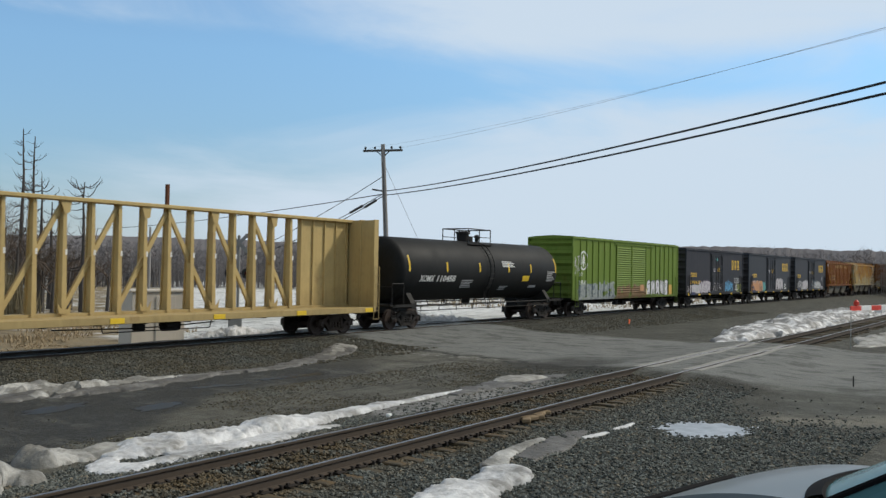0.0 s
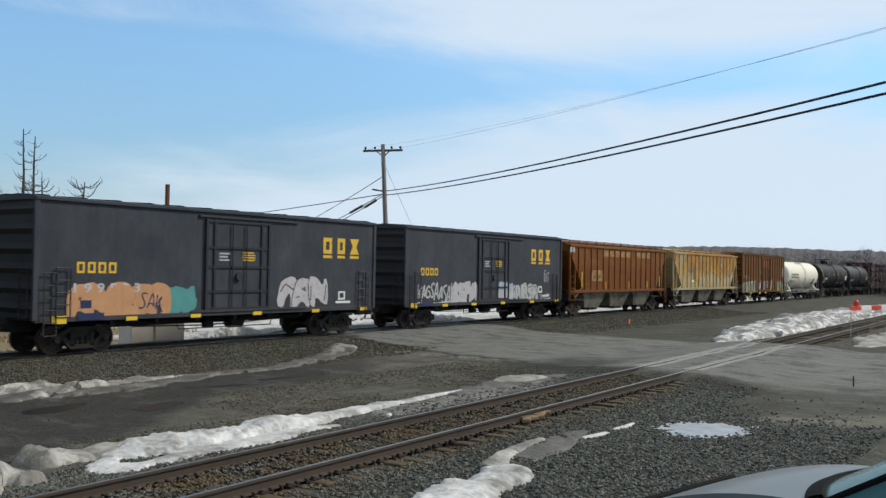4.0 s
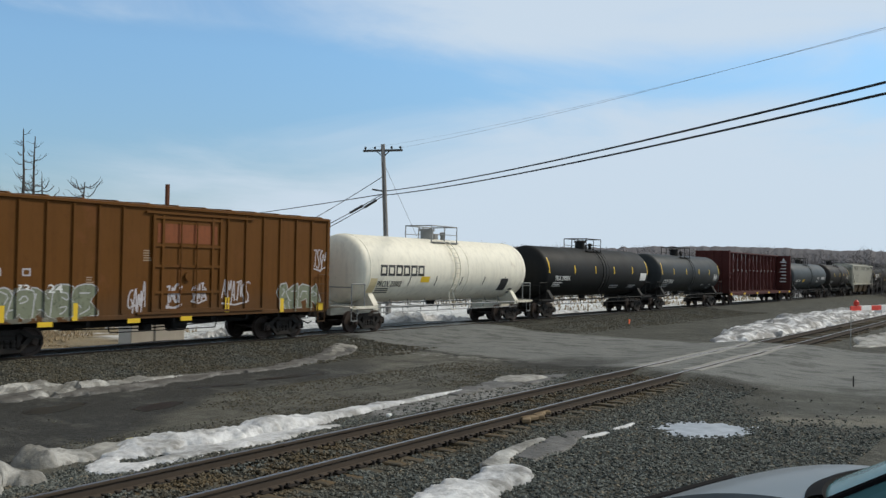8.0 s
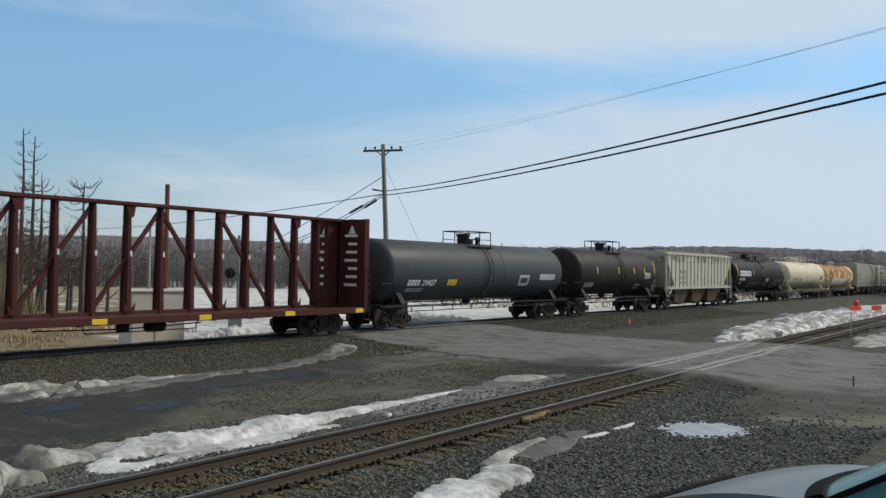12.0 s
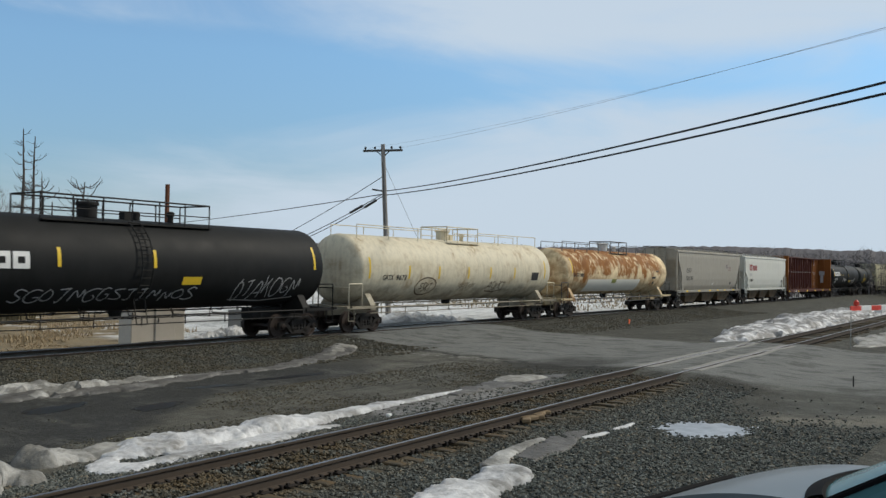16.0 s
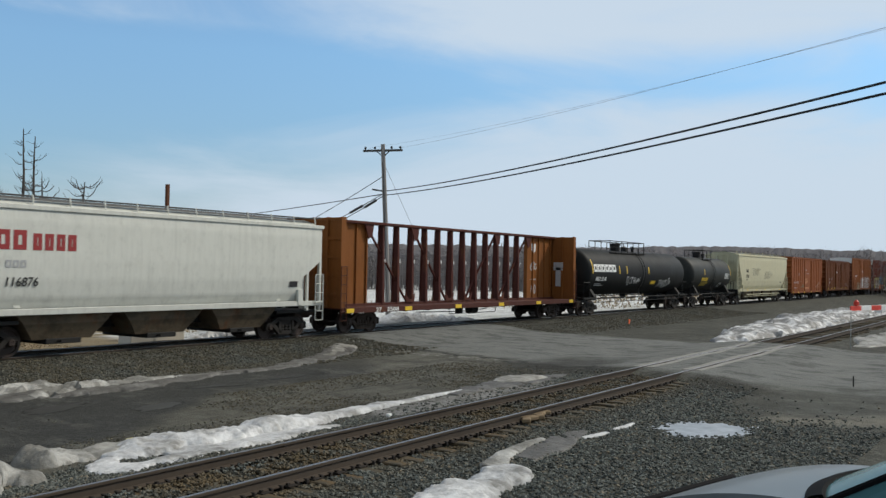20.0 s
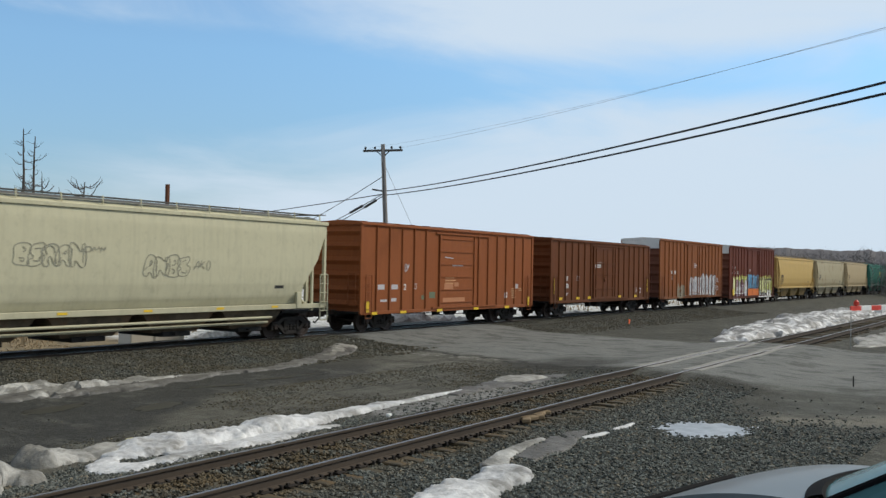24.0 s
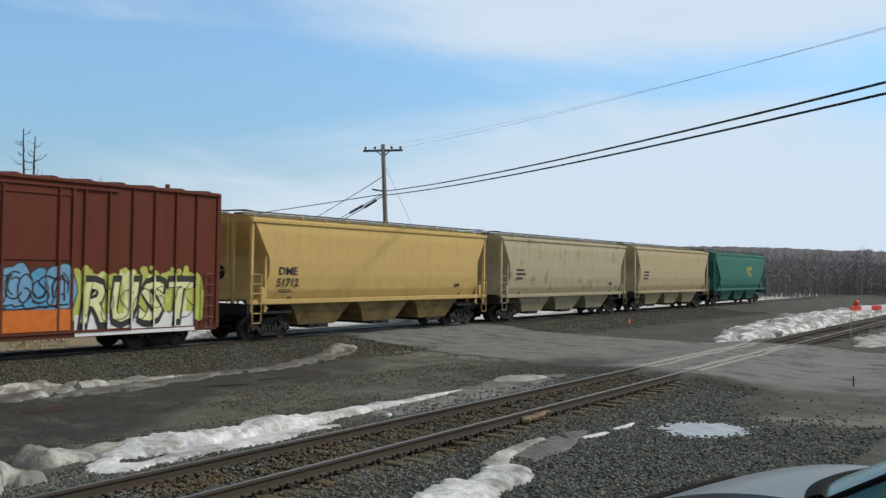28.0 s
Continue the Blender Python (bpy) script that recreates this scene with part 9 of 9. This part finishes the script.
def bare_tree(x, y, h, label, seed, wide=0.45):
    """A leafless broadleaf tree: trunk, forking limbs and a haze of twigs."""
    rng = random.Random(seed)
    e = tagged(new("bare_tree"), label, "tree", "bare trees")
    part("trunk", Geo().tube((0, 0, 0), (0.1, 0, h * 0.55), 0.16, 7, 0.07), M_BARK, e)
    g = Geo()

    def limb(p, d, l, r, depth):
        q = p + d * l
        g.tube(p, q, r, 4 if depth < 2 else 3, r * 0.55)
        if depth >= 4:
            return
        for _ in range(3):
            nd = (d + Vector((rng.uniform(-1, 1), rng.uniform(-1, 1), rng.uniform(-0.25, 0.6))) * 0.75).normalized()
            limb(p.lerp(q, rng.uniform(0.55, 1.0)), nd, l * rng.uniform(0.5, 0.78), r * 0.5, depth + 1)
    for k in range(6):
        a = k * 1.05 + rng.random()
        limb(Vector((0.05, 0, h * rng.uniform(0.2, 0.55))), Vector((math.cos(a) * wide * 1.6, math.sin(a) * wide * 1.6, rng.uniform(0.5, 1.0))).normalized(), h * 0.24, 0.05, 1)
    part("crown", g, M_TWIG, e)
    e.location = (x, y, -0.95)


for k, (x, y, h) in enumerate(((36.0, 64.0, 7.5), (37.6, 60.5, 6.8), (38.6, 67.0, 8.0), (40.0, 64.5, 7.2), (41.8, 61.0, 6.0), (43.0, 58.0, 5.2), (38.0, 57.0, 5.0), (36.4, 61.5, 9.6), (37.4, 63.5, 10.4), (36.2, 58.6, 8.6), (38.4, 62.0, 9.0), (39.3, 60.4, 7.4), (40.8, 62.6, 6.4), (37.2, 56.0, 5.4), (42.6, 61.8, 5.6), (44.6, 62.2, 5.0), (35.2, 60.4, 9.4))):
    bare_tree(x, y, h, "leafless grey-brown scrub tree", 20 + k)


def far_woods():
    """Leafless woods along the edge of the fields: stems and twig fans, past counting."""
    rng = random.Random(5)
    vs, fs = [], []

    def blade(p, q, w):
        o = len(vs)
        d = Vector((rng.uniform(-1, 1), rng.uniform(-1, 1), 0)).normalized() * w
        vs.extend([tuple(p - d), tuple(p + d), tuple(q)])
        fs.append((o, o + 1, o + 2))
    rows = ((150, 1500, 0.90), (158, 1500, 0.95), (170, 1300, 1.0), (185, 1100, 1.08))
    for dist, n, f in rows:
        for k in range(n):
            a = radians(rng.uniform(-8, 75))
            u = a / radians(75)
            h = (9.4 - 0.9 * u + 1.0 * noise.noise(Vector((a * 14, dist, 0)))) * f * rng.uniform(0.55, 0.96)
            dd = dist * (1.12 - 0.18 * u) + rng.uniform(-4, 4)
            b = Vector((math.cos(a) * dd, math.sin(a) * dd, -1.0))
            blade(b, b + Vector((rng.uniform(-0.4, 0.4), rng.uniform(-0.4, 0.4), h)), 0.09)
            for _ in range(26):
                t = rng.uniform(0.25, 0.95)
                p = b + Vector((0, 0, h * t))
                r = h * 0.30 * (1.1 - t * 0.7)
                q = p + Vector((rng.uniform(-r, r), rng.uniform(-r, r), rng.uniform(0.1, 0.4) * h * 0.32))
                blade(p, q, 0.06)
    me = bpy.data.meshes.new("far_woods")
    me.from_pydata(vs, [], fs)
    m = Nodes("far_wood_twigs", 0.95)
    gi = m.n.new("ShaderNodeNewGeometry").outputs["Random Per Island"]
    me.materials.append(m.colour(m.mix(gi, (0.19, 0.176, 0.176), (0.25, 0.232, 0.230))))
    tagged(new("far_woods", me), "leafless brown-grey woods along the fields", "woods", kind="stuff")
    # wooded rise behind
    g = Geo()
    n = 700
    vs2, f2 = [], []
    for k in range(n + 1):
        a = radians(-12 + 92 * k / n)
        top = 8.1 + 0.7 * noise.noise(Vector((a * 5, 0, 4))) + 0.25 * noise.noise(Vector((a * 40, 0, 4))) + 0.35 * noise.noise(Vector((a * 160, 0, 4)))
        for d, z in ((198, -3.0), (201, top * 0.7), (206, top), (216, top * 0.95), (222, -3.0)):
            vs2.append((math.cos(a) * d, math.sin(a) * d, z))
    for k in range(n):
        for j in range(4):
            f2.append((k * 5 + j, k * 5 + 5 + j, k * 5 + 6 + j, k * 5 + 1 + j))
    g.add(vs2, f2)
    m = Nodes("wooded_rise", 0.95)
    f = m.noise(1.0, 6.0, 0.65, m.scaled(1.4, 1.4, 0.22))
    m.bump(f, 0.1, 0.2)
    thing("wooded_hill", g, m.colour(m.mix(f, (0.150, 0.142, 0.148), (0.180, 0.170, 0.176))), "low far hill covered with bare woods", "hill", kind="structure")


far_woods()


def reeds():
    """Dead tan reeds and grass behind the main line."""
    rng = random.Random(9)
    vs, fs = [], []
    spots = [(12.0, 24.6, 31.6, 38.0, 5000, 0.10), (20.0, 34.0, 38.0, 60.0, 6000, 0.30), (75.0, 150.0, 36.0, 60.0, 2500, 0.5)]
    for x0, x1, y0, y1, n, h in spots:
        for _ in range(n):
            x, y = rng.uniform(x0, x1), rng.uniform(y0, y1)
            if noise.noise(Vector((x * 0.25, y * 0.25, 2))) < -0.12:
                continue
            z = ground_z(x, y)
            a = rng.uniform(0, 6.28)
            w = 0.02 + 0.0006 * x
            hh = h * rng.uniform(0.4, 1.1)
            o = len(vs)
            vs.extend([(x - w * math.cos(a), y - w * math.sin(a), z), (x + w * math.cos(a), y + w * math.sin(a), z), (x + rng.uniform(-0.2, 0.2), y + rng.uniform(-0.2, 0.2), z + hh)])
            fs.append((o, o + 1, o + 2))
    me = bpy.data.meshes.new("dead_reeds")
    me.from_pydata(vs, [], fs)
    m = Nodes("dead_reed", 0.9)
    gi = m.n.new("ShaderNodeNewGeometry").outputs["Random Per Island"]
    me.materials.append(m.colour(m.mix(gi, (0.28, 0.21, 0.125), (0.42, 0.33, 0.21))))
    tagged(new("dead_reeds", me), "dead tan reeds and grass behind the line", "grass", kind="stuff")


reeds()


def scrub():
    """Dense olive-brown brush at the edge of the field: thin stems past counting."""
    rng = random.Random(12)
    vs, fs = [], []
    for _ in range(5200):
        x, y = rng.uniform(32.0, 38.6), rng.uniform(51.0, 60.0)
        side = smooth((0.655 - x / y) / 0.07)
        if rng.random() > side:
            continue
        z, h = ground_z(x, y), rng.uniform(1.0, 4.6) * (0.35 + 0.65 * side)
        a, lx, ly = rng.uniform(0, 6.28), rng.uniform(-0.6, 0.6), rng.uniform(-0.6, 0.6)
        w = 0.045
        o = len(vs)
        vs.extend([(x - w * math.cos(a), y - w * math.sin(a), z), (x + w * math.cos(a), y + w * math.sin(a), z), (x + lx, y + ly, z + h)])
        fs.append((o, o + 1, o + 2))
    me = bpy.data.meshes.new("scrub")
    me.from_pydata(vs, [], fs)
    m = Nodes("scrub_stems", 0.9)
    gi = m.n.new("ShaderNodeNewGeometry").outputs["Random Per Island"]
    me.materials.append(m.colour(m.mix(gi, (0.12, 0.10, 0.055), (0.24, 0.20, 0.125))))
    tagged(new("scrub", me), "dense olive-brown leafless brush at the field edge", "brush", kind="stuff")


scrub()
wht = plain("far_house_white", (0.70, 0.70, 0.68), 0.7)


def far_house(x, y, w, d, h, a):
    e = tagged(new("far_house"), "small distant white house with a grey roof", "house", "far houses")
    part("wall", Geo().box(-w, w, -d, d, 0, h), wht, e)
    part("roof", Geo().prism([(-d - 0.3, h + 0.002), (0, h + 1.6), (d + 0.3, h + 0.002)], -w - 0.3, w + 0.3, "x"), M_POST, e)
    for k in (-0.5, 0.5):
        part("window", Geo().box(w * k - 0.5, w * k + 0.5, -d - 0.05, -d + 0.01, 1.0, 2.2), M_POST, e)
    e.location, e.rotation_euler = (x, y, -0.95), (0, 0, a)


far_house(61.8, 103.3, 2.6, 2.2, 2.4, -0.6)
far_house(64.9, 101.5, 1.8, 2.0, 2.0, -0.6)


# ---- parked silver car whose bonnet reaches into view ----
def parked_car():
    e = tagged(new("parked_car"), "silver car waiting at the crossing, bonnet towards the tracks", "car")
    silver = Nodes("silver_paint", 0.42, 0.25)
    silver.b.inputs["Coat Weight"].default_value = 0.25
    silver.b.inputs["Coat Roughness"].default_value = 0.15
    silver = silver.colour(silver.mix(silver.noise(2.0, 4.0), (0.122, 0.137, 0.140), (0.160, 0.176, 0.180)))
    trim = Nodes("black_plastic", 0.8)
    trim.b.inputs["Specular IOR Level"].default_value = 0.08
    trim = trim.colour((0.008, 0.008, 0.009))
    # tinted glass; blotchy blue-green reflections are mixed into the base colour
    glass = Nodes("tinted_glass_reflection", 0.22)
    glass.b.inputs["Specular IOR Level"].default_value = 0.12
    glass = glass.colour(glass.mix(glass.noise(3.0, 4.0), (0.05, 0.13, 0.14), (0.10, 0.24, 0.26)))
    nu, nv, L = 25, 17, 1.3588

    def skin(u, v):
        s = abs(u)
        z = 1.248 - 0.1913 * v * v - 0.0006 * s ** 3
        return u * 0.9 * (1 - 0.08 * (v / L) ** 3), v - 0.2234 * u * u * (1 - v / L), z

    def sheet(rows):
        m, n = len(rows), len(rows[0])
        return Geo().add([p for r in rows for p in r], [(i * n + j, (i + 1) * n + j, (i + 1) * n + j + 1, i * n + j + 1) for i in range(m - 1) for j in range(n - 1)])

    us = [-1 + 2 * i / (nu - 1) for i in range(nu)]
    rows = []
    for u in us:
        r = [skin(u, L * j / (nv - 1)) for j in range(nv)]
        x, y, z = r[-1]
        rows.append(r + [(x, y + 0.02, z - 0.03), (x, y + 0.02, z - 0.12)])
    rows = [[(x * 1.08, y, z - 0.45) for x, y, z in rows[0]]] + rows + [[(x * 1.08, y, z - 0.45) for x, y, z in rows[-1]]]
    part("bonnet", sheet(rows), silver, e, smooth=True)
    rim = [(-0.03, 0.012), (-0.02, 0.035), (0.01, 0.050), (0.04, 0.04), (0.065, -0.10)]
    part("bug_deflector", sheet([[(skin(u, L)[0], skin(u, L)[1] + a, skin(u, L)[2] + b) for a, b in rim] for u in us]), trim, e, "black deflector along the bonnet edge", True)
    g = Geo().prism([(-2.6, -0.05), (1.26, -0.05), (1.32, 0.55), (1.30, 0.82), (-0.35, 1.06), (-2.6, 1.06)], -0.80, 0.80, "x")
    part("body", g, silver, e)
    cowl = [(0.02, -0.05), (0.015, 0.02), (-0.05, 0.055), (-0.12, 0.075), (-0.17, 0.02)]
    part("cowl", sheet([[(skin(u, 0)[0] * 0.98, skin(u, 0)[1] + a, skin(u, 0)[2] + b) for a, b in cowl] for u in us]), trim, e, "black cowl below the windscreen", True)
    part("windscreen", sheet([[(u * 0.86, -0.13 - 0.24 * u * u, 1.30 - 0.02 * abs(u) ** 3), (u * 0.68, -0.92 - 0.22 * u * u, 1.74)] for u in us]), glass, e, "blue-tinted windscreen with reflections in its colour", True)
    for s in (-1, 1):
        q = [(s * 0.86, -0.38, 1.27), (s * 0.68, -1.14, 1.73), (s * 0.72, -2.5, 1.66), (s * 0.86, -2.6, 1.0), (s * 0.88, -0.4, 1.0)]
        part("side_window", Geo().add(q + [(x - s * 0.02, y, z) for x, y, z in q], [(0, 1, 2, 3, 4), (9, 8, 7, 6, 5)]), glass, e, "tinted side windows")
        part("windscreen_pillar", Geo().tube((s * 0.86, -0.38, 1.28), (s * 0.69, -1.15, 1.74), 0.025, 6), trim, e)
    part("roof", Geo().prism([(-0.70, 1.67), (-0.6, 1.76), (0.6, 1.76), (0.70, 1.67)], -2.5, -1.15, "y").box(-0.72, 0.72, -2.5, -1.20, 1.02, 1.665), silver, e)
    for s in (-1, 1):
        part("headlight", Geo().bev(s * 0.66 - 0.14, s * 0.66 + 0.14, 1.27, 1.36, 0.60, 0.76, 0.03), glass, e)
        for y in (0.65, -2.1):
            w = part("wheel", Geo().lathe([(s * 0.68, 0.20), (s * 0.68, 0.38), (s * 0.88, 0.38), (s * 0.88, 0.20)], 24, "x", (0, y, 0.105)), trim, e, "black tyre", True)
            part("rim", Geo().lathe([(s * 0.70, 0.02), (s * 0.70, 0.205), (s * 0.875, 0.205), (s * 0.86, 0.02)], 20, "x", (0, y, 0.105)), M_ZINC, w)
    e.matrix_world = Matrix.Translation((8.3795, 1.6324, -0.062)) @ Matrix.Rotation(-0.2345, 4, "Z")


parked_car()


# ---- motion: the train rolls steadily to the left ----
SPEED, GAIN = 19.0795, 0.02177


def run(t):
    return SPEED * (t - 14.0) + GAIN * (t - 14.0) ** 2 / 2


def motions():
    for e, s in CARS:
        walk(e, [(t, pose(s - run(t), LINE_Y, 0.0)) for t in (0.0, 4.0, 8.0, 12.0, 16.0, 20.0, 24.0, 28.0)])
    for k in (0, 1):
        first = WHEELS[k][0]
        rows = []
        for i in range(841):
            t = i / 30.0
            rows.append((t, pose((-0.89, 0.89)[k], 0, R_WHEEL) @ Matrix.Rotation(-(run(t) - run(0.0)) / R_WHEEL, 4, "Y")))
        walk(first, rows)
        for w in WHEELS[k][1:]:
            w.rotation_mode = "QUATERNION"
            w.animation_data_create()
            w.animation_data.action = first.animation_data.action
            w.animation_data.action_slot = first.animation_data.action_slot


motions()
